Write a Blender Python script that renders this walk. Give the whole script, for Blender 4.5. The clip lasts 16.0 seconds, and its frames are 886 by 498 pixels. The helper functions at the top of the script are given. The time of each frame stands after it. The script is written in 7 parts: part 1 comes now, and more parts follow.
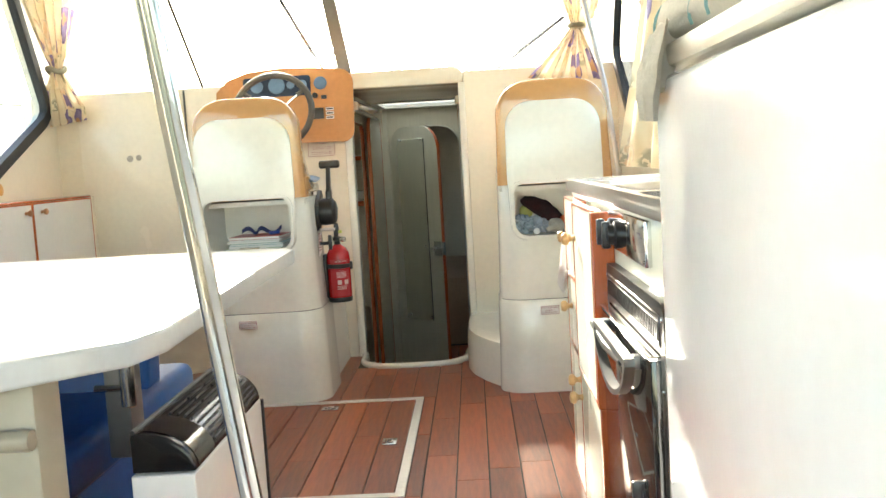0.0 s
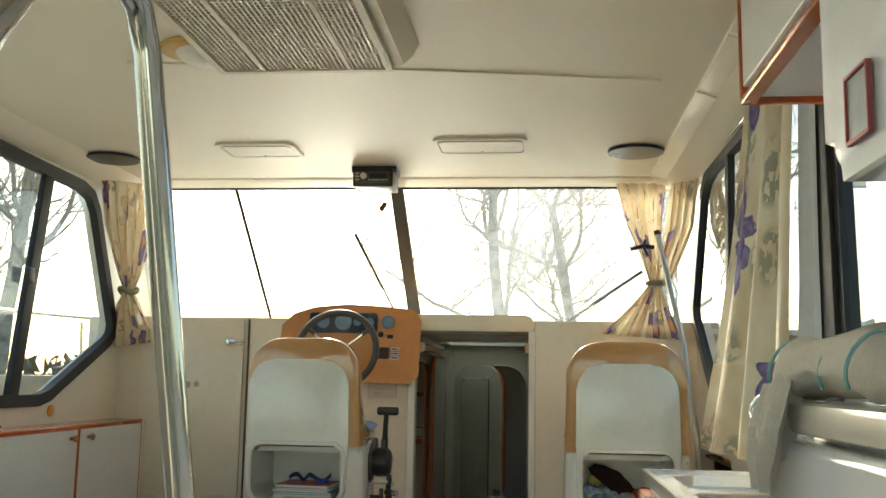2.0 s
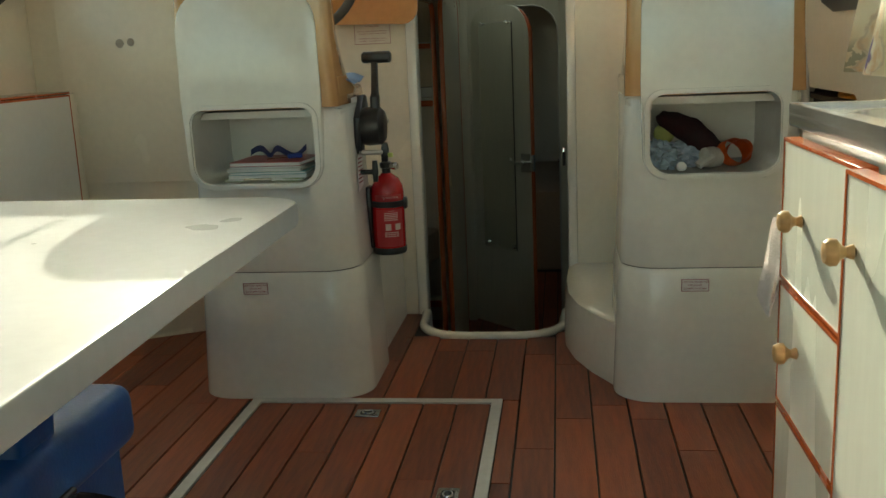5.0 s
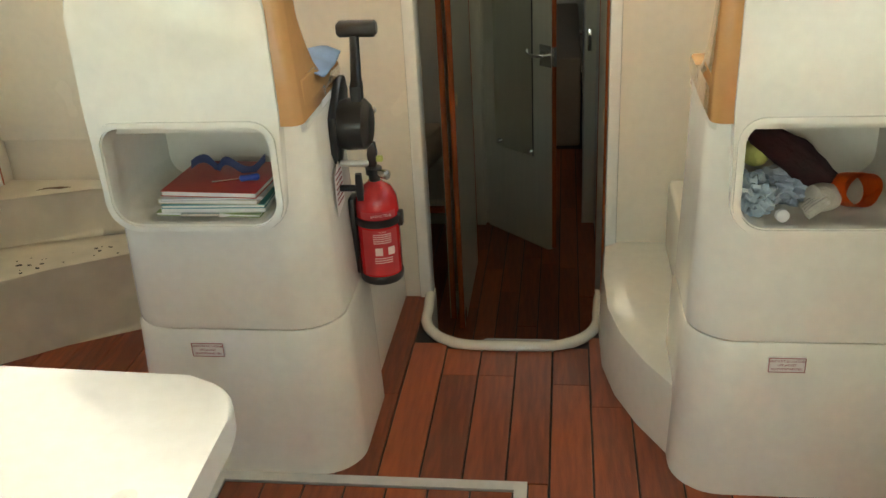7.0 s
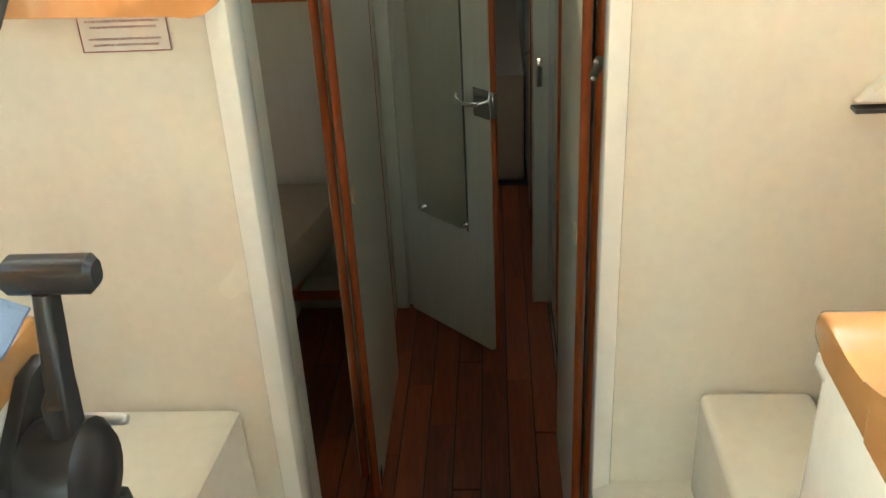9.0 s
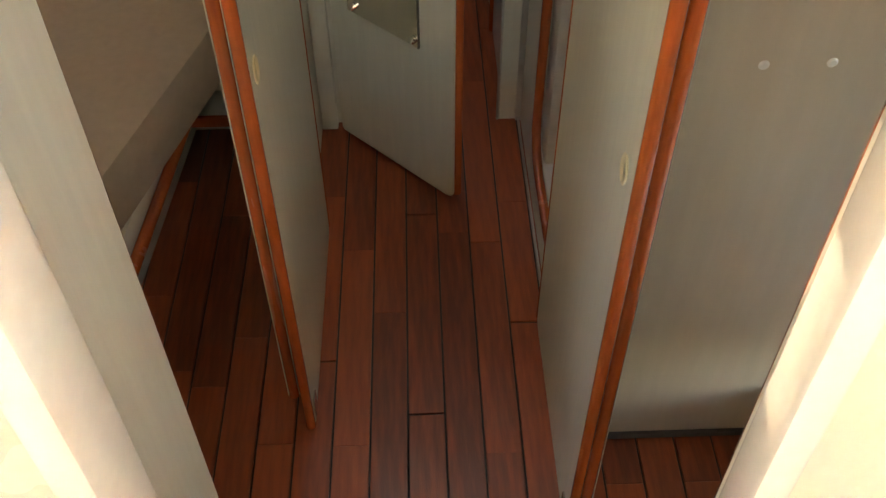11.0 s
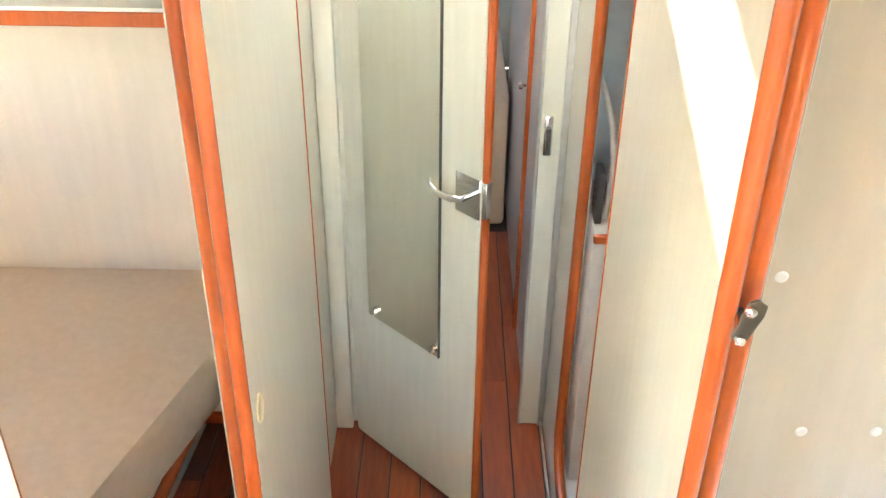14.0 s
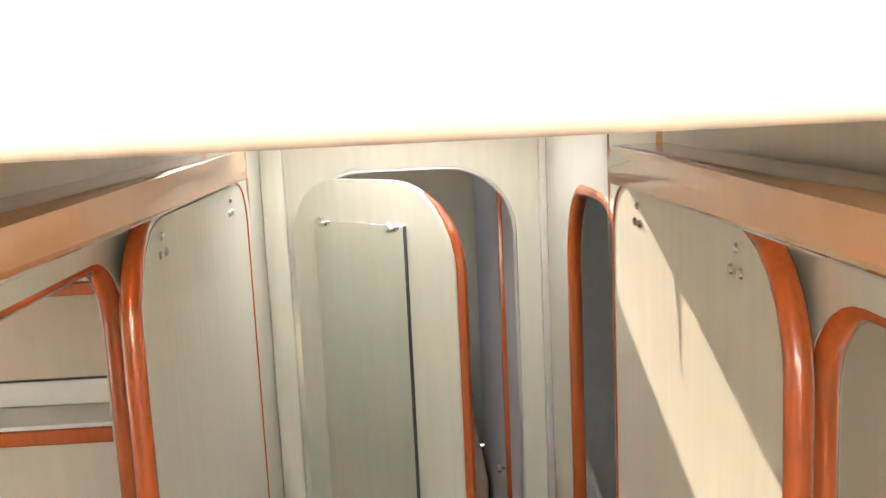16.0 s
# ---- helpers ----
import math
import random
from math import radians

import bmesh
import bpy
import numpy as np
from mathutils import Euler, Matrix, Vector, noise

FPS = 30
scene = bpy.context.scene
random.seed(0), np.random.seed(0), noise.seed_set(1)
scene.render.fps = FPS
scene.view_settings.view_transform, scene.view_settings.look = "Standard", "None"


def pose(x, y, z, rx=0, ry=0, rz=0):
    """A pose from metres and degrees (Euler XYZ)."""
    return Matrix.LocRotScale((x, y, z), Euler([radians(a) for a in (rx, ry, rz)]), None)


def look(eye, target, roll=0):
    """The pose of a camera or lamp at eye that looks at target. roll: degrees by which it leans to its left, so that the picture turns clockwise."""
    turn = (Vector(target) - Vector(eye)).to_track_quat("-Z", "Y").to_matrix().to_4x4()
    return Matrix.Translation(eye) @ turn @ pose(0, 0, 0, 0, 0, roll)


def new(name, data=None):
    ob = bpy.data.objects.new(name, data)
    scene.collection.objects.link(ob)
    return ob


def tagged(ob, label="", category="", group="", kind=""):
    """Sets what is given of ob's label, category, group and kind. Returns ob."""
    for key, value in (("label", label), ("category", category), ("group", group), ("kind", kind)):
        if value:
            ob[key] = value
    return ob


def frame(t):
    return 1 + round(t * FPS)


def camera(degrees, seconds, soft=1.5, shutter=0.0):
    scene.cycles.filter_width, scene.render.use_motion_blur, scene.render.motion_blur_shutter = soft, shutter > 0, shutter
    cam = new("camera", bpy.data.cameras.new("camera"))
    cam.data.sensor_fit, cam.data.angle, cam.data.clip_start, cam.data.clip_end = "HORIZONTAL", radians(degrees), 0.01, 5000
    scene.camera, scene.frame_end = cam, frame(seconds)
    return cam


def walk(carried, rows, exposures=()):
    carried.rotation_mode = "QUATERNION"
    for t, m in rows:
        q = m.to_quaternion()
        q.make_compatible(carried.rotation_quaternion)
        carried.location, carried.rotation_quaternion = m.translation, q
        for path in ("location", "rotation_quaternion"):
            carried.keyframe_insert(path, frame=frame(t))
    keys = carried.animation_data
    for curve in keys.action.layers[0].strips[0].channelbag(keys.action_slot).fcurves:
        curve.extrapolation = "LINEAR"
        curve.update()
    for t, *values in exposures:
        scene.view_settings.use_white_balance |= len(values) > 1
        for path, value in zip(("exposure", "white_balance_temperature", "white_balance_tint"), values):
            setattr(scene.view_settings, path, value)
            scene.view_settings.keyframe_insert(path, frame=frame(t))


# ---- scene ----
# camera and walk
cam = camera(50.9, 16.0)
PATH = [
    (0, (0.333, -0.343, 0.987), (0.261, 1.647, 0.797), -3.4),
    (0.5, (0.306, -0.289, 1.028), (0.173, 1.699, 0.86), -0.9),
    (1, (0.297, -0.212, 1.103), (0.105, 1.777, 1.155), 0.7),
    (1.5, (0.317, -0.212, 1.116), (0.133, 1.767, 1.341), 1.0),
    (2, (0.328, -0.152, 1.135), (0.125, 1.818, 1.412), 1.0),
    (2.5, (0.336, -0.089, 1.154), (0.076, 1.879, 1.398), 0.5),
    (3, (0.314, 0.103, 1.024), (0.087, 2.09, 0.992), 1.3),
    (3.5, (0.31, 0.275, 0.925), (0.118, 2.254, 0.71), 0.9),
    (3.7, (0.294, 0.33, 0.899), (0.092, 2.3, 0.617), 0.7),
    (5.8, (0.255, 1.245, 1.187), (0.004, 3.127, 0.558), -4.4),
    (6, (0.255, 1.296, 1.241), (0.017, 3.135, 0.491), -4.6),
    (6.5, (0.236, 1.422, 1.364), (0.009, 3.222, 0.523), -4.8),
    (7, (0.16, 1.755, 1.427), (-0.098, 3.546, 0.575), -3.2),
    (7.5, (0.132, 2.04, 1.463), (-0.044, 3.844, 0.618), -2.0),
    (8, (0.181, 2.416, 1.438), (-0.019, 4.218, 0.594), -2.8),
    (8.5, (0.16, 2.737, 1.421), (-0.013, 4.53, 0.552), -3.1),
    (11, (0.006, 4.008, 1.314), (0.048, 5.371, -0.149), -0.2),
    (11.5, (0.037, 4.052, 1.27), (-0.053, 5.209, -0.359), -2.2),
    (12, (0.021, 4.077, 1.261), (0.058, 5.023, -0.501), 4.0),
    (12.5, (0.018, 4.112, 1.277), (0.087, 5.275, -0.349), 1.9),
    (13, (0.024, 4.14, 1.307), (0.069, 5.488, -0.17), 0.6),
    (13.5, (0.027, 4.152, 1.338), (0.053, 5.684, 0.052), 0.5),
    (14, (0.029, 4.168, 1.368), (0.017, 5.876, 0.326), 0.7),
    (14.5, (0.043, 4.199, 1.369), (0.027, 6.038, 0.583), 0.1),
    (15, (0.016, 4.179, 1.411), (0.092, 6.108, 0.889), -0.5),
    (15.5, (0.002, 4.188, 1.408), (0.089, 6.143, 0.995), -1.7),
    (16, (0.024, 4.271, 1.373), (0.086, 6.247, 1.069), -2.7),
]
EXPOSURES = [(0, 2.7, 6900, 6), (1.0, 2.5, 6900, 5), (1.5, 1.9, 6900, 2), (2.0, 1.1, 6900, 1), (2.5, 0.65, 7000, -2), (3.0, 0.25, 6700, -6), (3.5, 0.25, 6900, -8), (6.0, 1.8, 7300, 0),
             (7.0, 2.25, 7500, 4), (8.0, 2.5, 7000, 0), (8.5, 2.7, 6900, 0), (11.0, 4.0, 8100, 16), (12.0, 4.6, 7900, 22), (12.5, 5.1, 8100, 22), (13.0, 5.5, 8050, 21), (14.0, 5.9, 6700, 14), (14.5, 6.0, 6000, 16), (15.2, 5.75, 6000, 17), (16.0, 4.58, 6950, 20)]

walk(cam, [(t, look(eye, target, roll)) for t, eye, target, roll in PATH], EXPOSURES)

# ---- world, sun and exposure ----
SUN_FROM = Vector((-0.20, 1.0, 0.40)).normalized()
world = bpy.data.worlds.new("sky")
scene.world = world
world.use_nodes = True
wn = world.node_tree.nodes
sky = wn.new("ShaderNodeTexSky")
sky.sky_type = 'NISHITA'
sky.sun_disc = False
sky.sun_elevation = math.asin(SUN_FROM.z)
sky.sun_rotation = math.atan2(SUN_FROM.x, SUN_FROM.y)
wn["Background"].inputs["Strength"].default_value = 0.15
world.node_tree.links.new(sky.outputs[0], wn["Background"].inputs["Color"])
sun_data = bpy.data.lights.new("sun", 'SUN')
sun_data.energy, sun_data.angle, sun_data.color = 4.0, radians(0.6), (1.0, 0.95, 0.87)
sun = new("sun", sun_data)
sun.matrix_world = look(SUN_FROM * 20, (0, 0, 0))

# ---- materials ----
def mat(name, color, rough=0.5, metal=0.0, var=0.06, grain=40.0, large=2.5, bump=0.05, bump_scale=120.0, stretch=(1, 1, 1),
        coat=0.0, color2=None, rand=0.0, trans=0.0, alpha=None, spec=0.5):
    """A surface with colour variation at two scales, roughness variation and fine relief."""
    m = bpy.data.materials.new(name)
    m.use_nodes = True
    nt = m.node_tree
    N, L = nt.nodes, nt.links
    b = N["Principled BSDF"]
    b.inputs["Metallic"].default_value = metal
    b.inputs["Specular IOR Level"].default_value = spec
    b.inputs["Coat Weight"].default_value = coat
    b.inputs["Transmission Weight"].default_value = trans
    tc = N.new("ShaderNodeTexCoord")
    mp = N.new("ShaderNodeMapping")
    mp.inputs["Scale"].default_value = stretch
    L.new(tc.outputs["Object"], mp.inputs["Vector"])
    n1 = N.new("ShaderNodeTexNoise")
    n1.inputs["Scale"].default_value, n1.inputs["Detail"].default_value = grain, 6.0
    n2 = N.new("ShaderNodeTexNoise")
    n2.inputs["Scale"].default_value, n2.inputs["Detail"].default_value = large, 3.0
    L.new(mp.outputs[0], n1.inputs["Vector"])
    L.new(mp.outputs[0], n2.inputs["Vector"])
    mx = N.new("ShaderNodeMix")
    mx.data_type = 'FLOAT'
    mx.inputs[0].default_value = 0.5
    L.new(n1.outputs["Fac"], mx.inputs[2])
    L.new(n2.outputs["Fac"], mx.inputs[3])
    fac = mx.outputs[0]
    if rand:
        oi = N.new("ShaderNodeObjectInfo")
        ad = N.new("ShaderNodeMath")
        ad.operation = 'MULTIPLY_ADD'
        ad.inputs[1].default_value = rand
        L.new(oi.outputs["Random"], ad.inputs[0])
        L.new(fac, ad.inputs[2])
        sb = N.new("ShaderNodeMath")
        sb.operation = 'SUBTRACT'
        sb.inputs[1].default_value = rand / 2
        L.new(ad.outputs[0], sb.inputs[0])
        fac = sb.outputs[0]
    cr = N.new("ShaderNodeValToRGB")
    c2 = color2 or tuple(max(0, c * (1 - 2.5 * var)) for c in color)
    cr.color_ramp.elements[0].position, cr.color_ramp.elements[1].position = 0.3, 0.7
    cr.color_ramp.elements[0].color, cr.color_ramp.elements[1].color = (*c2, 1), (*color, 1)
    L.new(fac, cr.inputs[0])
    L.new(cr.outputs[0], b.inputs["Base Color"])
    mr = N.new("ShaderNodeMapRange")
    mr.inputs[3].default_value, mr.inputs[4].default_value = max(0.02, rough - 0.07), min(1, rough + 0.07)
    L.new(n2.outputs["Fac"], mr.inputs[0])
    L.new(mr.outputs[0], b.inputs["Roughness"])
    if bump:
        n3 = N.new("ShaderNodeTexNoise")
        n3.inputs["Scale"].default_value, n3.inputs["Detail"].default_value = bump_scale, 4.0
        L.new(mp.outputs[0], n3.inputs["Vector"])
        bp = N.new("ShaderNodeBump")
        bp.inputs["Strength"].default_value, bp.inputs["Distance"].default_value = bump, 0.01
        L.new(n3.outputs["Fac"], bp.inputs["Height"])
        L.new(bp.outputs[0], b.inputs["Normal"])
    if alpha is not None:
        b.inputs["Alpha"].default_value = alpha
    return m


GEL = mat("cream_gelcoat", (0.80, 0.74, 0.62), 0.22, var=0.03, bump=0.02, coat=0.3)
GELW = mat("white_gelcoat", (0.82, 0.79, 0.71), 0.17, var=0.04, bump=0.02, coat=0.3)
BULK = mat("cream_bulkhead_gelcoat", (0.80, 0.73, 0.60), 0.25, var=0.04, bump=0.03, coat=0.2)
CEIL = mat("cream_headliner_vinyl", (0.80, 0.735, 0.60), 0.42, var=0.03, bump=0.12, bump_scale=420)
TAN = mat("tan_gelcoat", (0.55, 0.285, 0.11), 0.13, var=0.05, bump=0.015, coat=0.6)
TANP = mat("tan_pelmet", (0.66, 0.38, 0.20), 0.2, var=0.05, bump=0.015, coat=0.5)
WHITE = mat("white_laminate", (0.75, 0.74, 0.72), 0.3, var=0.03, bump=0.01)
WHITEG = mat("white_gloss_enamel", (0.77, 0.79, 0.82), 0.12, var=0.02, bump=0.008, coat=0.5)
PANEL = mat("grey_green_laminate", (0.62, 0.60, 0.50), 0.38, var=0.07, grain=60, stretch=(1, 1, 0.08), bump=0.03, color2=(0.53, 0.515, 0.43))
PANEL2 = mat("beige_laminate", (0.60, 0.51, 0.41), 0.34, var=0.07, grain=30, stretch=(1, 1, 0.1), bump=0.03, color2=(0.50, 0.43, 0.335))
GALLEY = mat("pale_green_laminate", (0.70, 0.71, 0.61), 0.28, var=0.05, grain=50, stretch=(1, 1, 0.15), bump=0.02)
REDWOOD = mat("varnished_mahogany", (0.52, 0.115, 0.026), 0.25, var=0.2, grain=25, stretch=(6, 6, 0.6), bump=0.04, coat=0.5, color2=(0.36, 0.068, 0.016))
PLANK = mat("teak_plank", (0.37, 0.085, 0.026), 0.38, var=0.2, grain=9, large=2.2, stretch=(8, 0.8, 1), bump=0.09, bump_scale=45,
            color2=(0.15, 0.033, 0.013), rand=0.34, coat=0.05)
CAULK = mat("black_caulk", (0.018, 0.014, 0.013), 0.55, var=0.1)
BLACK = mat("black_plastic", (0.018, 0.018, 0.019), 0.3, var=0.1, bump=0.03)
RUBBER = mat("black_rubber_seal", (0.02, 0.02, 0.021), 0.5, var=0.1, bump=0.05)
DGREY = mat("dark_grey_vinyl", (0.07, 0.068, 0.062), 0.5, var=0.1, bump=0.1, bump_scale=300)
STEEL = mat("brushed_steel", (0.62, 0.61, 0.59), 0.24, 1.0, var=0.05, bump=0.02)
CHROME = mat("chrome", (0.80, 0.80, 0.80), 0.07, 1.0, var=0.02, bump=0.0)
POLISHED = mat("worn_polished_steel", (0.56, 0.55, 0.53), 0.12, 1.0, var=0.05, bump=0.01)
ALU = mat("grey_aluminium_strip", (0.56, 0.55, 0.52), 0.4, 0.75, var=0.06, bump=0.02)
RED = mat("red_enamel", (0.52, 0.012, 0.018), 0.25, var=0.05, bump=0.01, coat=0.4)
BLUE = mat("blue_vinyl", (0.012, 0.10, 0.36), 0.35, var=0.1, bump=0.06)
KNOB = mat("pale_turned_wood", (0.62, 0.38, 0.16), 0.35, var=0.15, stretch=(1, 1, 4), bump=0.03)
SHEET = mat("beige_mattress_cloth", (0.50, 0.375, 0.265), 0.8, var=0.06, bump=0.15, bump_scale=260)
GLASS = bpy.data.materials.new("clear_glass")
GLASS.use_nodes = True
_g = GLASS.node_tree.nodes["Principled BSDF"]
_g.inputs["Transmission Weight"].default_value, _g.inputs["Roughness"].default_value, _g.inputs["IOR"].default_value = 1.0, 0.0, 1.45
_g.inputs["Base Color"].default_value = (0.96, 0.98, 0.97, 1)
# Pale translucent film: some dust, and a veil imitating haze and glare outdoors.
DUST_HAZE = GLASS.copy()
DUST_HAZE.name = "dusty_windscreen_glass"
_n, _l = DUST_HAZE.node_tree.nodes, DUST_HAZE.node_tree.links
_tr, _mx, _no, _mr = _n.new("ShaderNodeBsdfTranslucent"), _n.new("ShaderNodeMixShader"), _n.new("ShaderNodeTexNoise"), _n.new("ShaderNodeMapRange")
_tr.inputs[0].default_value = (0.80, 0.84, 0.86, 1)
_no.inputs["Scale"].default_value, _no.inputs["Detail"].default_value = 3.0, 8.0
_mr.inputs[1].default_value, _mr.inputs[2].default_value, _mr.inputs[3].default_value, _mr.inputs[4].default_value = 0.3, 0.75, 0.03, 0.16
_tc = _n.new("ShaderNodeTexCoord")
_l.new(_tc.outputs["Object"], _no.inputs["Vector"])
_l.new(_no.outputs["Fac"], _mr.inputs[0])
_l.new(_mr.outputs[0], _mx.inputs[0])
_l.new(_n["Principled BSDF"].outputs[0], _mx.inputs[1])
_l.new(_tr.outputs[0], _mx.inputs[2])
_l.new(_mx.outputs[0], _n["Material Output"].inputs["Surface"])
MIRROR = mat("mirror_glass", (0.91, 0.92, 0.87), 0.02, 1.0, var=0.0, bump=0)

# ---- mesh helpers ----
def finish(ob, smooth=True, angle=40):
    me = ob.data
    if smooth:
        for p in me.polygons:
            p.use_smooth = True
        me.set_sharp_from_angle(angle=radians(angle))
    return ob


def part(name, bm, material, parent=None, label="", smooth=True):
    me = bpy.data.meshes.new(name)
    bmesh.ops.recalc_face_normals(bm, faces=bm.faces)
    bm.to_mesh(me)
    bm.free()
    me.materials.append(material)
    ob = new(name, me)
    if parent is not None:
        ob.parent = parent
        ob.matrix_parent_inverse = chain(parent).inverted()
    finish(ob, smooth)
    if label:
        tagged(ob, label)
    return ob


def chain(o):
    m = Matrix.Identity(4)
    while o is not None:
        m = (o.matrix_parent_inverse @ o.matrix_basis if o.parent else o.matrix_basis) @ m
        o = o.parent
    return m


def thing(name, loc, label, category, group=""):
    e = new(name)
    e.empty_display_size = 0.1
    e.matrix_basis = Matrix.Translation(loc)
    return tagged(e, label, category, group)


def solo(name, bm, material, label, category, group="", kind="", smooth=True):
    return tagged(part(name, bm, material, None, "", smooth), label, category, group, kind)


def structure(name, bm, material, label="", category=""):
    return tagged(part(name, bm, material), label, category, "", "structure")


def box(x0, x1, y0, y1, z0, z1, bevel=0.004, seg=2, bm=None):
    own = bmesh.new()
    bmesh.ops.create_cube(own, size=1, matrix=Matrix.Translation(((x0 + x1) / 2, (y0 + y1) / 2, (z0 + z1) / 2)) @ Matrix.Diagonal((x1 - x0, y1 - y0, z1 - z0, 1)))
    if bevel:
        bmesh.ops.bevel(own, geom=own.edges[:], offset=bevel, segments=seg, profile=0.5, affect='EDGES')
    return merge(bm, own)


def merge(bm, own):
    if bm is None:
        return own
    me = bpy.data.meshes.new("t")
    own.to_mesh(me)
    own.free()
    bm.from_mesh(me)
    bpy.data.meshes.remove(me)
    return bm


def rrect(x0, x1, y0, y1, r, n=6):
    """A rounded rectangle, anticlockwise; r: one radius, or four from the corner x0 y0 on."""
    r = (r,) * 4 if not isinstance(r, (tuple, list)) else r
    pts = []
    for (cx, cy, a0), q in zip(((x0, y0, 180), (x1, y0, 270), (x1, y1, 0), (x0, y1, 90)), r):
        ox, oy = (q if cx == x0 else -q), (q if cy == y0 else -q)
        if q <= 0:
            pts.append((cx, cy))
            continue
        for i in range(n + 1):
            a = radians(a0 + 90 * i / n)
            pts.append((cx + ox + q * math.cos(a), cy + oy + q * math.sin(a)))
    return pts


AX = {'x': lambda a, b, c: (c, a, b), 'y': lambda a, b, c: (a, c, b), 'z': lambda a, b, c: (a, b, c)}


def prism(pts, axis, c0, c1, bevel=0.0, seg=2, bm=None):
    """An outline in the plane across the axis, given thickness from c0 to c1."""
    own = bmesh.new()
    f = AX[axis]
    v0 = [own.verts.new(f(a, b, c0)) for a, b in pts]
    v1 = [own.verts.new(f(a, b, c1)) for a, b in pts]
    own.faces.new(v0)
    own.faces.new(v1[::-1])
    n = len(pts)
    for i in range(n):
        own.faces.new((v0[i], v0[(i + 1) % n], v1[(i + 1) % n], v1[i]))
    if bevel:
        own.edges.ensure_lookup_table()
        caps = [e for e in own.edges if abs(AXI(axis, e.verts[0]) - AXI(axis, e.verts[1])) < 1e-6]
        bmesh.ops.bevel(own, geom=caps, offset=bevel, segments=seg, profile=0.5, affect='EDGES')
    return merge(bm, own)


def AXI(axis, v):
    return v.co['xyz'.index(axis)]


def ringprism(outer, inner, axis, c0, c1, bm=None):
    """A frame between two outlines with the same number of points."""
    own = bmesh.new()
    f = AX[axis]
    n = len(outer)
    R = [[own.verts.new(f(a, b, c)) for a, b in pts] for pts, c in ((outer, c0), (outer, c1), (inner, c1), (inner, c0))]
    for k in range(4):
        A, B = R[k], R[(k + 1) % 4]
        for i in range(n):
            own.faces.new((A[i], A[(i + 1) % n], B[(i + 1) % n], B[i]))
    return merge(bm, own)


def tube(pts, r, n=12, bm=None, caps=True):
    """A round bar along points; r: one radius or one for each point."""
    own = bmesh.new()
    pts = [Vector(p) for p in pts]
    rs = r if isinstance(r, (list, tuple)) else [r] * len(pts)
    rings, up = [], Vector((0.31, 0.17, 0.93))
    for i, p in enumerate(pts):
        d = (pts[min(i + 1, len(pts) - 1)] - pts[max(i - 1, 0)]).normalized()
        s = d.cross(up)
        if s.length < 0.05:
            s = d.cross(Vector((1, 0, 0)))
        s.normalize()
        u = s.cross(d)
        up = u
        rings.append([own.verts.new(p + rs[i] * (math.cos(2 * math.pi * k / n) * s + math.sin(2 * math.pi * k / n) * u)) for k in range(n)])
    for A, B in zip(rings, rings[1:]):
        for k in range(n):
            own.faces.new((A[k], A[(k + 1) % n], B[(k + 1) % n], B[k]))
    if caps:
        own.faces.new(rings[0])
        own.faces.new(rings[-1][::-1])
    return merge(bm, own)


def loft(sections, bm=None):
    """A solid through outlines [(points, z)], all with the same number of points."""
    own = bmesh.new()
    R = [[own.verts.new((p[0], p[1], z if len(p) < 3 else p[2])) for p in pts] for pts, z in sections]
    n = len(R[0])
    for A, B in zip(R, R[1:]):
        for i in range(n):
            own.faces.new((A[i], A[(i + 1) % n], B[(i + 1) % n], B[i]))
    own.faces.new(R[0])
    own.faces.new(R[-1][::-1])
    return merge(bm, own)


def lathe(profile, loc, axis=(0, 0, 1), n=16, bm=None):
    """A turned shape: profile [(radius, height)] about the axis from loc."""
    own = bmesh.new()
    m = Matrix.Translation(loc) @ Vector(axis).to_track_quat('Z', 'Y').to_matrix().to_4x4()
    rings = [[own.verts.new(m @ Vector((max(r, 1e-4) * math.cos(2 * math.pi * k / n), max(r, 1e-4) * math.sin(2 * math.pi * k / n), h))) for k in range(n)] for r, h in profile]
    for A, B in zip(rings, rings[1:]):
        for k in range(n):
            own.faces.new((A[k], A[(k + 1) % n], B[(k + 1) % n], B[k]))
    own.faces.new(rings[0])
    own.faces.new(rings[-1][::-1])
    return merge(bm, own)


def arc(cx, cy, r, a0, a1, n=8):
    return [(cx + r * math.cos(radians(a0 + (a1 - a0) * i / n)), cy + r * math.sin(radians(a0 + (a1 - a0) * i / n))) for i in range(n + 1)]


def carve(ob, cutters):
    """Cuts the given solids out of a mesh."""
    for c in cutters:
        me = bpy.data.meshes.new("cut")
        bmesh.ops.recalc_face_normals(c, faces=c.faces)
        c.to_mesh(me)
        c.free()
        cut = new("cut", me)
        md = ob.modifiers.new("cut", 'BOOLEAN')
        md.operation, md.object, md.solver = 'DIFFERENCE', cut, 'EXACT'
        bpy.context.view_layer.update()
        done = bpy.data.meshes.new_from_object(ob.evaluated_get(bpy.context.evaluated_depsgraph_get()))
        ob.modifiers.remove(md)
        ob.data = done
        bpy.data.objects.remove(cut)
        finish(ob)
    return ob


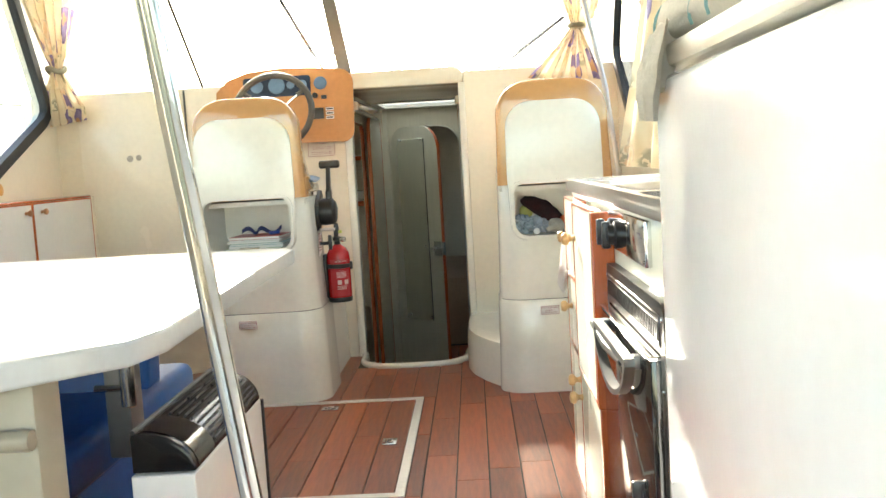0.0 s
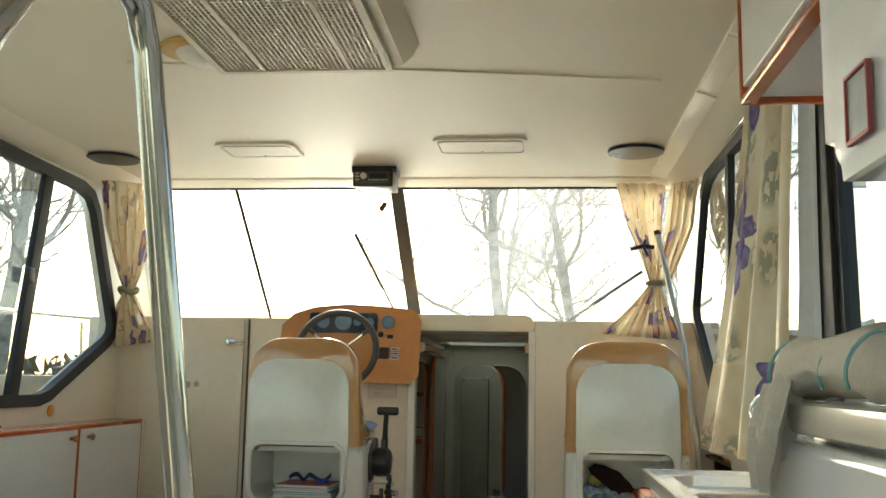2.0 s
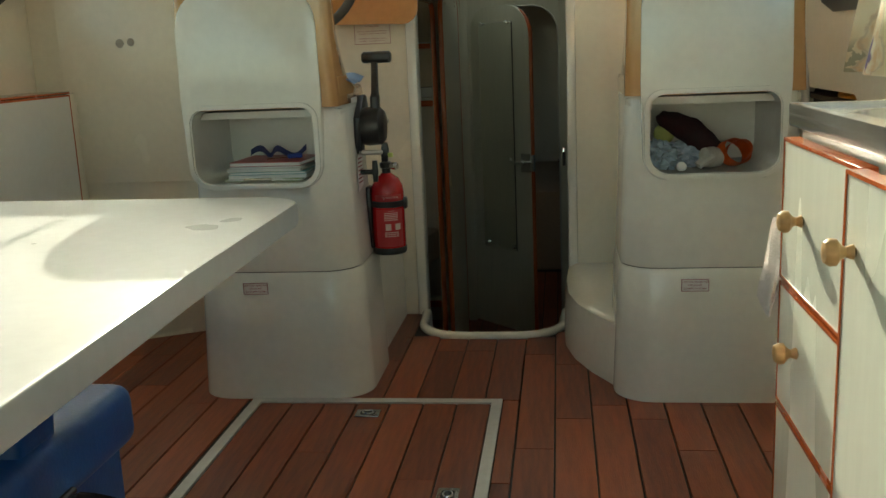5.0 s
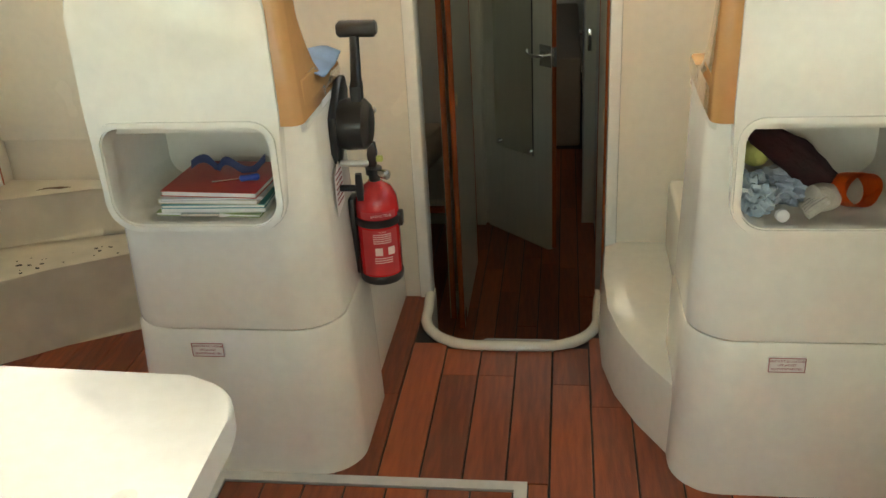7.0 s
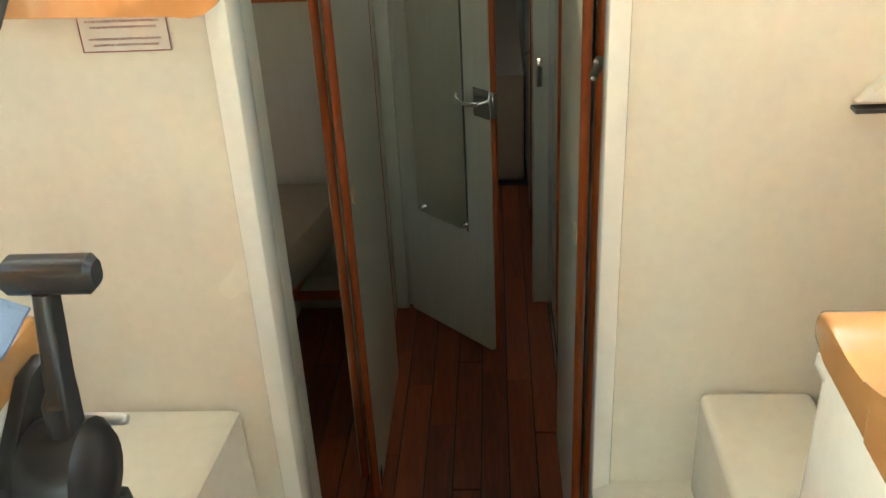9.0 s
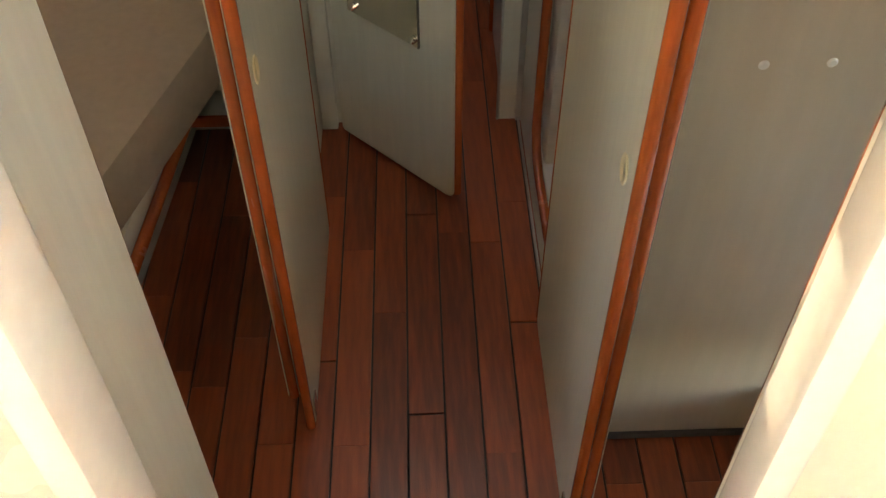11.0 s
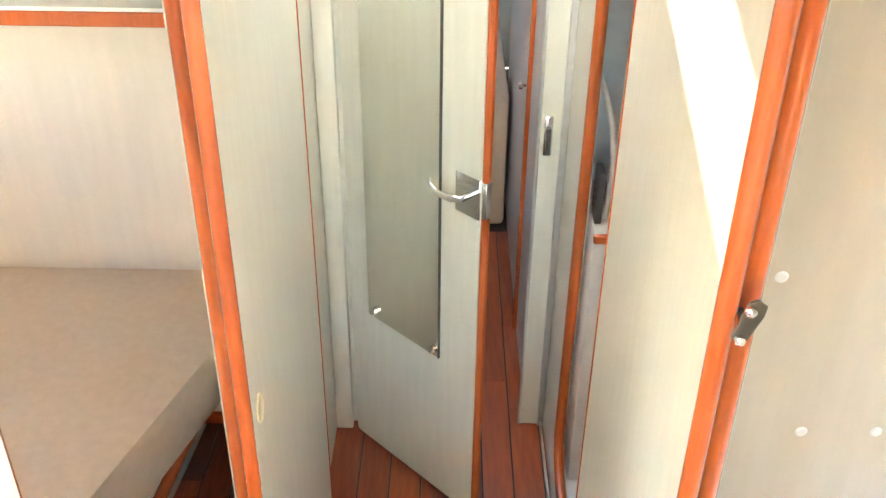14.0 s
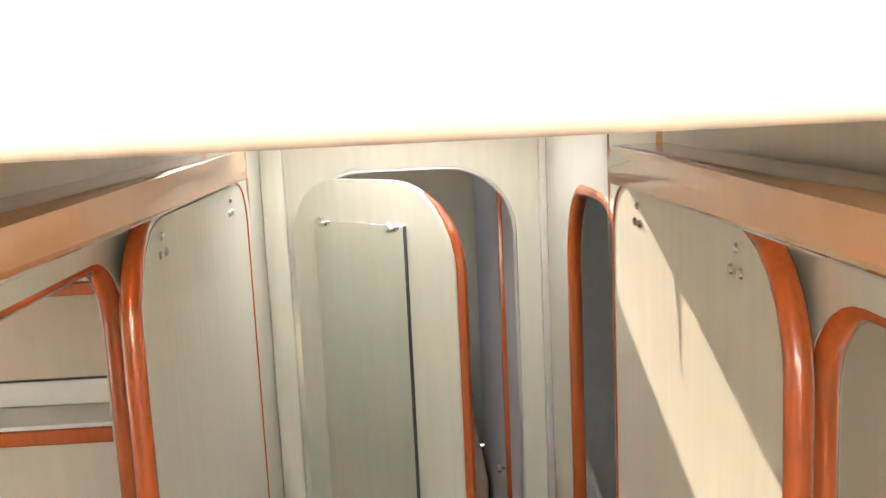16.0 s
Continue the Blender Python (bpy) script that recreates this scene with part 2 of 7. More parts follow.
def writing(text, size, m, material, parent, name="lettering"):
    """Flat raised letters with the built-in font, turned into a mesh."""
    cu = bpy.data.curves.new(name, 'FONT')
    cu.body, cu.size, cu.extrude, cu.align_x, cu.align_y = text, size, 0.0003, 'CENTER', 'CENTER'
    cu.resolution_u = 2
    tmp = new(name, cu)
    bpy.context.view_layer.update()
    me = bpy.data.meshes.new_from_object(tmp.evaluated_get(bpy.context.evaluated_depsgraph_get()))
    bpy.data.objects.remove(tmp)
    me.transform(m)
    me.materials.clear()
    me.materials.append(material)
    ob = new(name, me)
    ob.parent = parent
    ob.matrix_parent_inverse = chain(parent).inverted()
    return ob

# ---- the large structure ----
FL = -0.605          # lower floor
X0, X1, Y0 = -1.78, 1.08, -1.6
WELL = rrect(-0.262, 0.262, 4.085, 4.8, (0.17, 0.17, 0, 0), 8)
floor = structure("floor", box(X0, X1, Y0, 4.395, -0.06, -0.006, 0), CAULK, "teak saloon floor with black caulked joints", "floor")
carve(floor, [prism(WELL, 'z', -0.2, 0.2)])
lower = structure("floor_lower", box(-1.9, 1.9, 4.0, 9.5, FL - 0.06, FL - 0.006, 0), CAULK, "dark red teak floor of the lower cabin", "floor")

# front bulkhead with the companionway, its header and the dash shelf
wall_bm = bmesh.new()
box(X0 - 0.06, -0.30, 4.40, 4.47, -0.7, 1.425, 0.003, 1, wall_bm)
box(0.316, X1 + 0.06, 4.40, 4.47, -0.7, 1.425, 0.003, 1, wall_bm)
wall_front = structure("wall_front", wall_bm, BULK, "cream bulkhead below the windscreen", "wall")
structure("trim_left", box(-0.302, -0.266, 4.388, 4.475, -0.60, 1.372, 0.006, 2), GELW, "white companionway jamb", "door frame")
structure("trim_right", box(0.284, 0.318, 4.388, 4.44, 0.0, 1.372, 0.006, 2), GELW, "white companionway jamb", "door frame")
hdr = [(-0.32, 1.368), (0.31, 1.368), (0.31, 1.40)] + arc(0.27, 1.41, 0.04, 0, 90, 5)[1:] + arc(-0.28, 1.41, 0.04, 90, 180, 5) + [(-0.32, 1.40)]
structure("trim_header", prism(hdr, 'y', 4.392, 4.52, 0.01, 3), GEL, "white moulded header over the companionway", "header")
structure("dash_shelf", box(X0 - 0.06, X1 + 0.06, 4.47, 4.95, 1.37, 1.43, 0.01, 2), GEL, "cream shelf under the windscreen", "shelf")


def side_wall(name, x0, x1, openings):
    w = structure(name, box(x0, x1, Y0 - 0.06, 4.95, -0.2, 2.2, 0), GEL, "cream moulded saloon side", "wall")
    carve(w, [prism(o, 'x', x0 - 0.2, x1 + 0.2) for o in openings])
    return w


def inset(pts, d):
    """The outline moved inwards by d."""
    n, out = len(pts), []
    for i in range(n):
        a, p, b = Vector(pts[i - 1]), Vector(pts[i]), Vector(pts[(i + 1) % n])
        u, v = (p - a).normalized(), (b - p).normalized()
        n1, n2 = Vector((-u.y, u.x)), Vector((-v.y, v.x))
        m = (n1 + n2).normalized()
        q = p + m * d / max(0.35, m.dot(n1))
        out.append((q.x, q.y))
    return out


WIN_L = [(2.0, 1.02), (3.63, 1.02), (3.72, 1.04), (3.80, 1.08), (4.24, 1.29), (4.285, 1.33), (4.29, 1.38), (4.04, 1.90), (3.98, 1.965), (3.88, 1.99), (2.0, 2.03)]
WIN_L0 = [(-1.2, 1.02), (1.85, 1.02), (1.85, 2.03), (-1.2, 2.03)]
WIN_R = [(2.33, 1.10), (3.85, 1.10), (3.97, 1.13), (4.05, 1.19), (4.36, 1.43), (4.38, 1.50), (4.10, 1.97), (4.0, 2.03), (3.85, 2.05), (2.37, 2.03)]
WIN_R0 = [(-0.6, 1.10), (2.18, 1.10), (2.22, 2.03), (-0.6, 2.03)]
wall_left = side_wall("wall_left", X0 - 0.06, X0, [WIN_L, WIN_L0])
LOCKER = rrect(3.64, 4.34, 0.06, 0.84, 0.05)
wall_right = side_wall("wall_right", X1, X1 + 0.06, [WIN_R, WIN_R0, LOCKER])
# Brown lining is coloured nearly black to stand in for the cavity's shade.
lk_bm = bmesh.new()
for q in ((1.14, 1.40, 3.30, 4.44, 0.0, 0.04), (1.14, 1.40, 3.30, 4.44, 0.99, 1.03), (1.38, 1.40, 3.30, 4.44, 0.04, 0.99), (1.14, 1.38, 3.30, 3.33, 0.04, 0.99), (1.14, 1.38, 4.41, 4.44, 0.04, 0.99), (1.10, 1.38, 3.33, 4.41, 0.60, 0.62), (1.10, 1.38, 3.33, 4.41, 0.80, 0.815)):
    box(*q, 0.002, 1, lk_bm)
structure("locker_lining", lk_bm, mat("shade_darkened_locker_wood", (0.055, 0.026, 0.014), 0.6, var=0.2, grain=20, stretch=(1, 0.2, 1)), "open side locker with wooden shelves, coloured dark as shade", "locker")
wall_back = structure("wall_back", box(X0 - 0.06, X1 + 0.06, Y0 - 0.06, Y0, -0.2, 2.2, 0), GEL, "cream aft bulkhead with open cockpit doors", "wall")
carve(wall_back, [box(-1.3, 0.8, Y0 - 0.3, Y0 + 0.2, 0.5, 1.98, 0)])


def window(name, outline, x0, x1, label, mullions=()):
    """A framed side window: rubber-black frame, panes and upright bars."""
    w = thing(name, (x0, outline[0][0], outline[0][1]), label, "window")
    w["kind"] = "structure"
    part("window_frame", ringprism(inset(outline, -0.028), inset(outline, 0.022), 'x', x0, x1), RUBBER, w, "black rubber window frame")
    pane = part("pane", prism(inset(outline, 0.018), 'x', (x0 + x1) / 2 - 0.002, (x0 + x1) / 2 + 0.002), GLASS, w, "clear glass pane")
    pane.visible_shadow = False
    for a, b, wd in mullions:
        own = bmesh.new()
        prism([(a[0] - wd, a[1]), (a[0] + wd, a[1]), (b[0] + wd, b[1]), (b[0] - wd, b[1])], 'x', x0 + 0.004, x1 - 0.004, 0.004, 2, own)
        part("window_bar", own, RUBBER, w)
    return w


wl = window("window_1", WIN_L, X0 - 0.02, X0 + 0.02, "black-framed sliding side window with bare trees outside", [((3.44, 1.03), (3.60, 2.0), 0.035)])
part("window_catch", box(X0 + 0.018, X0 + 0.04, 3.44, 3.49, 1.50, 1.56, 0.006), BLACK, wl)
window("window_2", WIN_L0, X0 - 0.02, X0 + 0.02, "black-framed aft side window")
window("window_3", WIN_R, X1 - 0.02, X1 + 0.02, "black-framed front side window beside the seat", [((3.62, 1.11), (3.52, 2.04), 0.03)])
window("window_4", WIN_R0, X1 - 0.02, X1 + 0.02, "black-framed side window over the galley")
structure("window_post", prism([(2.19, 1.05), (2.32, 1.05), (2.36, 2.06), (2.23, 2.06)], 'x', X1 - 0.035, X1 + 0.03, 0.006), RUBBER, "black post between the side windows", "post")

# windscreen of three panes, leaning back
def screen_y(z):
    return 4.78 - (z - 1.43) / 0.67 * 0.32


ws = thing("window_5", (-0.37, 4.78, 1.43), "wide windscreen of three clear panes with dark mullions", "windscreen")
ws["kind"] = "structure"
for xa, xb in ((X0, -1.12), (-1.09, -0.34), (-0.30, X1)):
    own = bmesh.new()
    top = [(xa - (0.13 if -1.6 < xa < -0.6 else 0.075 if xa > -0.6 else 0), 2.10), (xb - (0.13 if xb < -0.6 else 0.075 if xb < 0 else 0), 2.10)]
    quad = [(xa, 1.43), (xb, 1.43), top[1], top[0]]
    A, B = [[own.verts.new((x, screen_y(z) + dy, z)) for x, z in quad] for dy in (0, 0.005)]
    own.faces.new(A)
    own.faces.new(B[::-1])
    for i in range(4):
        own.faces.new((A[i], B[i], B[(i + 1) % 4], A[(i + 1) % 4]))
    p = part("pane", own, DUST_HAZE, ws, "windscreen pane with slight dust and an added veil of haze", False)
    p.visible_shadow = False
part("mullion", tube([(-1.105, screen_y(1.42), 1.42), (-1.236, screen_y(2.11), 2.11)], 0.009, 8), RUBBER, ws, "thin dark glazing bar")
own = bmesh.new()
loft([([(-0.35, screen_y(1.42) - 0.02), (-0.285, screen_y(1.42) - 0.02), (-0.285, screen_y(1.42) + 0.03), (-0.35, screen_y(1.42) + 0.03)], 1.42),
      ([(-0.425, screen_y(2.11) - 0.02), (-0.36, screen_y(2.11) - 0.02), (-0.36, screen_y(2.11) + 0.03), (-0.425, screen_y(2.11) + 0.03)], 2.11)], own)
part("mullion", own, DGREY, ws, "dark grey centre mullion")
part("seal", box(X0, X1, 4.755, 4.775, 1.428, 1.445, 0.003), RUBBER, ws, "black bottom seal")
part("seal", box(X0, X1, 4.43, 4.45, 2.085, 2.10, 0.003), RUBBER, ws, "black top seal")

# headliner: main panel, front roll, side strips and a joint line
ceil_bm = box(X0 - 0.06, X1 + 0.06, Y0 - 0.06, 4.44, 2.10, 2.17, 0)
box(X0 - 0.06, X1 + 0.06, 4.22, 4.50, 2.093, 2.14, 0.02, 3, ceil_bm)
prism([(0.84, 2.102), (0.93, 2.075), (1.09, 2.06), (1.09, 2.13), (0.84, 2.13)], 'y', Y0, 4.40, 0.006, 2, ceil_bm)
prism([(-1.79, 2.04), (-1.72, 2.06), (-1.64, 2.102), (-1.64, 2.13), (-1.79, 2.13)], 'y', Y0, 4.40, 0.006, 2, ceil_bm)
ceiling = structure("ceiling", ceil_bm, CEIL, "cream vinyl headliner", "ceiling")
for i, (ya, yb) in enumerate(((0.3, 1.55), (1.58, 2.36), (2.39, 2.88), (2.91, 4.16))):
    own = bmesh.new()
    prism([(0.852, 2.094), (0.915, 2.072), (0.918, 2.079), (0.855, 2.101)], 'y', ya, yb, 0.0, 1, own)
    structure("trim_strip", own, GELW, "glossy cream ceiling strip", "trim")
structure("trim_joint", tube([(-0.95, 2.53, 2.098), (-0.48, 2.58, 2.098), (0.2, 2.69, 2.098), (0.72, 2.79, 2.098)], 0.004, 6), CEIL, "raised seam in the headliner", "trim")

# lower cabin shell
H2 = 1.375


def arched(y0, y1, z0, z1, r, rb=0.0):
    return rrect(y0, y1, z0, z1, (rb, rb, r, r), 8)


OPEN_L, OPEN_R = arched(4.69, 5.318, FL - 0.1, 1.228, 0.09), arched(4.512, 4.974, FL - 0.1, 1.222, 0.09)
OPEN_W = arched(5.60, 6.09, -0.49, 1.215, 0.17, 0.12)
side_l = structure("wall_corridor_left", box(-0.335, -0.307, 4.47, 6.365, FL, H2, 0.001, 1), PANEL, "grey-green laminate corridor wall with an open doorway", "wall")
carve(side_l, [prism(OPEN_L, 'x', -0.5, -0.1)])
side_r = structure("wall_corridor_right", box(0.33, 0.358, 4.47, 6.365, FL, H2, 0.001, 1), PANEL, "grey-green laminate corridor wall with two openings", "wall")
carve(side_r, [prism(OPEN_R, 'x', 0.1, 0.5), prism(OPEN_W, 'x', 0.1, 0.5)])


def edge_trim(name, outline, x, r, label, flip=1):
    return structure(name, tube([(x, a, max(b, FL + 0.002)) for a, b in outline], r, 10, caps=True), REDWOOD, label, "trim")


def opened(o):
    """An arched outline as a path from one foot to the other."""
    top = [p for p in o if p[1] > FL]
    right = [p for p in top if p[0] > (o[0][0] + o[1][0]) / 2]
    left = [p for p in top if p[0] <= (o[0][0] + o[1][0]) / 2]
    return [(o[1][0], FL)] + right + left + [(o[0][0], FL)]


edge_trim("trim_doorway", opened(OPEN_L), -0.320, 0.0125, "orange-red varnished doorway trim")
edge_trim("trim_doorway", opened(OPEN_R), 0.343, 0.0125, "orange-red varnished doorway trim")
edge_trim("trim_washroom", OPEN_W + OPEN_W[:1], 0.341, 0.014, "red varnished trim round the washroom opening")
cross_r = structure("wall_cabin_right", box(0.358, 1.9, 5.175, 5.20, FL, H2, 0.001, 1), PANEL2, "beige laminate wall of the starboard cabin", "wall")
structure("wall_cabin_left", box(-1.9, -0.335, 6.345, 6.37, FL, H2, 0.001, 1), PANEL2, "beige laminate wall of the port cabin", "wall")
bulk = structure("wall_bow", box(-0.335, 0.358, 6.365, 6.39, FL, H2, 0.001, 1), PANEL, "grey-green laminate bulkhead with an arched opening", "wall")
BOW = rrect(-0.238, 0.255, FL - 0.1, 1.235, (0, 0, 0.15, 0.15), 8)
carve(bulk, [prism(BOW, 'y', 6.2, 6.6)])
path = [(0.256, FL)] + [p for p in BOW if p[1] > 0] + [(-0.235, FL)]
structure("trim_bow", tube([(a, 6.367, b) for a, b in path], 0.005, 8), ALU, "thin grey trim round the bow doorway", "trim")
# The hull-side openings are unseen additions that brighten the lower cabins.
structure("wall_hull_left", box(-1.95, -1.9, 4.4, 9.5, FL, 1.42, 0), GEL, "cream hull lining with an added opening for daylight", "wall")
carve(bpy.data.objects["wall_hull_left"], [box(-2.1, -1.8, 4.9, 5.7, 0.58, 1.03, 0)])
structure("wall_hull_right", box(1.9, 1.95, 4.4, 9.5, FL, 1.42, 0), GEL, "cream hull lining with two added openings for daylight", "wall")
carve(bpy.data.objects["wall_hull_right"], [box(1.8, 2.1, 4.6, 5.1, 0.3, 1.15, 0), box(1.8, 2.1, 5.4, 6.2, 0.45, 1.15, 0)])
structure("wall_bow_end", box(-1.95, 1.95, 9.5, 9.55, FL, 1.42, 0), GEL, "cream hull lining", "wall")
deck = structure("ceiling_lower", box(-1.95, 1.95, 4.53, 9.55, H2, H2 + 0.028, 0), GEL, "cream deckhead of the lower cabin", "ceiling")
# Corridor hatch first; the port and bow holes are unseen, added for daylight.
carve(deck, [prism(rrect(-0.27, 0.27, 5.68, 6.26, 0.06), 'z', 1.2, 1.6), prism(rrect(-1.5, -1.25, 5.2, 5.45, 0.06), 'z', 1.2, 1.6), prism(rrect(-0.8, -0.45, 7.3, 7.9, 0.06), 'z', 1.2, 1.6)])
structure("trim_hatch", ringprism(rrect(-0.30, 0.30, 5.65, 6.29, 0.08), rrect(-0.255, 0.255, 5.695, 6.245, 0.05), 'z', H2 - 0.008, H2 + 0.012), GELW, "white frame of the open deck hatch", "hatch frame")
MILKY = bpy.data.materials.new("smoked_acrylic")
MILKY.use_nodes = True
mk = MILKY.node_tree
m_t, m_d, m_mix = mk.nodes.new("ShaderNodeBsdfTransparent"), mk.nodes.new("ShaderNodeBsdfTranslucent"), mk.nodes.new("ShaderNodeMixShader")
m_t.inputs[0].default_value, m_d.inputs[0].default_value, m_mix.inputs[0].default_value = (0.62, 0.61, 0.58, 1), (0.75, 0.74, 0.68, 1), 0.3
mk.links.new(m_t.outputs[0], m_mix.inputs[1])
mk.links.new(m_d.outputs[0], m_mix.inputs[2])
mk.links.new(m_mix.outputs[0], mk.nodes["Material Output"].inputs["Surface"])
hatch = structure("window_hatch", prism(rrect(-0.262, 0.262, 5.688, 6.252, 0.05), 'z', H2 + 0.014, H2 + 0.020), MILKY, "smoked acrylic pane of the deck hatch", "hatch pane")
for side, xa in (("left", -0.312), ("right", 0.318)):
    structure("trim_floor_angle", box(xa, xa + 0.006, 4.48, 6.36 if side == "right" else 4.74, FL, FL + 0.018, 0.001, 1), ALU, "thin aluminium floor angle", "trim")

# companionway well, gasket and step
ww = [(-0.262, 4.47)] + WELL[:18] + [(0.262, 4.47)]
well_bm = bmesh.new()
for (xa, ya), (xb, yb) in zip(ww, ww[1:]):
    n = Vector((yb - ya, xa - xb)).normalized() * 0.012
    prism([(xa, ya), (xb, yb), (xb + n.x, yb + n.y), (xa + n.x, ya + n.y)], 'z', -0.34, -0.008, bm=well_bm)
structure("companion_well", well_bm, GELW, "white moulded side of the companionway well", "well")
g = [(-0.270, 4.392), (-0.268, 4.37), (-0.262, 4.28)] + [(x, y) for x, y in WELL[:18]] + [(0.262, 4.28), (0.268, 4.37), (0.270, 4.392)]
structure("trim_gasket", tube([(x, y, 0.006) for x, y in g], 0.017, 10), GELW, "grey-white gasket round the companionway", "gasket")
step_o = rrect(-0.243, 0.25, 4.05, 4.64, (0.02, 0.02, 0.13, 0.13), 8)
step = thing("companion_step", (0, 4.35, FL), "grey-white moulded step with chipped paint below the companionway", "step")
STEPM = mat("worn_grey_white_gelcoat", (0.60, 0.605, 0.60), 0.35, var=0.05, bump=0.04)
part("tread", prism(step_o, 'z', -0.345, -0.30, 0.018, 4), STEPM, step)
part("riser", prism(rrect(-0.225, 0.225, 4.06, 4.63, (0.02, 0.02, 0.12, 0.12), 8), 'z', FL, -0.34), STEPM, step)
random.seed(5)
own = bmesh.new()
for _ in range(18):
    x, y, s = random.uniform(-0.2, 0.2), random.uniform(4.3, 4.64), random.uniform(0.001, 0.0034)
    a = random.uniform(0, 3)
    prism([(x + s * math.cos(a + k * 1.6) * (1.8 if k % 2 else 0.6), y + s * math.sin(a + k * 1.6)) for k in range(4)], 'z', -0.3, -0.2992, bm=own)
tagged(part("paint_chips", own, CAULK, step, "dark chips in the paint"), kind="stuff")

# ---- saloon: helm seats ----
PAPER = mat("printed_white_paper", (0.78, 0.77, 0.74), 0.6, var=0.04)
LABEL = mat("label_white", (0.74, 0.70, 0.68), 0.5, var=0.03)
INK = mat("dark_red_ink", (0.30, 0.05, 0.06), 0.6, var=0.05)


def helm_seat(x0, x1, yb, label, step_side=False):
    s = thing("helm_seat", ((x0 + x1) / 2, yb + 0.22, 0), label, "helm seat", "helm seats")
    c = (x0 + x1) / 2
    fp = lambda a, b, y, r: rrect(a, b, y, yb + 0.37, (r, r, 0.05, 0.05), 8)
    part("base", loft([(fp(x0 - 0.02, x1 + 0.025, yb - 0.012, 0.11), 0.0), (fp(x0 - 0.012, x1 + 0.018, yb - 0.006, 0.11), 0.2), (fp(x0 - 0.006, x1 + 0.012, yb, 0.11), 0.375), (fp(x0, x1 + 0.006, yb + 0.006, 0.105), 0.388)]), GELW, s, "white moulded seat base")
    part("seam", loft([(fp(x0 + 0.003, x1, yb + 0.011, 0.1), 0.386), (fp(x0 + 0.003, x1, yb + 0.011, 0.1), 0.393)]), DGREY, s, "dirty seam line")
    body = part("body", loft([(fp(x0, x1 + 0.004, yb + 0.006, 0.105), 0.391), (fp(x0, x1, yb + 0.002, 0.105), 0.41), (fp(x0 + 0.008, x1 - 0.012, yb + 0.004, 0.1), 0.66), (fp(x0 + 0.012, x1 - 0.022, yb + 0.006, 0.095), 0.885),
                              ([(p[0], p[1]) for p in fp(x0 + 0.02, x1 - 0.03, yb + 0.012, 0.09)], 0.896)]), GELW, s, "white moulded seat body")
    n0, n1 = x0 + (0.07 if x0 > 0 else 0.042), x1 - 0.085
    nich = rrect(n0, n1, 0.655, 0.872, (0.055, 0.055, 0.04, 0.04), 6)
    plate_o = [(n0 - 0.03, 0.62)] + arc(n0 + 0.052, 0.706, 0.067, 190, 270, 5) + arc(n1 - 0.052, 0.706, 0.067, 270, 350, 5) + [(n1 + 0.017, 0.74), (n1 + 0.024, 0.90)] + arc(n1 - 0.085, 1.10, 0.105, 0, 90, 7) + arc(n0 + 0.085, 1.10, 0.105, 90, 180, 7) + [(n0 - 0.022, 0.90), (n0 - 0.016, 0.74)]
    plate = part("back_panel", prism(plate_o[1:], 'y', yb - 0.012, yb + 0.05, 0.008, 3), GELW, s, "glossy white back panel")
    cut = lambda: loft([([(p[0], yb - 0.1, p[1]) for p in nich], 0), ([(p[0] * 0.92 + (n0 + n1) / 2 * 0.08, yb + 0.27, p[1] * 0.93 + 0.053) for p in nich], 0)])
    carve(body, [cut()])
    carve(plate, [cut()])
    lip_o, lip_i = rrect(n0 - 0.012, n1 + 0.012, 0.643, 0.884, (0.065, 0.065, 0.05, 0.05), 6), rrect(n0, n1, 0.655, 0.872, (0.055, 0.055, 0.04, 0.04), 6)
    part("niche_lip", ringprism(lip_o, lip_i, 'y', yb - 0.019, yb - 0.004), GELW, s, "rounded lip of the open niche")
    # tan shell: backrest arch and the seat with a raised front edge
    def depth(z):
        knots = ((0.868, 0.22), (0.91, 0.225), (0.928, 0.20), (0.958, 0.165), (1.005, 0.138), (1.06, 0.118), (1.12, 0.106), (1.20, 0.10), (1.30, 0.097))
        for (za, da), (zb, db) in zip(knots, knots[1:]):
            if z <= zb:
                return da + (db - da) * (z - za) / (zb - za)

    sections = []
    for z, inset in ((0.868, 0), (0.90, 0), (0.915, 0), (0.928, 0), (0.942, 0), (0.958, 0), (0.98, 0), (1.005, 0), (1.035, 0), (1.07, 0), (1.12, 0), (1.155, 0), (1.185, 0), (1.21, 0), (1.232, 0), (1.25, 0.001), (1.265, 0.003), (1.277, 0.007), (1.285, 0.012), (1.29, 0.02)):
        side = 0.135 * (1 - math.sqrt(max(0, 1 - (max(0, z - 1.155) / 0.135) ** 2)))
        low = 0.012 * max(0, 1.08 - z) / 0.212
        curl = 0.006 + 0.024 * min(1, max(0, z - 0.94) / 0.12)
        sections.append((rrect(x0 + 0.014 - low * 0.5 + side, x1 - 0.03 + low - side, yb - 0.002 + inset, yb + depth(z) - inset, (0.024, 0.024, curl, curl), 5), z))
    part("backrest", loft(sections), TAN, s, "tan moulded backrest frame")
    prof = [(yb + dy, z) for dy, z in ((0.04, 0.8685), (0.20, 0.8685), (0.33, 0.871), (0.366, 0.876), (0.373, 0.892), (0.364, 0.910), (0.345, 0.918), (0.315, 0.912), (0.28, 0.910), (0.24, 0.914), (0.19, 0.926), (0.15, 0.952), (0.04, 0.952))]
    part("seat", prism(prof, 'x', x0 + 0.0095, x1 - 0.0195, 0.006, 3), TAN, s, "tan moulded seat with a raised edge")
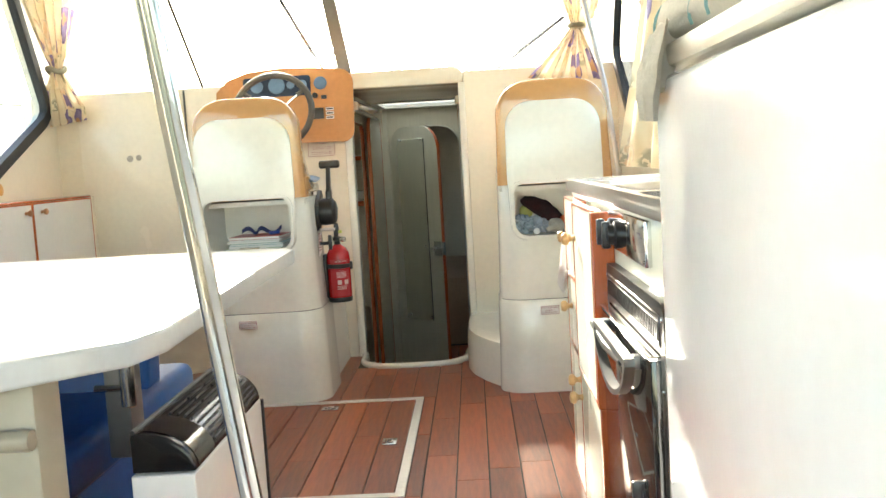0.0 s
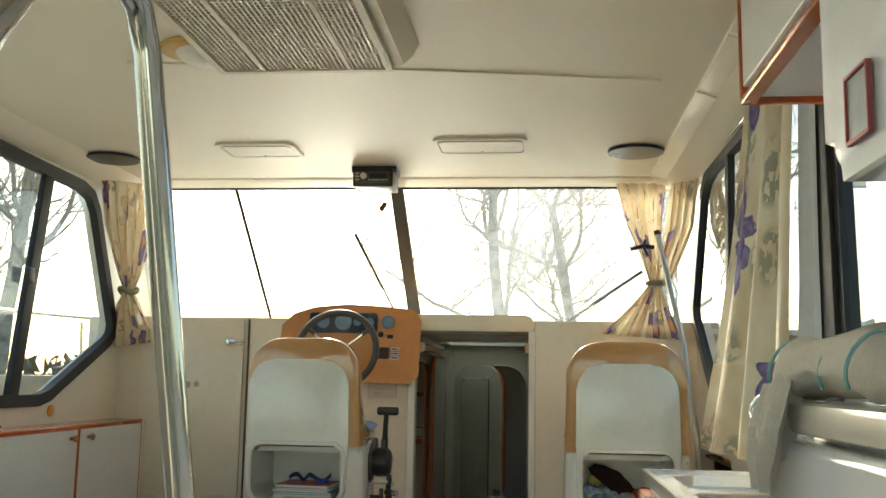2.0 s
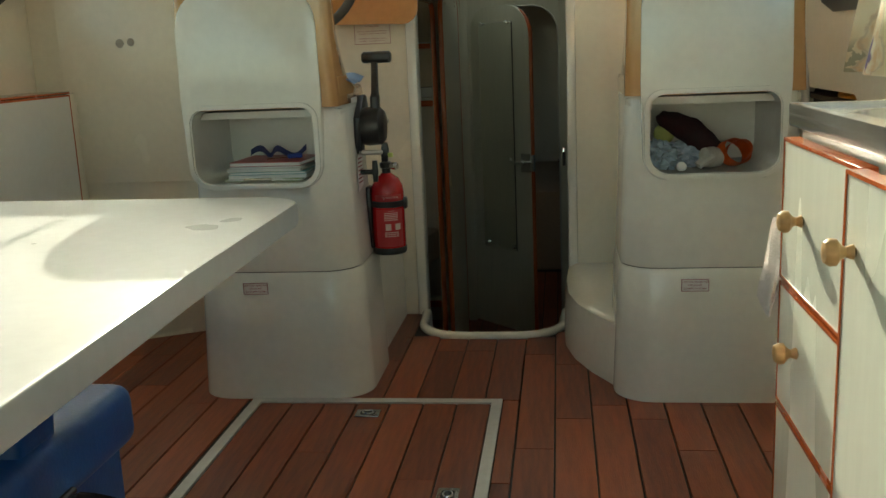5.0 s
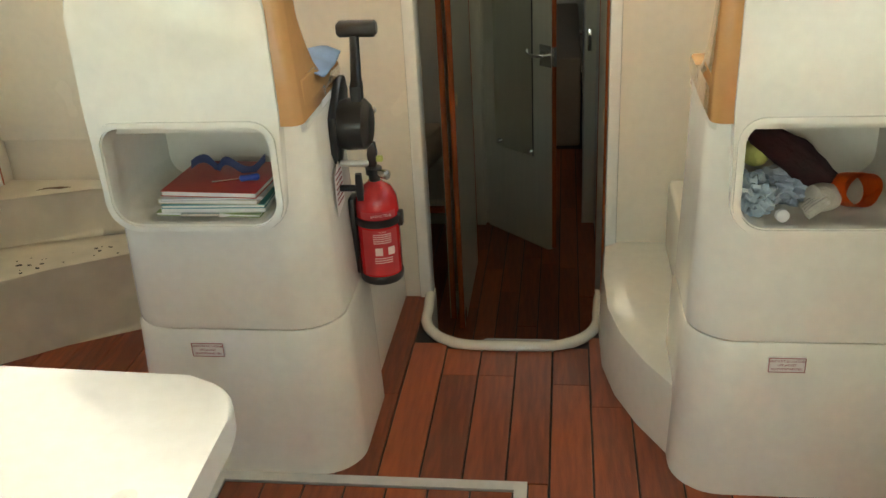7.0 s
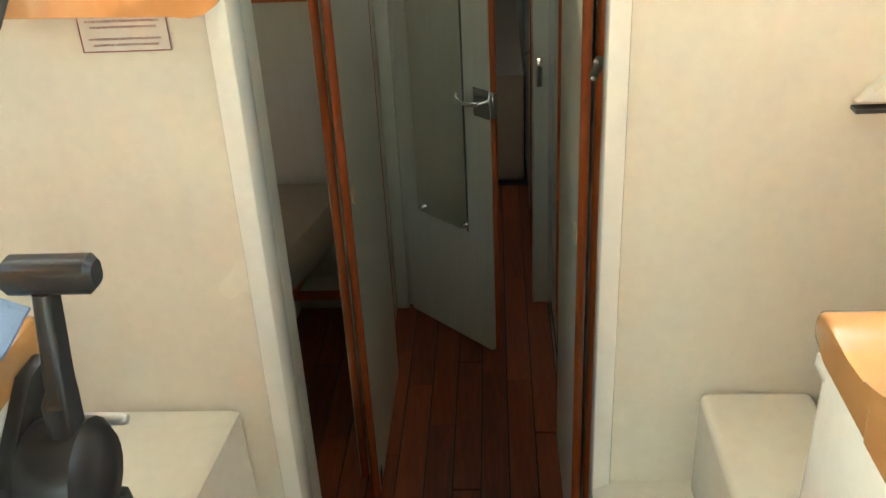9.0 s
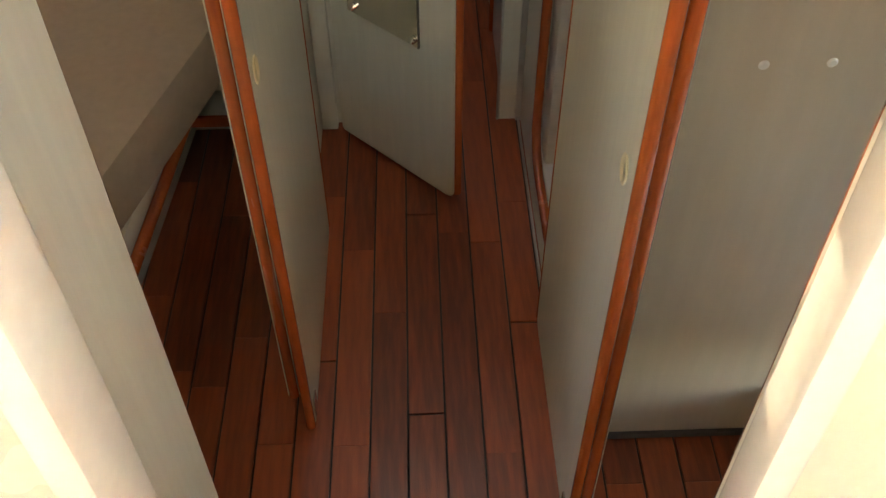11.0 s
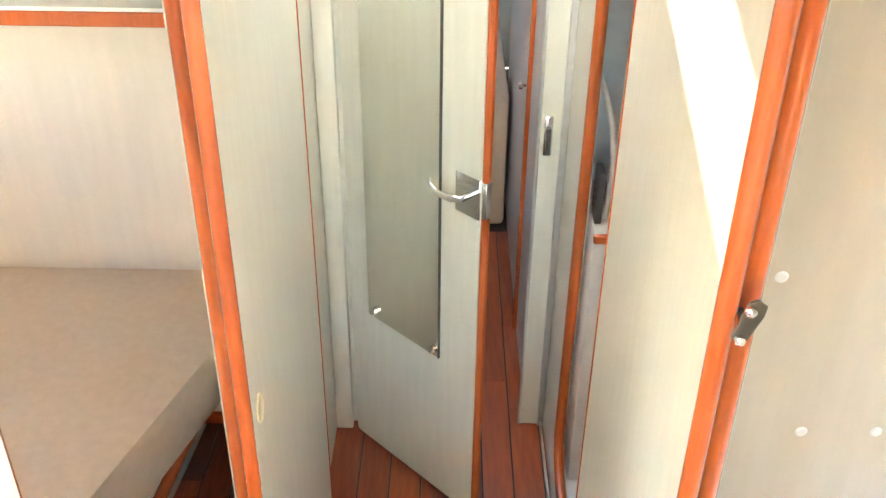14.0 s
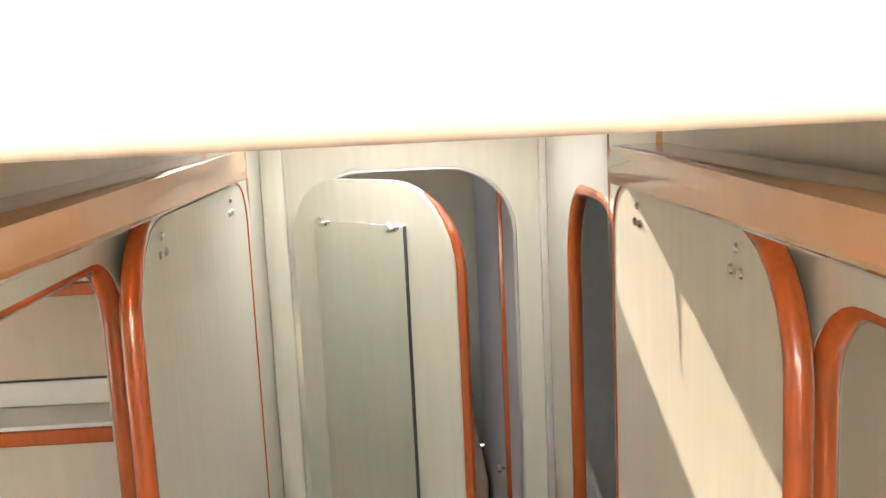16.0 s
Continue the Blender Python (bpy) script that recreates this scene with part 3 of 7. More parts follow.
    part("cheek", prism([(yb + 0.05, 0.860), (yb + 0.20, 0.866), (yb + 0.345, 0.868), (yb + 0.366, 0.862), (yb + 0.368, 0.84), (yb + 0.05, 0.84)], 'x', x0 + 0.012, x1 - 0.02, 0.01, 2), GELW, s, "white moulded cheek under the seat")
    # notice on the base
    lx = c - 0.09 if not step_side else c + 0.02
    nt = part("notice", box(lx, lx + 0.075, yb - 0.0105, yb - 0.005, 0.327, 0.362, 0), LABEL, s, "small white notice with red print")
    fr = ringprism(rrect(lx, lx + 0.075, 0.327, 0.362, 0.001, 2), rrect(lx + 0.0015, lx + 0.0735, 0.3285, 0.3605, 0.001, 2), 'y', yb - 0.0112, yb - 0.0104)
    part("notice_border", fr, INK, nt)
    for i, t in enumerate(("GILETS DE SAUVETAGE", "LIFE JACKET", "SCHWIMMWESTEN")):
        writing(t, 0.0072, pose(lx + 0.0375, yb - 0.0107, 0.354 - i * 0.0095, 90, 0, 0), INK, nt)
    return s


seat_l = helm_seat(-0.835, -0.345, 3.50, "white and tan moulded helm seat with papers in its niche")
seat_r = helm_seat(0.425, 0.925, 3.485, "white and tan moulded helm seat with a low side step")
own = bmesh.new()
so = [(0.28, 4.395), (0.268, 4.2), (0.272, 4.0), (0.30, 3.86), (0.35, 3.73), (0.42, 3.60), (0.48, 3.62), (0.48, 4.395)]
loft([([(x - 0.006, y) for x, y in so], 0.0), (so, 0.15), ([(x + 0.006, y + 0.004) for x, y in so], 0.185), ([(x + 0.03, y + 0.01) for x, y in so], 0.196)], own)
part("side_step", own, GELW, seat_r, "white moulded side step")
part("side_step_back", box(0.465, 0.66, 3.80, 4.396, 0.0, 0.405, 0.015, 3), GELW, seat_r, "white upper step block")
own = bmesh.new()
loft([([(-0.60, 3.90), (-0.352, 3.86), (-0.350, 4.395), (-0.60, 4.395)], 0.0), ([(-0.60, 3.90), (-0.358, 3.88), (-0.352, 4.395), (-0.60, 4.395)], 0.10), ([(-0.60, 4.0), (-0.385, 4.05), (-0.358, 4.393), (-0.60, 4.393)], 0.37), ([(-0.58, 4.02), (-0.40, 4.06), (-0.37, 4.385), (-0.58, 4.385)], 0.38)], own)
part("side_locker", own, GELW, seat_l, "low white moulding beside the seat")

# engine control on the seat's side
ctl = thing("throttle_lever", (-0.335, 3.76, 0.8), "black single-lever engine control on the side of the helm seat", "throttle")
own = prism([(3.69, 0.74), (3.71, 0.71), (3.74, 0.71), (3.83, 0.79), (3.85, 0.85), (3.83, 0.885), (3.79, 0.885), (3.70, 0.82)], 'x', -0.365, -0.345, 0.006)
part("back_plate", own, BLACK, ctl)
part("housing", lathe([(0.02, 0), (0.055, 0.0), (0.06, 0.02), (0.058, 0.06), (0.045, 0.072), (0.02, 0.074)], (-0.35, 3.755, 0.79), (1, 0, 0), 20), BLACK, ctl)
part("lever", loft([(rrect(-0.318, -0.294, 3.735, 3.775, 0.008), 0.79), (rrect(-0.318, -0.292, 3.74, 3.78, 0.008), 0.88), (rrect(-0.316, -0.296, 3.752, 3.786, 0.006), 0.89), (rrect(-0.315, -0.297, 3.775, 3.805, 0.006), 0.985)]), BLACK, ctl)
part("grip", loft([(rrect(-0.012, 0.012, -0.014, 0.014, 0.008), 0)] + [(rrect(-0.018, 0.018, -0.017, 0.017, 0.012), 0.006), (rrect(-0.018, 0.018, -0.017, 0.017, 0.012), 0.084), (rrect(-0.012, 0.012, -0.012, 0.012, 0.008), 0.09)]), BLACK, ctl, "glossy black T-grip").matrix_basis = pose(-0.345, 3.795, 0.998, 0, 90, 0)
for y, z in ((3.70, 0.715), (3.83, 0.80)):
    part("pin", lathe([(0.003, 0), (0.0075, 0.002), (0.0075, 0.062), (0.005, 0.066)], (-0.345, y, z), (1, 0, 0), 10), ALU, ctl, "bare metal pin")
part("stop_knob", merge(lathe([(0.008, 0), (0.008, 0.04)], (-0.35, 3.70, 0.655), (1, 0, 0), 10), loft([(rrect(-0.312, -0.298, 3.694, 3.706, 0.003), 0.625), (rrect(-0.314, -0.296, 3.692, 3.708, 0.004), 0.655), (rrect(-0.312, -0.298, 3.694, 3.706, 0.003), 0.69)])), BLACK, ctl)
scale = part("scale_label", box(-0.3495, -0.3485, 3.62, 3.70, 0.87, 0.885, 0), LABEL, ctl)
note = part("instruction_label", prism([(3.66, 0.60), (3.73, 0.615), (3.73, 0.73), (3.66, 0.70)], 'x', -0.351, -0.3495), LABEL, ctl, "white paper label with red print")
for i in range(7):
    part("print_line", box(-0.3494, -0.3490, 3.666, 3.724, 0.625 + i * 0.012, 0.629 + i * 0.012, 0), INK, note)

# fire extinguisher
ex = thing("fire_extinguisher", (-0.29, 3.79, 0.385), "red fire extinguisher strapped in a black bracket", "extinguisher")
EX, EY = -0.288, 3.79
part("cylinder", lathe([(0.03, 0.39), (0.049, 0.392), (0.052, 0.40), (0.052, 0.575), (0.049, 0.60), (0.038, 0.622), (0.02, 0.635), (0.016, 0.64)], (EX, EY, 0), n=28), RED, ex, "glossy red cylinder")
part("foot", lathe([(0.03, 0.384), (0.051, 0.384), (0.054, 0.39), (0.054, 0.404), (0.0525, 0.406)], (EX, EY, 0), n=28), BLACK, ex, "black foot ring")
part("strap", lathe([(0.0525, 0.535), (0.055, 0.536), (0.055, 0.554), (0.0525, 0.555)], (EX, EY, 0), n=28), BLACK, ex, "black rubber strap")
part("strap_clip", box(EX + 0.035, EX + 0.062, EY - 0.012, EY + 0.012, 0.525, 0.562, 0.004), BLACK, ex)
part("bracket", box(EX - 0.066, EX - 0.05, EY - 0.024, EY + 0.024, 0.40, 0.60, 0.006), BLACK, ex, "black bracket")
part("valve", lathe([(0.014, 0.636), (0.014, 0.655), (0.02, 0.657), (0.02, 0.672), (0.012, 0.676)], (EX, EY, 0), n=14), BLACK, ex)
part("gauge", lathe([(0.006, 0), (0.012, 0.02), (0.012, 0.034), (0.009, 0.036)], (EX + 0.01, EY - 0.01, 0.664), (0.8, -0.6, 0), 14), STEEL, ex, "grey pressure gauge")
part("lever", prism([(0.0, 0.668), (0.018, 0.668), (0.024, 0.71), (0.02, 0.735), (0.004, 0.738), (0.0, 0.71)], 'y', -0.008, 0.008, 0.003), BLACK, ex, "black squeeze lever").location = (EX - 0.012, EY, 0)
part("seal_tab", box(EX + 0.010, EX + 0.026, EY - 0.015, EY - 0.003, 0.69, 0.704, 0.003), mat("yellow_green_tab", (0.6, 0.7, 0.2), 0.5), ex)
own = bmesh.new()
for z0, z1 in ((0.41, 0.53), (0.557, 0.576)):
    a0, a1 = radians(-128), radians(-25)
    pts = [(EX + 0.0524 * math.cos(a0 + (a1 - a0) * i / 10), EY + 0.0524 * math.sin(a0 + (a1 - a0) * i / 10)) for i in range(11)]
    for (xa, ya), (xb, yb2) in zip(pts, pts[1:]):
        own.faces.new([own.verts.new(p) for p in ((xa, ya, z0), (xb, yb2, z0), (xb, yb2, z1), (xa, ya, z1))])
bmesh.ops.remove_doubles(own, verts=own.verts, dist=1e-5)
lab = part("label", own, mat("extinguisher_label_red", (0.45, 0.02, 0.03), 0.45, var=0.05), ex, "printed label")
PALE = mat("pale_print", (0.75, 0.62, 0.60), 0.5)
a = radians(-70)


def on_can(t, size, ang, z):
    r = 0.0527
    return writing(t, size, pose(EX + r * math.cos(ang), EY + r * math.sin(ang), z, 90, 0, math.degrees(ang) + 90), PALE, lab)


on_can("EXTINCTEUR", 0.0085, a, 0.567)
on_can("GOUPILLE", 0.004, a, 0.525)
for i in range(8):
    own = bmesh.new()
    z = 0.517 - i * 0.0055 if i < 5 else 0.455 - (i - 5) * 0.006
    for k in range(5):
        aa, ab = radians(-95 + k * 10), radians(-86 + k * 10)
        own.faces.new([own.verts.new((EX + 0.0527 * math.cos(q), EY + 0.0527 * math.sin(q), zz)) for q, zz in ((aa, z), (ab, z), (ab, z + 0.0026), (aa, z + 0.0026))])
    part("print_line", own, PALE, lab, "", False)
for ang in (-82, -48):
    q = radians(ang)
    part("pictogram", box(-0.009, 0.009, -0.0006, 0.0006, -0.010, 0.010, 0), PALE, lab).matrix_basis = Matrix.Translation((EX + 0.0528 * math.cos(q), EY + 0.0528 * math.sin(q), 0.474)) @ Euler((0, 0, q + math.pi / 2)).to_matrix().to_4x4()

# dashboard pod, instruments and wheel
dash = thing("dashboard", (-0.58, 4.3, 1.13), "tan moulded dashboard with blue-lit round instruments", "dashboard")
do = [(-0.92, 1.18), (-0.88, 1.14), (-0.33, 1.128)] + arc(-0.30, 1.165, 0.04, 270, 360, 4) + [(-0.256, 1.38)] + arc(-0.31, 1.40, 0.055, 0, 80, 5) + [(-0.45, 1.468), (-0.60, 1.475), (-0.76, 1.462), (-0.86, 1.43), (-0.91, 1.38)]
own = bmesh.new()
sec = [[(x, 4.32 + (z - 1.13) * 0.12, z) for x, z in do], [(x, 4.45, z) for x, z in do]]
loft([(sec[0], 0), (sec[1], 0)], own)
bmesh.ops.bevel(own, geom=[e for e in own.edges if all(v.co.y < 4.40 for v in e.verts)], offset=0.018, segments=3, affect='EDGES')
TANO = mat("orange_tan_gelcoat", (0.60, 0.27, 0.10), 0.2, var=0.08, bump=0.02, coat=0.5)
part("housing", own, TANO, dash, "orange-tan moulded housing")
FACE = mat("instrument_face_blue", (0.02, 0.035, 0.07), 0.2, var=0.1)
DIAL = mat("dial_blue", (0.16, 0.27, 0.42), 0.25, var=0.1)
tilt = Euler((radians(-6.8), 0, 0)).to_matrix().to_4x4()
on_dash = lambda x, z, d=0.0: Matrix.Translation((x, 4.32 + (z - 1.13) * 0.12 - 0.003 - d, z)) @ tilt
pnl = part("instrument_panel", prism(rrect(-0.19, 0.15, -0.05, 0.05, 0.015), 'y', -0.004, 0.004), FACE, dash, "dark blue instrument panel")
pnl.matrix_basis = on_dash(-0.60, 1.40)
for dx, r in ((-0.12, 0.032), (-0.02, 0.042), (0.05, 0.02), (0.11, 0.022)):
    dl = part("dial", lathe([(0.002, 0.0), (r, 0.0), (r, 0.006), (r * 0.88, 0.008), (r * 0.85, 0.005), (0.001, 0.005)], (0, 0, 0), (0, -1, 0), 20), DIAL, pnl, "round blue dial")
    dl.matrix_parent_inverse = Matrix.Identity(4)
    dl.matrix_basis = Matrix.Translation((dx, -0.004, 0.004))
gz = part("gauge", lathe([(0.002, 0), (0.031, 0), (0.033, 0.008), (0.027, 0.012), (0.026, 0.008), (0.001, 0.008)], (0, 0, 0), (0, -1, 0), 24), DIAL, dash, "chrome-ringed round gauge")
gz.matrix_basis = on_dash(-0.40, 1.405)
sw = part("switch", lathe([(0.002, 0), (0.014, 0), (0.014, 0.012), (0.01, 0.016)], (0, 0, 0), (0, -1, 0), 14), BLACK, dash, "round black key switch")
sw.matrix_basis = on_dash(-0.43, 1.345)
sw = part("switch", box(-0.014, 0.014, -0.01, 0.0, -0.009, 0.009, 0.003), BLACK, dash, "black rocker switch with a red mark")
sw.matrix_basis = on_dash(-0.385, 1.335)
sw = part("switch_panel", box(-0.045, 0.03, -0.008, 0.0, -0.028, 0.028, 0.003), BLACK, dash, "black rocker panel")
sw.matrix_basis = on_dash(-0.42, 1.255)
for i in range(3):
    w = part("switch_label", box(-0.02, 0.02, -0.002, 0.0, -0.008, 0.008, 0.001), LABEL, dash, "white switch label")
    w.matrix_basis = on_dash(-0.36, 1.275 - i * 0.021)
    t = part("print_line", box(-0.016, 0.016, -0.003, -0.0015, -0.003, 0.003, 0), BLACK, w)
    t.matrix_parent_inverse = Matrix.Identity(4)
wheel = thing("steering_wheel", (-0.59, 4.07, 1.257), "dark grey padded steering wheel with chrome spokes", "steering wheel")
wm = Matrix.Translation((-0.585, 4.05, 1.26)) @ Euler((radians(-18), 0, 0)).to_matrix().to_4x4()
ring = [wm @ Vector((0.182 * math.cos(2 * math.pi * i / 40), 0, 0.182 * math.sin(2 * math.pi * i / 40))) for i in range(41)]
part("rim", tube(ring, 0.0155, 12, caps=False), DGREY, wheel, "dark grey vinyl rim")
for ang in (35, 145, 250, 290):
    a2 = radians(ang)
    part("spoke", tube([wm @ Vector((0.03 * math.cos(a2), 0.035, 0.03 * math.sin(a2))), wm @ Vector((0.11 * math.cos(a2), 0.012, 0.11 * math.sin(a2))), wm @ Vector((0.17 * math.cos(a2), 0, 0.17 * math.sin(a2)))], 0.006, 8), CHROME, wheel, "chrome spoke")
    part("spoke_sleeve", tube([wm @ Vector((0.135 * math.cos(a2), 0.004, 0.135 * math.sin(a2))), wm @ Vector((0.178 * math.cos(a2), 0, 0.178 * math.sin(a2)))], 0.0105, 8), DGREY, wheel)
part("hub", tube([wm @ Vector((0, 0.02, 0)), wm @ Vector((0, 0.30, 0))], [0.04, 0.03], 18), BLACK, wheel, "black hub")

# notice on the bulkhead
no = solo("wall_notice", box(-0.493, -0.358, 4.393, 4.3985, 1.043, 1.135, 0.0005, 1), mat("notice_cream", (0.74, 0.67, 0.58), 0.5, var=0.03), "printed notice in red on the bulkhead below the dashboard", "notice")
for i, t in enumerate(("VANNE D'ARRÊT GASOIL MOTEUR SITUÉ SUR", "RÉSERVOIR SOUS LE PLANCHER DU CARRÉ", "(ACCÈS PAR LA TRAPPE)", "", "ACCESS TO DIESEL SHUTTING VALVE, UNDERNEATH", "SQUARE SECTION (VIA FLOORHATCH ACCESS)", "", "MOTORDIESELHAHN (AUF DEM TANK, UNTER DEM", "SALONBODEN - ZUGANG DURCH DIE LÜCKE)")):
    if t:
        w = writing(t, 0.0047, pose(-0.4255, 4.3925, 1.124 - i * 0.0088, 90, 0, 0), INK, no)
part("notice_border", ringprism(rrect(-0.493, -0.358, 1.043, 1.135, 0.001, 2), rrect(-0.4915, -0.3595, 1.0445, 1.1335, 0.001, 2), 'y', 4.3922, 4.3935), INK, no)

# papers and things in the niches
def magazine(x, y, z, w, d, h, rot, colour, label):
    m = mat("cover", colour, 0.35, var=0.12, grain=8)
    s = thing("magazine", (x, y, z), label, "magazine", "papers in the niche")
    M = pose(x, y, z, 0, 0, rot)
    part("page_block", box(-w / 2, w / 2, -d / 2, d / 2, 0.001, h - 0.001, 0.001, 1), PAPER, s, "white page block").matrix_basis = Matrix.Identity(4)
    part("cover", merge(box(-w / 2 - 0.002, w / 2 + 0.002, -d / 2 - 0.002, d / 2 + 0.002, h - 0.001, h, 0), box(-w / 2 - 0.002, w / 2 + 0.002, -d / 2 - 0.002, d / 2 + 0.002, 0, 0.001, 0)), m, s)
    for ch in s.children:
        ch.matrix_parent_inverse = Matrix.Identity(4)
    s.matrix_basis = M
    return s


zz = 0.658
for i, (h, col, lb) in enumerate((((0.007), (0.25, 0.35, 0.12), "green printed magazine on the niche floor"), (0.012, (0.7, 0.7, 0.68), "white brochure in the stack of papers"), (0.008, (0.05, 0.30, 0.33), "teal magazine in the stack of papers"),
                                  (0.010, (0.7, 0.66, 0.5), "cream brochure in the stack of papers"), (0.006, (0.6, 0.62, 0.64), "grey folder in the stack of papers"), (0.012, (0.50, 0.035, 0.022), "glossy red folder on top of the papers"))):
    magazine(-0.60 + 0.004 * (i % 3), 3.625 + 0.004 * (i % 2), zz, 0.235 - 0.004 * i, 0.19, h, (-3, 2, 1, -2, 3, -4)[i], col, lb)
    zz += h
NAVY = mat("navy_webbing", (0.02, 0.03, 0.12), 0.6, var=0.1)
own = bmesh.new()
pts = [Vector((-0.68 + 0.17 * u + 0.008 * math.sin(9 * u), 3.66 + 0.012 * math.sin(7 * u), zz + 0.016 + 0.012 * math.sin(14 * u))) for u in [i / 24 for i in range(25)]]
for i, (p, q) in enumerate(zip(pts, pts[1:])):
    own.faces.new([own.verts.new(v) for v in (p + Vector((0, -0.003, -0.009)), q + Vector((0, -0.003, -0.009)), q + Vector((0, 0.004, 0.009)), p + Vector((0, 0.004, 0.009)))])
bmesh.ops.remove_doubles(own, verts=own.verts, dist=1e-5)
bmesh.ops.solidify(own, geom=own.faces[:], thickness=0.0015)
solo("lanyard", own, NAVY, "crumpled navy fabric lanyard lying on the red folder", "lanyard")
sd = thing("screwdriver", (-0.55, 3.60, zz + 0.006), "small screwdriver with a blue handle on the red folder", "screwdriver")
part("handle", lathe([(0.003, 0), (0.0075, 0.004), (0.0065, 0.02), (0.008, 0.04), (0.005, 0.045)], (-0.545, 3.59, zz + 0.009), (1, 0.15, 0.05), 10), mat("blue_plastic", (0.02, 0.06, 0.35), 0.3), sd)
part("shaft", tube([(-0.545, 3.59, zz + 0.008), (-0.605, 3.582, zz + 0.004)], 0.002, 6), STEEL, sd)
pen = thing("pen", (-0.60, 3.53, 0.667), "silver ballpoint pen lying at the niche edge", "pen")
part("barrel", tube([(-0.66, 3.522, 0.664), (-0.575, 3.522, 0.664)], 0.005, 8), STEEL, pen)
part("tip", tube([(-0.575, 3.522, 0.664), (-0.545, 3.522, 0.664)], [0.005, 0.0015], 8), WHITE, pen)


def lump(name, c, r, material, label, category, seed=0, rough=0.35, scale=3.0, sub=3):
    """A soft crumpled lump resting on its base."""
    own = bmesh.new()
    bmesh.ops.create_icosphere(own, subdivisions=sub, radius=1)
    for v in own.verts:
        n = v.co.normalized()
        k = 1 + rough * noise.noise(n * scale + Vector((seed, seed * 2, 0))) + rough * 0.5 * abs(noise.noise(n * scale * 3 + Vector((0, seed, 0))))
        v.co = Vector((c[0] + n.x * r[0] * k, c[1] + n.y * r[1] * k, max(c[2] + n.z * r[2] * k, c[2] - r[2] * 0.85)))
    return solo(name, own, material, label, category)


NZ = 0.658
lump("plastic_bag", (0.525, 3.56, NZ + 0.036), (0.048, 0.05, 0.042), mat("pale_blue_plastic", (0.42, 0.52, 0.60), 0.2, var=0.2, bump=0.4, bump_scale=60), "crumpled pale blue plastic bag in the niche", "bag", 1, 0.5, 4, 4)
lump("plastic_bag", (0.605, 3.62, NZ + 0.03), (0.06, 0.05, 0.034), mat("pale_blue_plastic", (0.48, 0.56, 0.66), 0.4, var=0.2, bump=0.4), "crumpled pale blue plastic bag in the niche", "plastic bag", 3, 0.5, 4, 4)
CHECK = mat("red_black_check", (0.05, 0.004, 0.005), 0.9, var=0.4, grain=22, large=14, color2=(0.008, 0.006, 0.007), bump=0.3)
own = tube([(0.535, 3.66, NZ + 0.125), (0.55, 3.655, NZ + 0.132), (0.58, 3.64, NZ + 0.125), (0.62, 3.62, NZ + 0.10), (0.66, 3.60, NZ + 0.07), (0.69, 3.59, NZ + 0.048), (0.70, 3.585, NZ + 0.04)], [0.012, 0.024, 0.030, 0.036, 0.036, 0.026, 0.008], 18)
bmesh.ops.subdivide_edges(own, edges=own.edges[:], cuts=2, use_grid_fill=True)
for v in own.verts:
    v.co += Vector((0.2, -0.6, 0.7)) * (0.011 * noise.noise(v.co * 26) + 0.006 * noise.noise(v.co * 70))
solo("checked_cloth", own, CHECK, "rolled dark red and black checked cloth in the niche", "cloth")
lump("tennis_ball", (0.555, 3.66, NZ + 0.09), (0.03, 0.03, 0.03), mat("yellow_green_felt", (0.50, 0.52, 0.16), 0.9, bump=0.3), "yellow-green ball behind the plastic bag", "ball", 2, 0.02)
ORANGE = mat("orange_strap", (0.85, 0.13, 0.008), 0.5, var=0.1)
own = bmesh.new()
for r0, cx, tl in ((0.034, 0.735, 25), (0.030, 0.745, -30)):
    m = pose(cx, 3.57, NZ + 0.042, 70, tl, 20)
    ringp = [(m @ Vector((r0 * 1.3 * math.cos(2 * math.pi * i / 24), r0 * math.sin(2 * math.pi * i / 24), h))) for h in (-0.021, 0.021) for i in range(24)]
    vs = [own.verts.new(p) for p in ringp]
    for i in range(24):
        own.faces.new((vs[i], vs[(i + 1) % 24], vs[24 + (i + 1) % 24], vs[24 + i]))
bmesh.ops.solidify(own, geom=own.faces[:], thickness=0.004)
solo("orange_strap", own, ORANGE, "coiled bright orange strap in the niche", "strap")
gl = thing("work_glove", (0.69, 3.55, NZ), "pale grey leather work glove lying in the niche", "glove")
GLV = mat("pale_grey_leather", (0.52, 0.49, 0.43), 0.75, var=0.15, bump=0.3)
part("palm", lathe([(0.01, 0), (0.026, 0.006), (0.03, 0.03), (0.026, 0.055), (0.01, 0.06)], (0.70, 3.57, NZ + 0.028), (-0.85, -0.4, 0.1), 12), GLV, gl)
for k in range(4):
    part("finger", tube([(0.672, 3.53 + 0.012 * k - 0.01, NZ + 0.036), (0.650, 3.522 + 0.012 * k - 0.012, NZ + 0.026), (0.632, 3.515 + 0.012 * k - 0.012, NZ + 0.014)], [0.0105, 0.0105, 0.009], 8), GLV, gl)
solo("bottle_cap", lathe([(0.004, 0), (0.013, 0.001), (0.013, 0.012), (0.01, 0.014)], (0.585, 3.512, NZ + 0.013), (0.1, -1, 0.1), 16), WHITE, "small white screw cap in the niche", "cap")
cl = thing("sponge_cloth", (-0.50, 3.70, 0.905), "pale blue cloth over a yellow sponge on the helm seat", "cloth")
part("sponge", prism(rrect(-0.56, -0.42, 3.66, 3.78, 0.03), 'z', 0.899, 0.93, 0.008), mat("yellow_sponge", (0.62, 0.42, 0.06), 0.9, bump=0.4), cl, "yellow sponge")
own = bmesh.new()
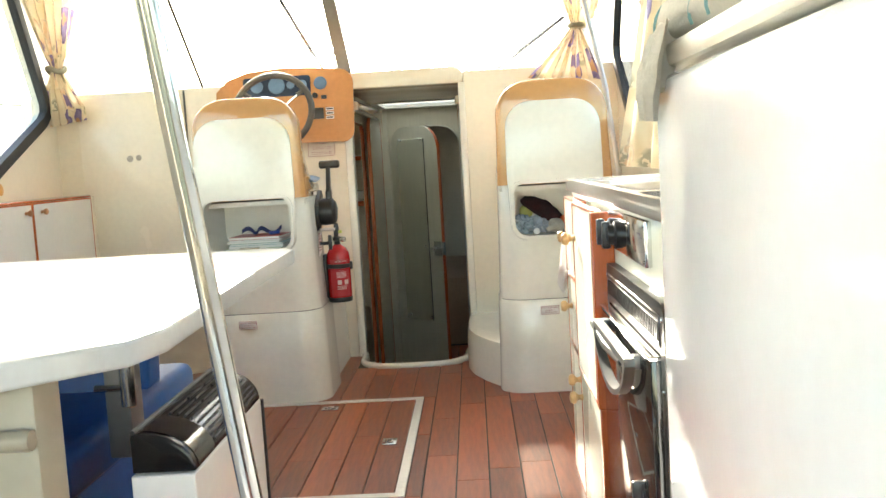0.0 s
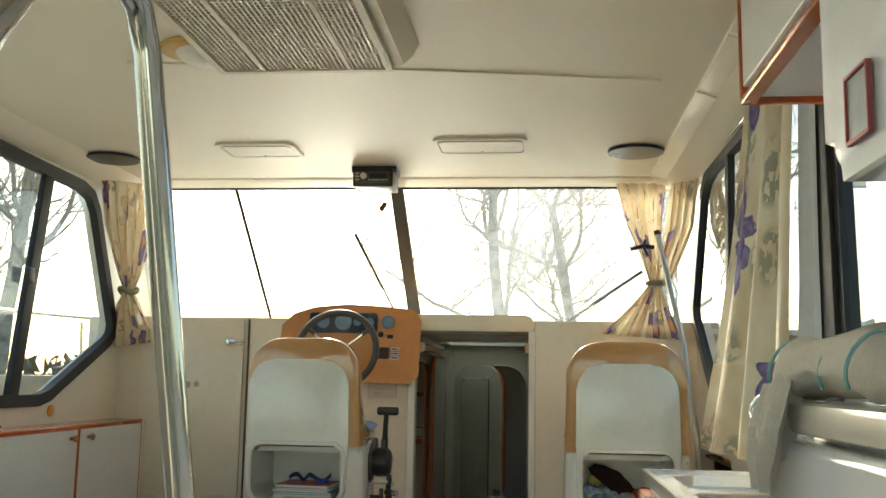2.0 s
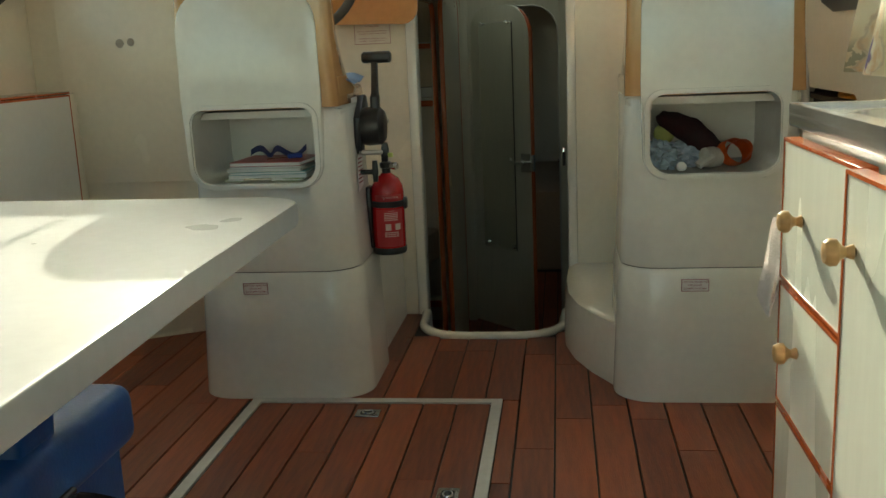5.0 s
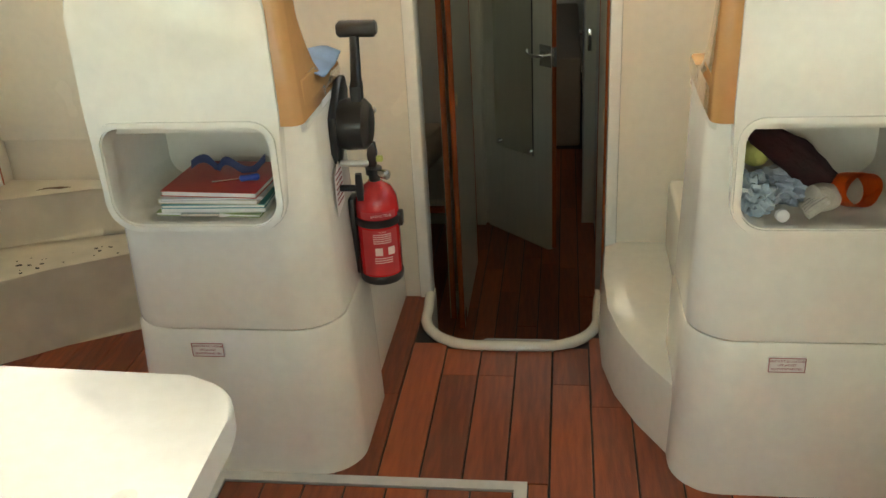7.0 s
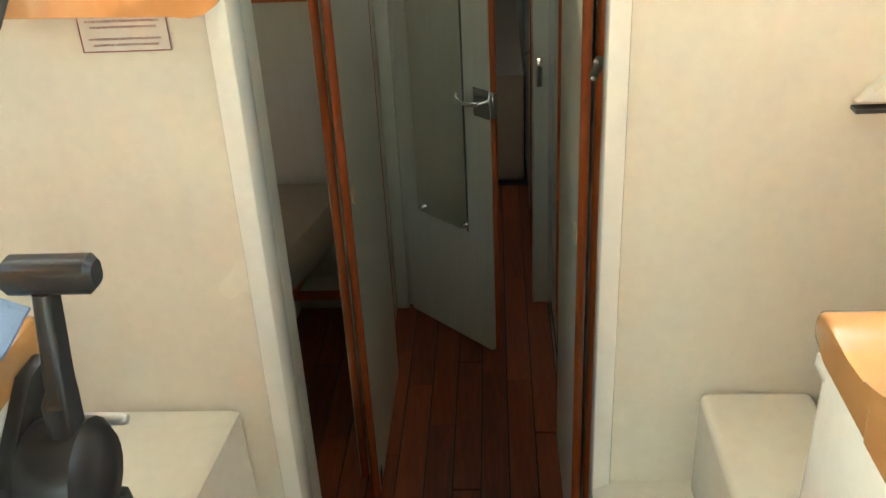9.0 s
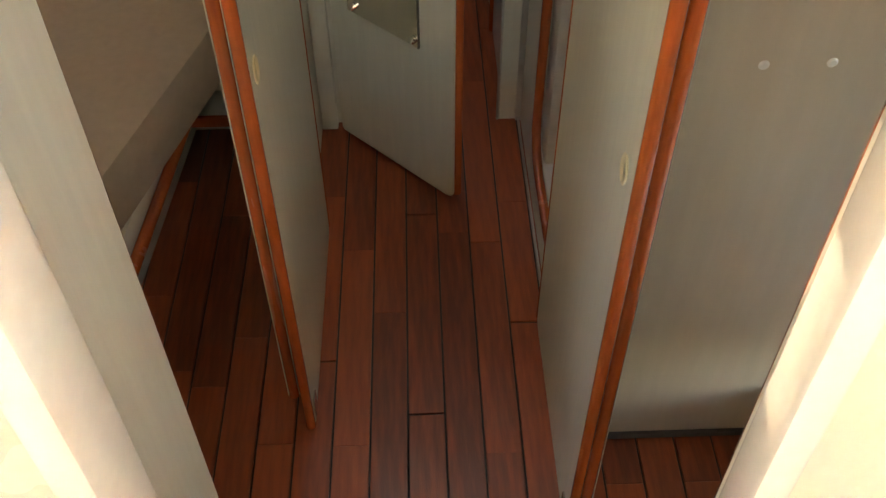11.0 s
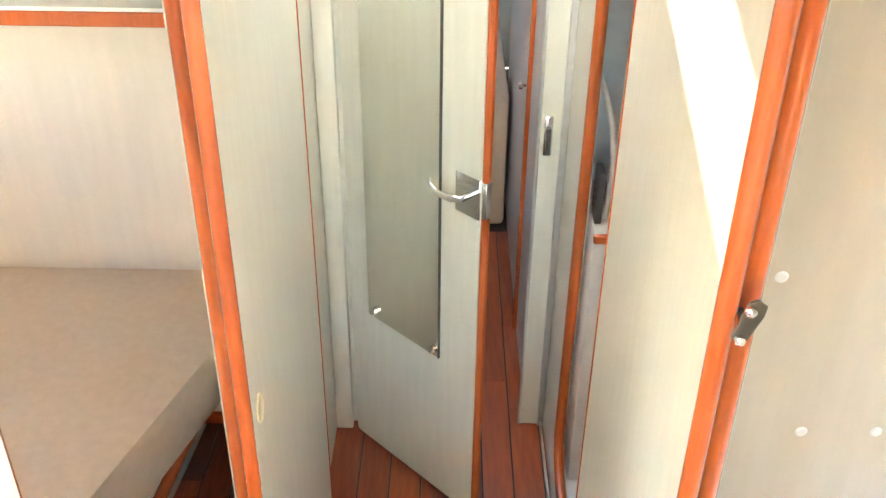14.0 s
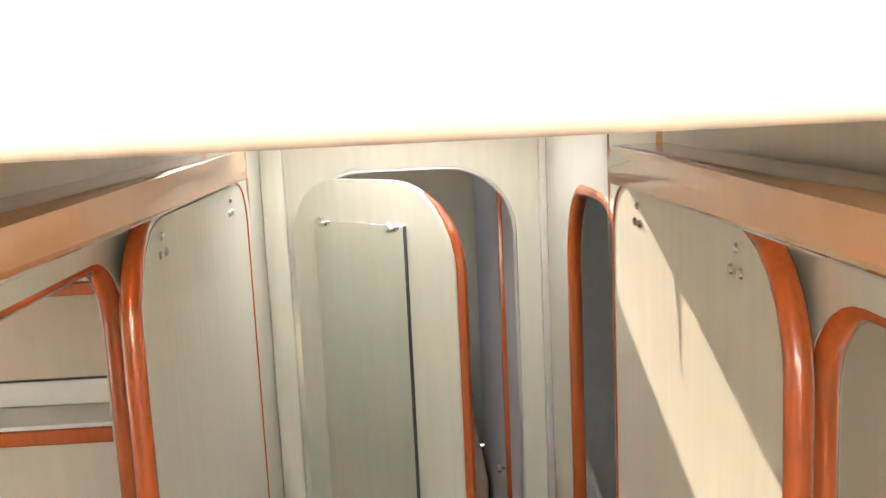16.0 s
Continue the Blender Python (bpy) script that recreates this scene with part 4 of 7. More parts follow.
bmesh.ops.create_grid(own, x_segments=16, y_segments=14, size=0.5)
for v in own.verts:
    x, y = v.co.x, v.co.y
    v.co = Vector((-0.47 + 0.24 * x, 3.735 + 0.19 * y, 0.946 + 0.016 * noise.noise(Vector((x * 3, y * 3, 1))) - 0.05 * max(0, abs(x) - 0.36) * 2))
bmesh.ops.solidify(own, geom=own.faces[:], thickness=0.003)
part("cloth", own, mat("pale_blue_cloth", (0.22, 0.36, 0.62), 0.8, var=0.2, grain=18, bump=0.2), cl, "pale blue cloth")

fl = solo("wall_flap", prism([(0.648, 0.934), (0.86, 0.926), (0.88, 1.06), (0.745, 1.04), (0.725, 0.99), (0.665, 0.955)], 'y', 4.375, 4.399, 0.006, 2), GELW, "small white moulded panel on the bulkhead beside the seat", "panel")
part("gap", box(0.646, 0.862, 4.374, 4.398, 0.918, 0.925, 0.001, 1), DGREY, fl, "dark lower edge")

# ---- saloon: galley ----
CF = 0.616           # face of the galley
gal = thing("galley_cabinet", (0.84, 1.8, 0), "pale green laminate galley cabinet with mahogany edges", "cabinet")
part("carcass", box(CF + 0.004, 1.075, 0.955, 2.372, 0.0, 0.875, 0.003, 1), GALLEY, gal)
part("toe_board", box(CF - 0.004, CF + 0.006, 0.96, 2.37, 0.0, 0.05, 0.002, 1), WHITE, gal, "white toe board")


def knob(parent, y, z, x):
    return part("knob", lathe([(0.006, 0), (0.009, 0.002), (0.006, 0.010), (0.008, 0.014), (0.0155, 0.020), (0.016, 0.027), (0.012, 0.033), (0.004, 0.035)], (x, y, z), (-1, 0, 0), 16), KNOB, parent, "turned pale wood knob")


def front(name, y0, y1, z0, z1, ky, kz, x=CF):
    d = part(name, box(x - 0.022, x + 0.002, y0 + 0.003, y1 - 0.003, z0 + 0.003, z1 - 0.003, 0.002, 1), GALLEY, gal, "pale green laminate front")
    part("edging", ringprism(rrect(y0, y1, z0, z1, 0.003, 2), rrect(y0 + 0.005, y1 - 0.005, z0 + 0.005, z1 - 0.005, 0.003, 2), 'x', x - 0.0235, x - 0.001), REDWOOD, d, "mahogany edge strip")
    knob(d, ky, kz, x - 0.022)
    return d


front("drawer", 2.012, 2.372, 0.645, 0.862, 2.25, 0.755)
front("drawer", 2.012, 2.372, 0.445, 0.64, 2.25, 0.56)
front("cupboard_door", 2.012, 2.372, 0.055, 0.44, 2.12, 0.38)
dr = front("cupboard_door", 1.63, 2.004, 0.44, 0.862, 1.962, 0.775, CF - 0.016)
part("side_edge", box(CF - 0.042, CF + 0.004, 1.598, 1.632, 0.44, 0.86, 0.002, 1), REDWOOD, dr, "broad mahogany door edge")
dr = front("cupboard_door", 1.63, 2.004, 0.055, 0.435, 1.975, 0.37, CF - 0.012)
part("side_edge", box(CF - 0.036, CF + 0.004, 1.615, 1.635, 0.055, 0.435, 0.002, 1), REDWOOD, dr, "broad mahogany door edge")

# steel worktop with sink, drainer and hob
top = thing("sink_worktop", (0.84, 1.8, 0.875), "stainless steel worktop with sink, ridged drainer and gas hob", "worktop")
slab = part("slab", box(CF - 0.012, 1.078, 0.955, 2.395, 0.876, 0.902, 0.004, 2), STEEL, top, "brushed steel slab")
carve(slab, [loft([(rrect(0.69, 1.0, 2.02, 2.31, 0.05), 0.70), (rrect(0.66, 1.03, 1.99, 2.345, 0.07), 0.95)]), prism(rrect(0.66, 1.03, 1.55, 1.95, 0.03), 'z', 0.892, 0.95), prism(rrect(0.65, 1.04, 1.05, 1.5, 0.03), 'z', 0.890, 0.95)])
part("bowl", loft([(rrect(0.685, 1.005, 2.01, 2.32, 0.05), 0.878), (rrect(0.70, 0.99, 2.03, 2.305, 0.06), 0.877)]), STEEL, top)
for i in range(11):
    part("drain_rib", tube([(0.68, 1.58 + i * 0.034, 0.896), (1.01, 1.58 + i * 0.034, 0.898)], 0.0085, 8), STEEL, top, "rounded drainer rib")
part("rim", ringprism(rrect(CF - 0.013, 1.079, 0.954, 2.396, 0.006, 3), rrect(CF, 1.066, 0.967, 2.383, 0.006, 3), 'z', 0.898, 0.911), STEEL, top, "raised steel rim")
for yc in (1.17, 1.38):
    bn = part("burner", lathe([(0.01, 0), (0.045, 0.0), (0.045, 0.012), (0.032, 0.014), (0.03, 0.02), (0.004, 0.022)], (0.84, yc, 0.89), n=20), BLACK, top, "black gas burner")
    for dx in (-0.12, -0.04, 0.04, 0.12):
        part("grid_bar", tube([(0.84 + dx, yc - 0.09, 0.893), (0.84 + dx, yc - 0.09, 0.925), (0.84 + dx, yc + 0.09, 0.925), (0.84 + dx, yc + 0.09, 0.893)], 0.004, 6), BLACK, top, "black wire pan rest")
tap = thing("tap", (1.0, 2.3, 0.9), "chrome swan-neck tap at the back of the sink", "tap")
part("base", lathe([(0.02, 0), (0.026, 0.002), (0.022, 0.03), (0.015, 0.045)], (1.0, 2.30, 0.9), n=16), CHROME, tap)
part("spout", tube([(1.0, 2.30, 0.93), (1.0, 2.30, 1.06)] + [(1.0 - 0.055 + 0.055 * math.cos(radians(q)), 2.30 + 0.05 * (1 - math.cos(radians(q))), 1.06 + 0.055 * math.sin(radians(q))) for q in range(20, 181, 20)] + [(0.885, 2.335, 1.03)], 0.010, 12), CHROME, tap)
sb = thing("soap_bottle", (0.87, 1.72, 0.9), "clear plastic soap bottle with a pump on the drainer", "bottle")
CLEARP = mat("hazy_clear_plastic", (0.80, 0.84, 0.83), 0.12, trans=0.85, var=0.02, bump=0.02)
part("bottle", lathe([(0.02, 0.905), (0.036, 0.907), (0.04, 0.93), (0.036, 0.96), (0.018, 0.975), (0.014, 0.985)], (0.87, 1.76, 0), n=18), CLEARP, sb)
part("pump", merge(lathe([(0.015, 0.985), (0.015, 1.0), (0.005, 1.002), (0.005, 1.025), (0.012, 1.027), (0.012, 1.036)], (0.87, 1.76, 0), n=12), box(0.82, 0.875, 1.754, 1.766, 1.026, 1.036, 0.002)), CLEARP, sb)
jar = thing("storage_jar", (0.98, 1.62, 0.9), "cream plastic storage jar by the window", "jar")
part("jar", lathe([(0.03, 0.905), (0.045, 0.907), (0.045, 1.03), (0.042, 1.035)], (1.0, 1.66, 0), n=20), GEL, jar)
part("lid", lathe([(0.03, 1.036), (0.048, 1.037), (0.048, 1.055), (0.03, 1.06)], (1.0, 1.66, 0), n=20), GEL, jar)

DISH = mat("white_dish_cloth", (0.74, 0.70, 0.68), 0.9, var=0.08, grain=60, bump=0.3, bump_scale=200)
own = bmesh.new()
for j in range(15):
    for i in range(12):
        u, v = i / 11, j / 14
        own.verts.new((0.585 + 0.05 * u - 0.018 * v, 2.392 + 0.010 * math.sin(u * 11 + v * 2) * (0.4 + v) + 0.004 * math.sin(v * 9), 0.735 - 0.13 * v - 0.03 * v * math.sin(u * 5)))
own.verts.ensure_lookup_table()
for j in range(14):
    for i in range(11):
        own.faces.new([own.verts[k] for k in (j * 12 + i, j * 12 + i + 1, (j + 1) * 12 + i + 1, (j + 1) * 12 + i)])
bmesh.ops.solidify(own, geom=own.faces[:], thickness=0.003)
dc = thing("dish_cloth", (0.59, 2.39, 0.735), "white dish cloth hanging at the end of the galley", "cloth")
part("cloth", own, DISH, dc)
part("hook", tube([(0.60, 2.372, 0.742), (0.60, 2.39, 0.742), (0.60, 2.396, 0.732)], 0.004, 6), STEEL, dc)

# oven
# Steel base colour is lowered to imitate the dark floor mirrored in it.
DARK_STEEL = mat("reflection_darkened_steel", (0.10, 0.097, 0.09), 0.3, 1.0, var=0.15, grain=12, bump=0.03)
BLKG = mat("black_oven_glass", (0.012, 0.011, 0.010), 0.06, var=0.1, coat=0.5, bump=0.004, bump_scale=8)
oven = thing("oven", (CF, 1.42, 0.2), "built-in steel-framed oven with a smeared black glass door", "oven")
pan = part("control_panel", box(CF - 0.008, CF + 0.005, 1.186, 1.582, 0.79, 0.868, 0.003, 2), CHROME, oven, "mirror steel control panel")
for i, y in enumerate((1.44, 1.515)):
    kb = part("control_knob", lathe([(0.01, 0), (0.027, 0.0), (0.027, 0.010), (0.02, 0.013), (0.019, 0.024), (0.012, 0.026)], (CF - 0.008, y, 0.826), (-1, 0, 0), 18), BLACK, oven, "round black control knob")
    part("knob_bar", box(CF - 0.043, CF - 0.026, y - 0.0065, y + 0.0065, 0.80, 0.852, 0.004), BLACK, kb)
for y, z in ((1.195, 0.799), (1.573, 0.799), (1.195, 0.859), (1.573, 0.859)):
    part("screw", lathe([(0.002, 0), (0.004, 0.0005), (0.003, 0.002)], (CF - 0.008, y, z), (-1, 0, 0), 8), STEEL, pan)
part("oven_frame", ringprism(rrect(1.02, 1.612, 0.19, 0.755, 0.03, 5), rrect(1.05, 1.582, 0.225, 0.675, 0.012, 5), 'x', CF - 0.014, CF + 0.004), DARK_STEEL, oven, "steel frame coloured dark as if reflecting the floor")
vt = part("vent_panel", box(CF - 0.016, CF, 1.05, 1.585, 0.685, 0.735, 0.002, 1), DARK_STEEL, oven, "steel vent strip")
# Slots are not cut; raised black strips paint the shade inside them.
for i in range(36):
    part("vent_slot", box(CF - 0.0175, CF - 0.0155, 1.06 + i * 0.0143, 1.067 + i * 0.0143, 0.695, 0.725, 0), BLACK, vt)
od = part("oven_door", box(CF - 0.03, CF - 0.002, 1.05, 1.585, 0.235, 0.67, 0.006, 2), BLKG, oven, "black glass oven door")
part("door_rail", box(CF - 0.034, CF - 0.004, 1.05, 1.585, 0.664, 0.672, 0.002, 1), CHROME, od)
def bow_outline(y0, y1, top, sag, n=16):
    """A level upper edge and a sagging lower edge, with the same count of points for any size."""
    lower = [(y0 + (y1 - y0) * i / n, top - 0.012 - sag * math.sin(math.pi * i / n) ** 0.6) for i in range(n + 1)]
    return lower + [(y1 - 0.006, top), (y0 + 0.006, top)]


GRIP = mat("worn_grey_handle", (0.22, 0.22, 0.21), 0.3, 0.7, var=0.15)
part("door_handle", ringprism(bow_outline(1.13, 1.52, 0.652, 0.085), bow_outline(1.15, 1.50, 0.640, 0.062), 'x', CF - 0.058, CF - 0.040), GRIP, oven, "bowed grey loop handle")
for y in (1.155, 1.495):
    part("handle_mount", box(CF - 0.042, CF - 0.028, y - 0.012, y + 0.012, 0.632, 0.654, 0.003), GRIP, oven)
part("handle_bar", tube([(CF - 0.030, 1.59, 0.632), (CF - 0.048, 1.575, 0.632), (CF - 0.052, 1.39, 0.625), (CF - 0.048, 1.205, 0.632), (CF - 0.030, 1.19, 0.632)], 0.009, 8), BLACK, oven, "black upper handle bar")
for y in (1.036, 1.597):
    for z in (0.30, 0.62, 0.73):
        part("screw", lathe([(0.002, 0), (0.0045, 0.0005), (0.003, 0.002)], (CF - 0.014, y, z), (-1, 0, 0), 8), CHROME, oven)
gt = solo("gas_tap", merge(lathe([(0.01, 0), (0.022, 0.0), (0.022, 0.02), (0.012, 0.03)], (CF - 0.004, 1.15, 0.42), (-1, 0, 0), 14), box(CF - 0.05, CF - 0.028, 1.143, 1.157, 0.395, 0.445, 0.004)), BLACK, "black gas tap knob below the oven", "knob")

# fridge, towel, wall cabinets
fr = thing("refrigerator", (0.83, 0.45, 0), "glossy white refrigerator with a cream top strip", "refrigerator")
part("body", box(0.63, 1.07, -0.10, 0.94, 0.02, 1.085, 0.01, 2), WHITE, fr)
part("door", box(0.582, 0.628, -0.095, 0.925, 0.06, 1.08, 0.014, 4), WHITEG, fr, "glossy white door")
part("top", box(0.586, 1.075, -0.10, 0.945, 1.086, 1.118, 0.008, 2), GEL, fr, "cream top strip")
TOWEL = mat("ecru_linen", (0.56, 0.51, 0.43), 0.95, var=0.08, grain=120, bump=0.15, bump_scale=320)
own = bmesh.new()
spine = [Vector(p) for p in ((0.61, 0.99, 1.09), (0.595, 0.96, 1.105), (0.59, 0.91, 1.12), (0.60, 0.84, 1.125), (0.61, 0.76, 1.125), (0.615, 0.68, 1.12), (0.61, 0.62, 1.11))]
spine = [p + Vector((0.032, 0, 0.03)) for p in spine]
tube(spine, [0.02, 0.032, 0.036, 0.034, 0.036, 0.03, 0.014], 20, own)
tube([(0.607, 0.90, 1.135), (0.586, 0.885, 1.11), (0.580, 0.87, 1.08), (0.580, 0.86, 1.06)], [0.024, 0.022, 0.02, 0.008], 14, own)
bmesh.ops.subdivide_edges(own, edges=own.edges[:], cuts=1, use_grid_fill=True)
for v in own.verts:
    n = noise.noise(v.co * 22) * 0.012 + noise.noise(Vector((v.co.x * 14, v.co.y * 60, v.co.z * 60))) * 0.010
    v.co += Vector((0.5, 0.3, 0.8)) * n
    if v.co.x > 0.597 and v.co.z < 1.119:
        v.co.z = 1.119
tw = thing("tea_towel", (0.6, 0.85, 1.088), "rumpled ecru tea towel with faint stripes on the refrigerator", "towel")
part("cloth", own, TOWEL, tw)
STRIPE = mat("faded_stripe", (0.24, 0.42, 0.42), 0.95)
for i, (y, c) in enumerate(((0.95, 0), (0.80, 1), (0.72, 0))):
    ringp = [Vector((0.627 + 0.037 * math.cos(radians(q)) + (0.012 if i else 0), y + 0.01 * math.sin(radians(q * 2)), 1.15 + 0.036 * math.sin(radians(q)))) for q in range(0, 220, 15)]
    part("stripe", tube(ringp, 0.0022, 5), STRIPE, tw, "faded woven stripe")
oc = thing("overhead_cabinet", (0.92, 1.4, 1.75), "white overhead cabinet with mahogany edges above the galley", "cabinet")
part("body", box(0.785, 1.07, 0.83, 1.857, 1.752, 2.065, 0.003, 1), WHITE, oc)
part("door", box(0.77, 0.784, 0.835, 1.857, 1.775, 2.06, 0.002, 1), WHITE, oc)
part("edging", box(0.765, 0.80, 0.83, 1.872, 1.738, 1.752, 0.003, 1), REDWOOD, oc, "mahogany lower edge")
part("edging", box(0.765, 1.07, 1.857, 1.872, 1.738, 2.06, 0.003, 1), REDWOOD, oc, "mahogany end edge")
mw = thing("wall_cabinet", (0.84, 0.35, 1.33), "rounded glossy white wall cabinet with a small picture magnet", "cabinet")
own = bmesh.new()
prism(rrect(-0.25, 0.81, 1.33, 2.06, 0.05), 'x', 0.62, 1.07, 0.03, 4, own)
part("body", own, WHITEG, mw, "glossy white rounded body")
mg = part("magnet", box(0.615, 0.621, 0.669, 0.724, 1.359, 1.418, 0.001, 1), mat("picture_blue", (0.16, 0.20, 0.26), 0.3, var=0.4, grain=30, color2=(0.35, 0.33, 0.30)), mw, "small framed picture magnet")
part("magnet_frame", ringprism(rrect(0.666, 0.727, 1.355, 1.421, 0.002, 2), rrect(0.669, 0.724, 1.359, 1.418, 0.001, 2), 'x', 0.613, 0.618), mat("dusky_red", (0.35, 0.06, 0.07), 0.4), mg)

# ---- saloon: table, heater, dinette ----
tb = thing("table", (-0.9, 2.1, 0), "white laminate saloon table with cut corners on a steel leg", "table")
to = [(-1.60, 1.0), (-0.42, 1.0), (-0.25, 1.16), (-0.225, 1.28), (-0.262, 2.11), (-0.275, 2.66)] + arc(-0.375, 2.72, 0.10, -5, 85, 7) + [(-1.30, 2.86), (-1.60, 2.86)]
part("tabletop", prism(to, 'z', 0.675, 0.72, 0.008, 3), mat("worn_white_laminate", (0.60, 0.60, 0.585), 0.3, var=0.05, bump=0.012), tb, "thick white laminate top")
part("leg", lathe([(0.03, 0.0), (0.10, 0.002), (0.10, 0.02), (0.035, 0.035), (0.03, 0.05), (0.03, 0.675)], (-0.95, 2.05, 0), n=18), STEEL, tb, "steel tube leg")
part("bracket", box(-0.56, -0.50, 1.78, 1.86, 0.33, 0.675, 0.004), mat("grey_cast_metal", (0.30, 0.30, 0.29), 0.4, 0.8), tb, "grey metal folding bracket")
part("bracket_arm", tube([(-0.60, 1.80, 0.60), (-0.585, 1.79, 0.67)], 0.011, 8), STEEL, tb)
part("bracket_pin", tube([(-0.58, 1.775, 0.50), (-0.48, 1.775, 0.50)], 0.008, 8), STEEL, tb)
part("bracket_tube", lathe([(0.016, 0.46), (0.018, 0.462), (0.018, 0.672), (0.016, 0.674)], (-0.495, 1.76, 0), n=12), STEEL, tb)
cb = thing("heater_cabinet", (-0.36, 1.5, 0), "white laminate cabinet carrying a black heater", "cabinet")
part("body", box(-0.345, -0.222, 1.352, 1.905, 0.0, 0.425, 0.003, 1), WHITE, cb)
part("corner_strip", box(-0.226, -0.216, 1.90, 1.91, 0.0, 0.425, 0.002, 1), CAULK, cb, "dark corner strip")
ht = thing("heater", (-0.36, 1.5, 0.425), "black roll-top heater with louvres and a chrome band", "heater")
prof = [(-0.345, 0.427), (-0.225, 0.427), (-0.222, 0.43)] + [(-0.33 + 0.108 * math.cos(radians(q)), 0.435 + 0.07 * math.sin(radians(q))) for q in range(0, 95, 10)] + [(-0.345, 0.505)]
BLKS = mat("gloss_black_plastic", (0.010, 0.010, 0.011), 0.2, var=0.1, coat=0.1, bump=0.01)
part("shell", prism(prof, 'y', 1.36, 1.895, 0.006, 2), BLKS, ht, "gloss black curved shell")
for sec in range(3):
    for i in range(9):
        q = radians(12 + i * 8.5)
        x, z = -0.33 + 0.1095 * math.cos(q), 0.435 + 0.0715 * math.sin(q)
        part("louvre", tube([(x, 1.50 + sec * 0.125, z), (x, 1.50 + sec * 0.125 + 0.108, z)], 0.003, 6), mat("louvre_grey", (0.014, 0.014, 0.015), 0.5) if sec + i == 0 else bpy.data.materials["louvre_grey"], ht, "grey louvre")
band = [(-0.33 + 0.110 * math.cos(radians(q)), 0.435 + 0.072 * math.sin(radians(q))) for q in range(0, 96, 8)]
own = bmesh.new()
A = [own.verts.new((x, 1.375, z)) for x, z in band]
B = [own.verts.new((x, 1.485, z)) for x, z in band]
for i in range(len(band) - 1):
    own.faces.new((A[i], A[i + 1], B[i + 1], B[i]))
bmesh.ops.solidify(own, geom=own.faces[:], thickness=0.002)
part("band", own, mat("smoked_chrome", (0.55, 0.54, 0.52), 0.12, 1.0), ht, "smoked chrome band")
part("rail", tube([(-0.338, 1.36, 0.507), (-0.338, 1.895, 0.507)], 0.005, 8), BLACK, ht, "black upper rail")
bc = thing("bench_seat", (-1.0, 1.2, 0), "blue vinyl dinette bench on a cream box", "bench")
part("box", box(-1.60, -0.66, 0.55, 1.10, 0.0, 0.26, 0.006), GEL, bc, "cream bench box")
part("cushion", box(-1.60, -0.62, 0.55, 1.25, 0.262, 0.39, 0.035, 4), BLUE, bc, "blue vinyl cushion")
AGED = mat("aged_beige_gelcoat", (0.50, 0.44, 0.33), 0.35, var=0.1, grain=10, bump=0.03)
part("post", box(-0.56, -0.42, 1.16, 1.26, 0.0, 0.66, 0.006), AGED, bc, "cream end post")
part("post_rail", tube([(-0.95, 1.14, 0.565), (-0.42, 1.14, 0.565)], 0.018, 12), AGED, bc, "cream tube rail")
bd = thing("bench_seat", (-1.0, 2.6, 0), "blue vinyl dinette bench under the table", "bench")
part("cushion", box(-1.60, -0.60, 1.62, 2.60, 0.262, 0.39, 0.035, 4), BLUE, bd, "blue vinyl cushion")
part("box", box(-1.60, -0.66, 1.66, 2.62, 0.0, 0.26, 0.006), BLUE, bd, "blue covered bench front")
part("backrest", prism([(2.22, 0.38), (2.34, 0.38), (2.38, 0.66), (2.28, 0.66)], 'x', -1.58, -0.62, 0.02, 3), BLUE, bd, "blue vinyl backrest")
sh = solo("white_worktop", prism(rrect(-1.2, 0.12, -0.5, 0.78, (0.02, 0.02, 0.12, 0.02)), 'z', 0.40, 0.43, 0.008), WHITE, "white laminate shelf beside the cockpit steps", "shelf")
part("front", box(-1.15, 0.06, 0.62, 0.70, 0.0, 0.40, 0.003), WHITE, sh)
# grab pole, bent over at the top
pole = thing("grab_pole", (0.07, 0.72, 0.43), "polished steel grab pole bent over at the top", "pole")
pp = [(0.070, 0.725, 0.432), (0.0136, 0.676, 1.0), (-0.0295, 0.639, 1.425), (-0.035, 0.628, 1.465), (-0.042, 0.60, 1.49), (-0.044, 0.55, 1.50), (-0.036, 0.49, 1.48), (-0.018, 0.42, 1.405), (-0.014, 0.36, 1.33), (-0.05, 0.30, 1.18), (-0.22, 0.16, 0.432)]
part("tube", tube(pp, 0.0128, 20), POLISHED, pole, "polished steel tube")
for x, y in ((0.070, 0.725), (-0.22, 0.16)):
    part("flange", lathe([(0.018, 0.0), (0.035, 0.0), (0.035, 0.004), (0.02, 0.012)], (x, y, 0.4305), n=18), POLISHED, pole)

# ---- saloon: port side ----
cu = thing("side_cupboard", (-1.69, 3.6, 0), "white two-door side cupboard with mahogany edges", "cupboard")
part("carcass", box(-1.775, -1.625, 2.9, 4.335, 0.30, 0.905, 0.002, 1), GEL, cu)
part("edging", box(-1.775, -1.612, 2.9, 4.345, 0.905, 0.916, 0.003, 1), REDWOOD, cu, "mahogany top edge")
part("corner_post", box(-1.64, -1.61, 4.335, 4.392, 0.30, 0.908, 0.004), GEL, cu)
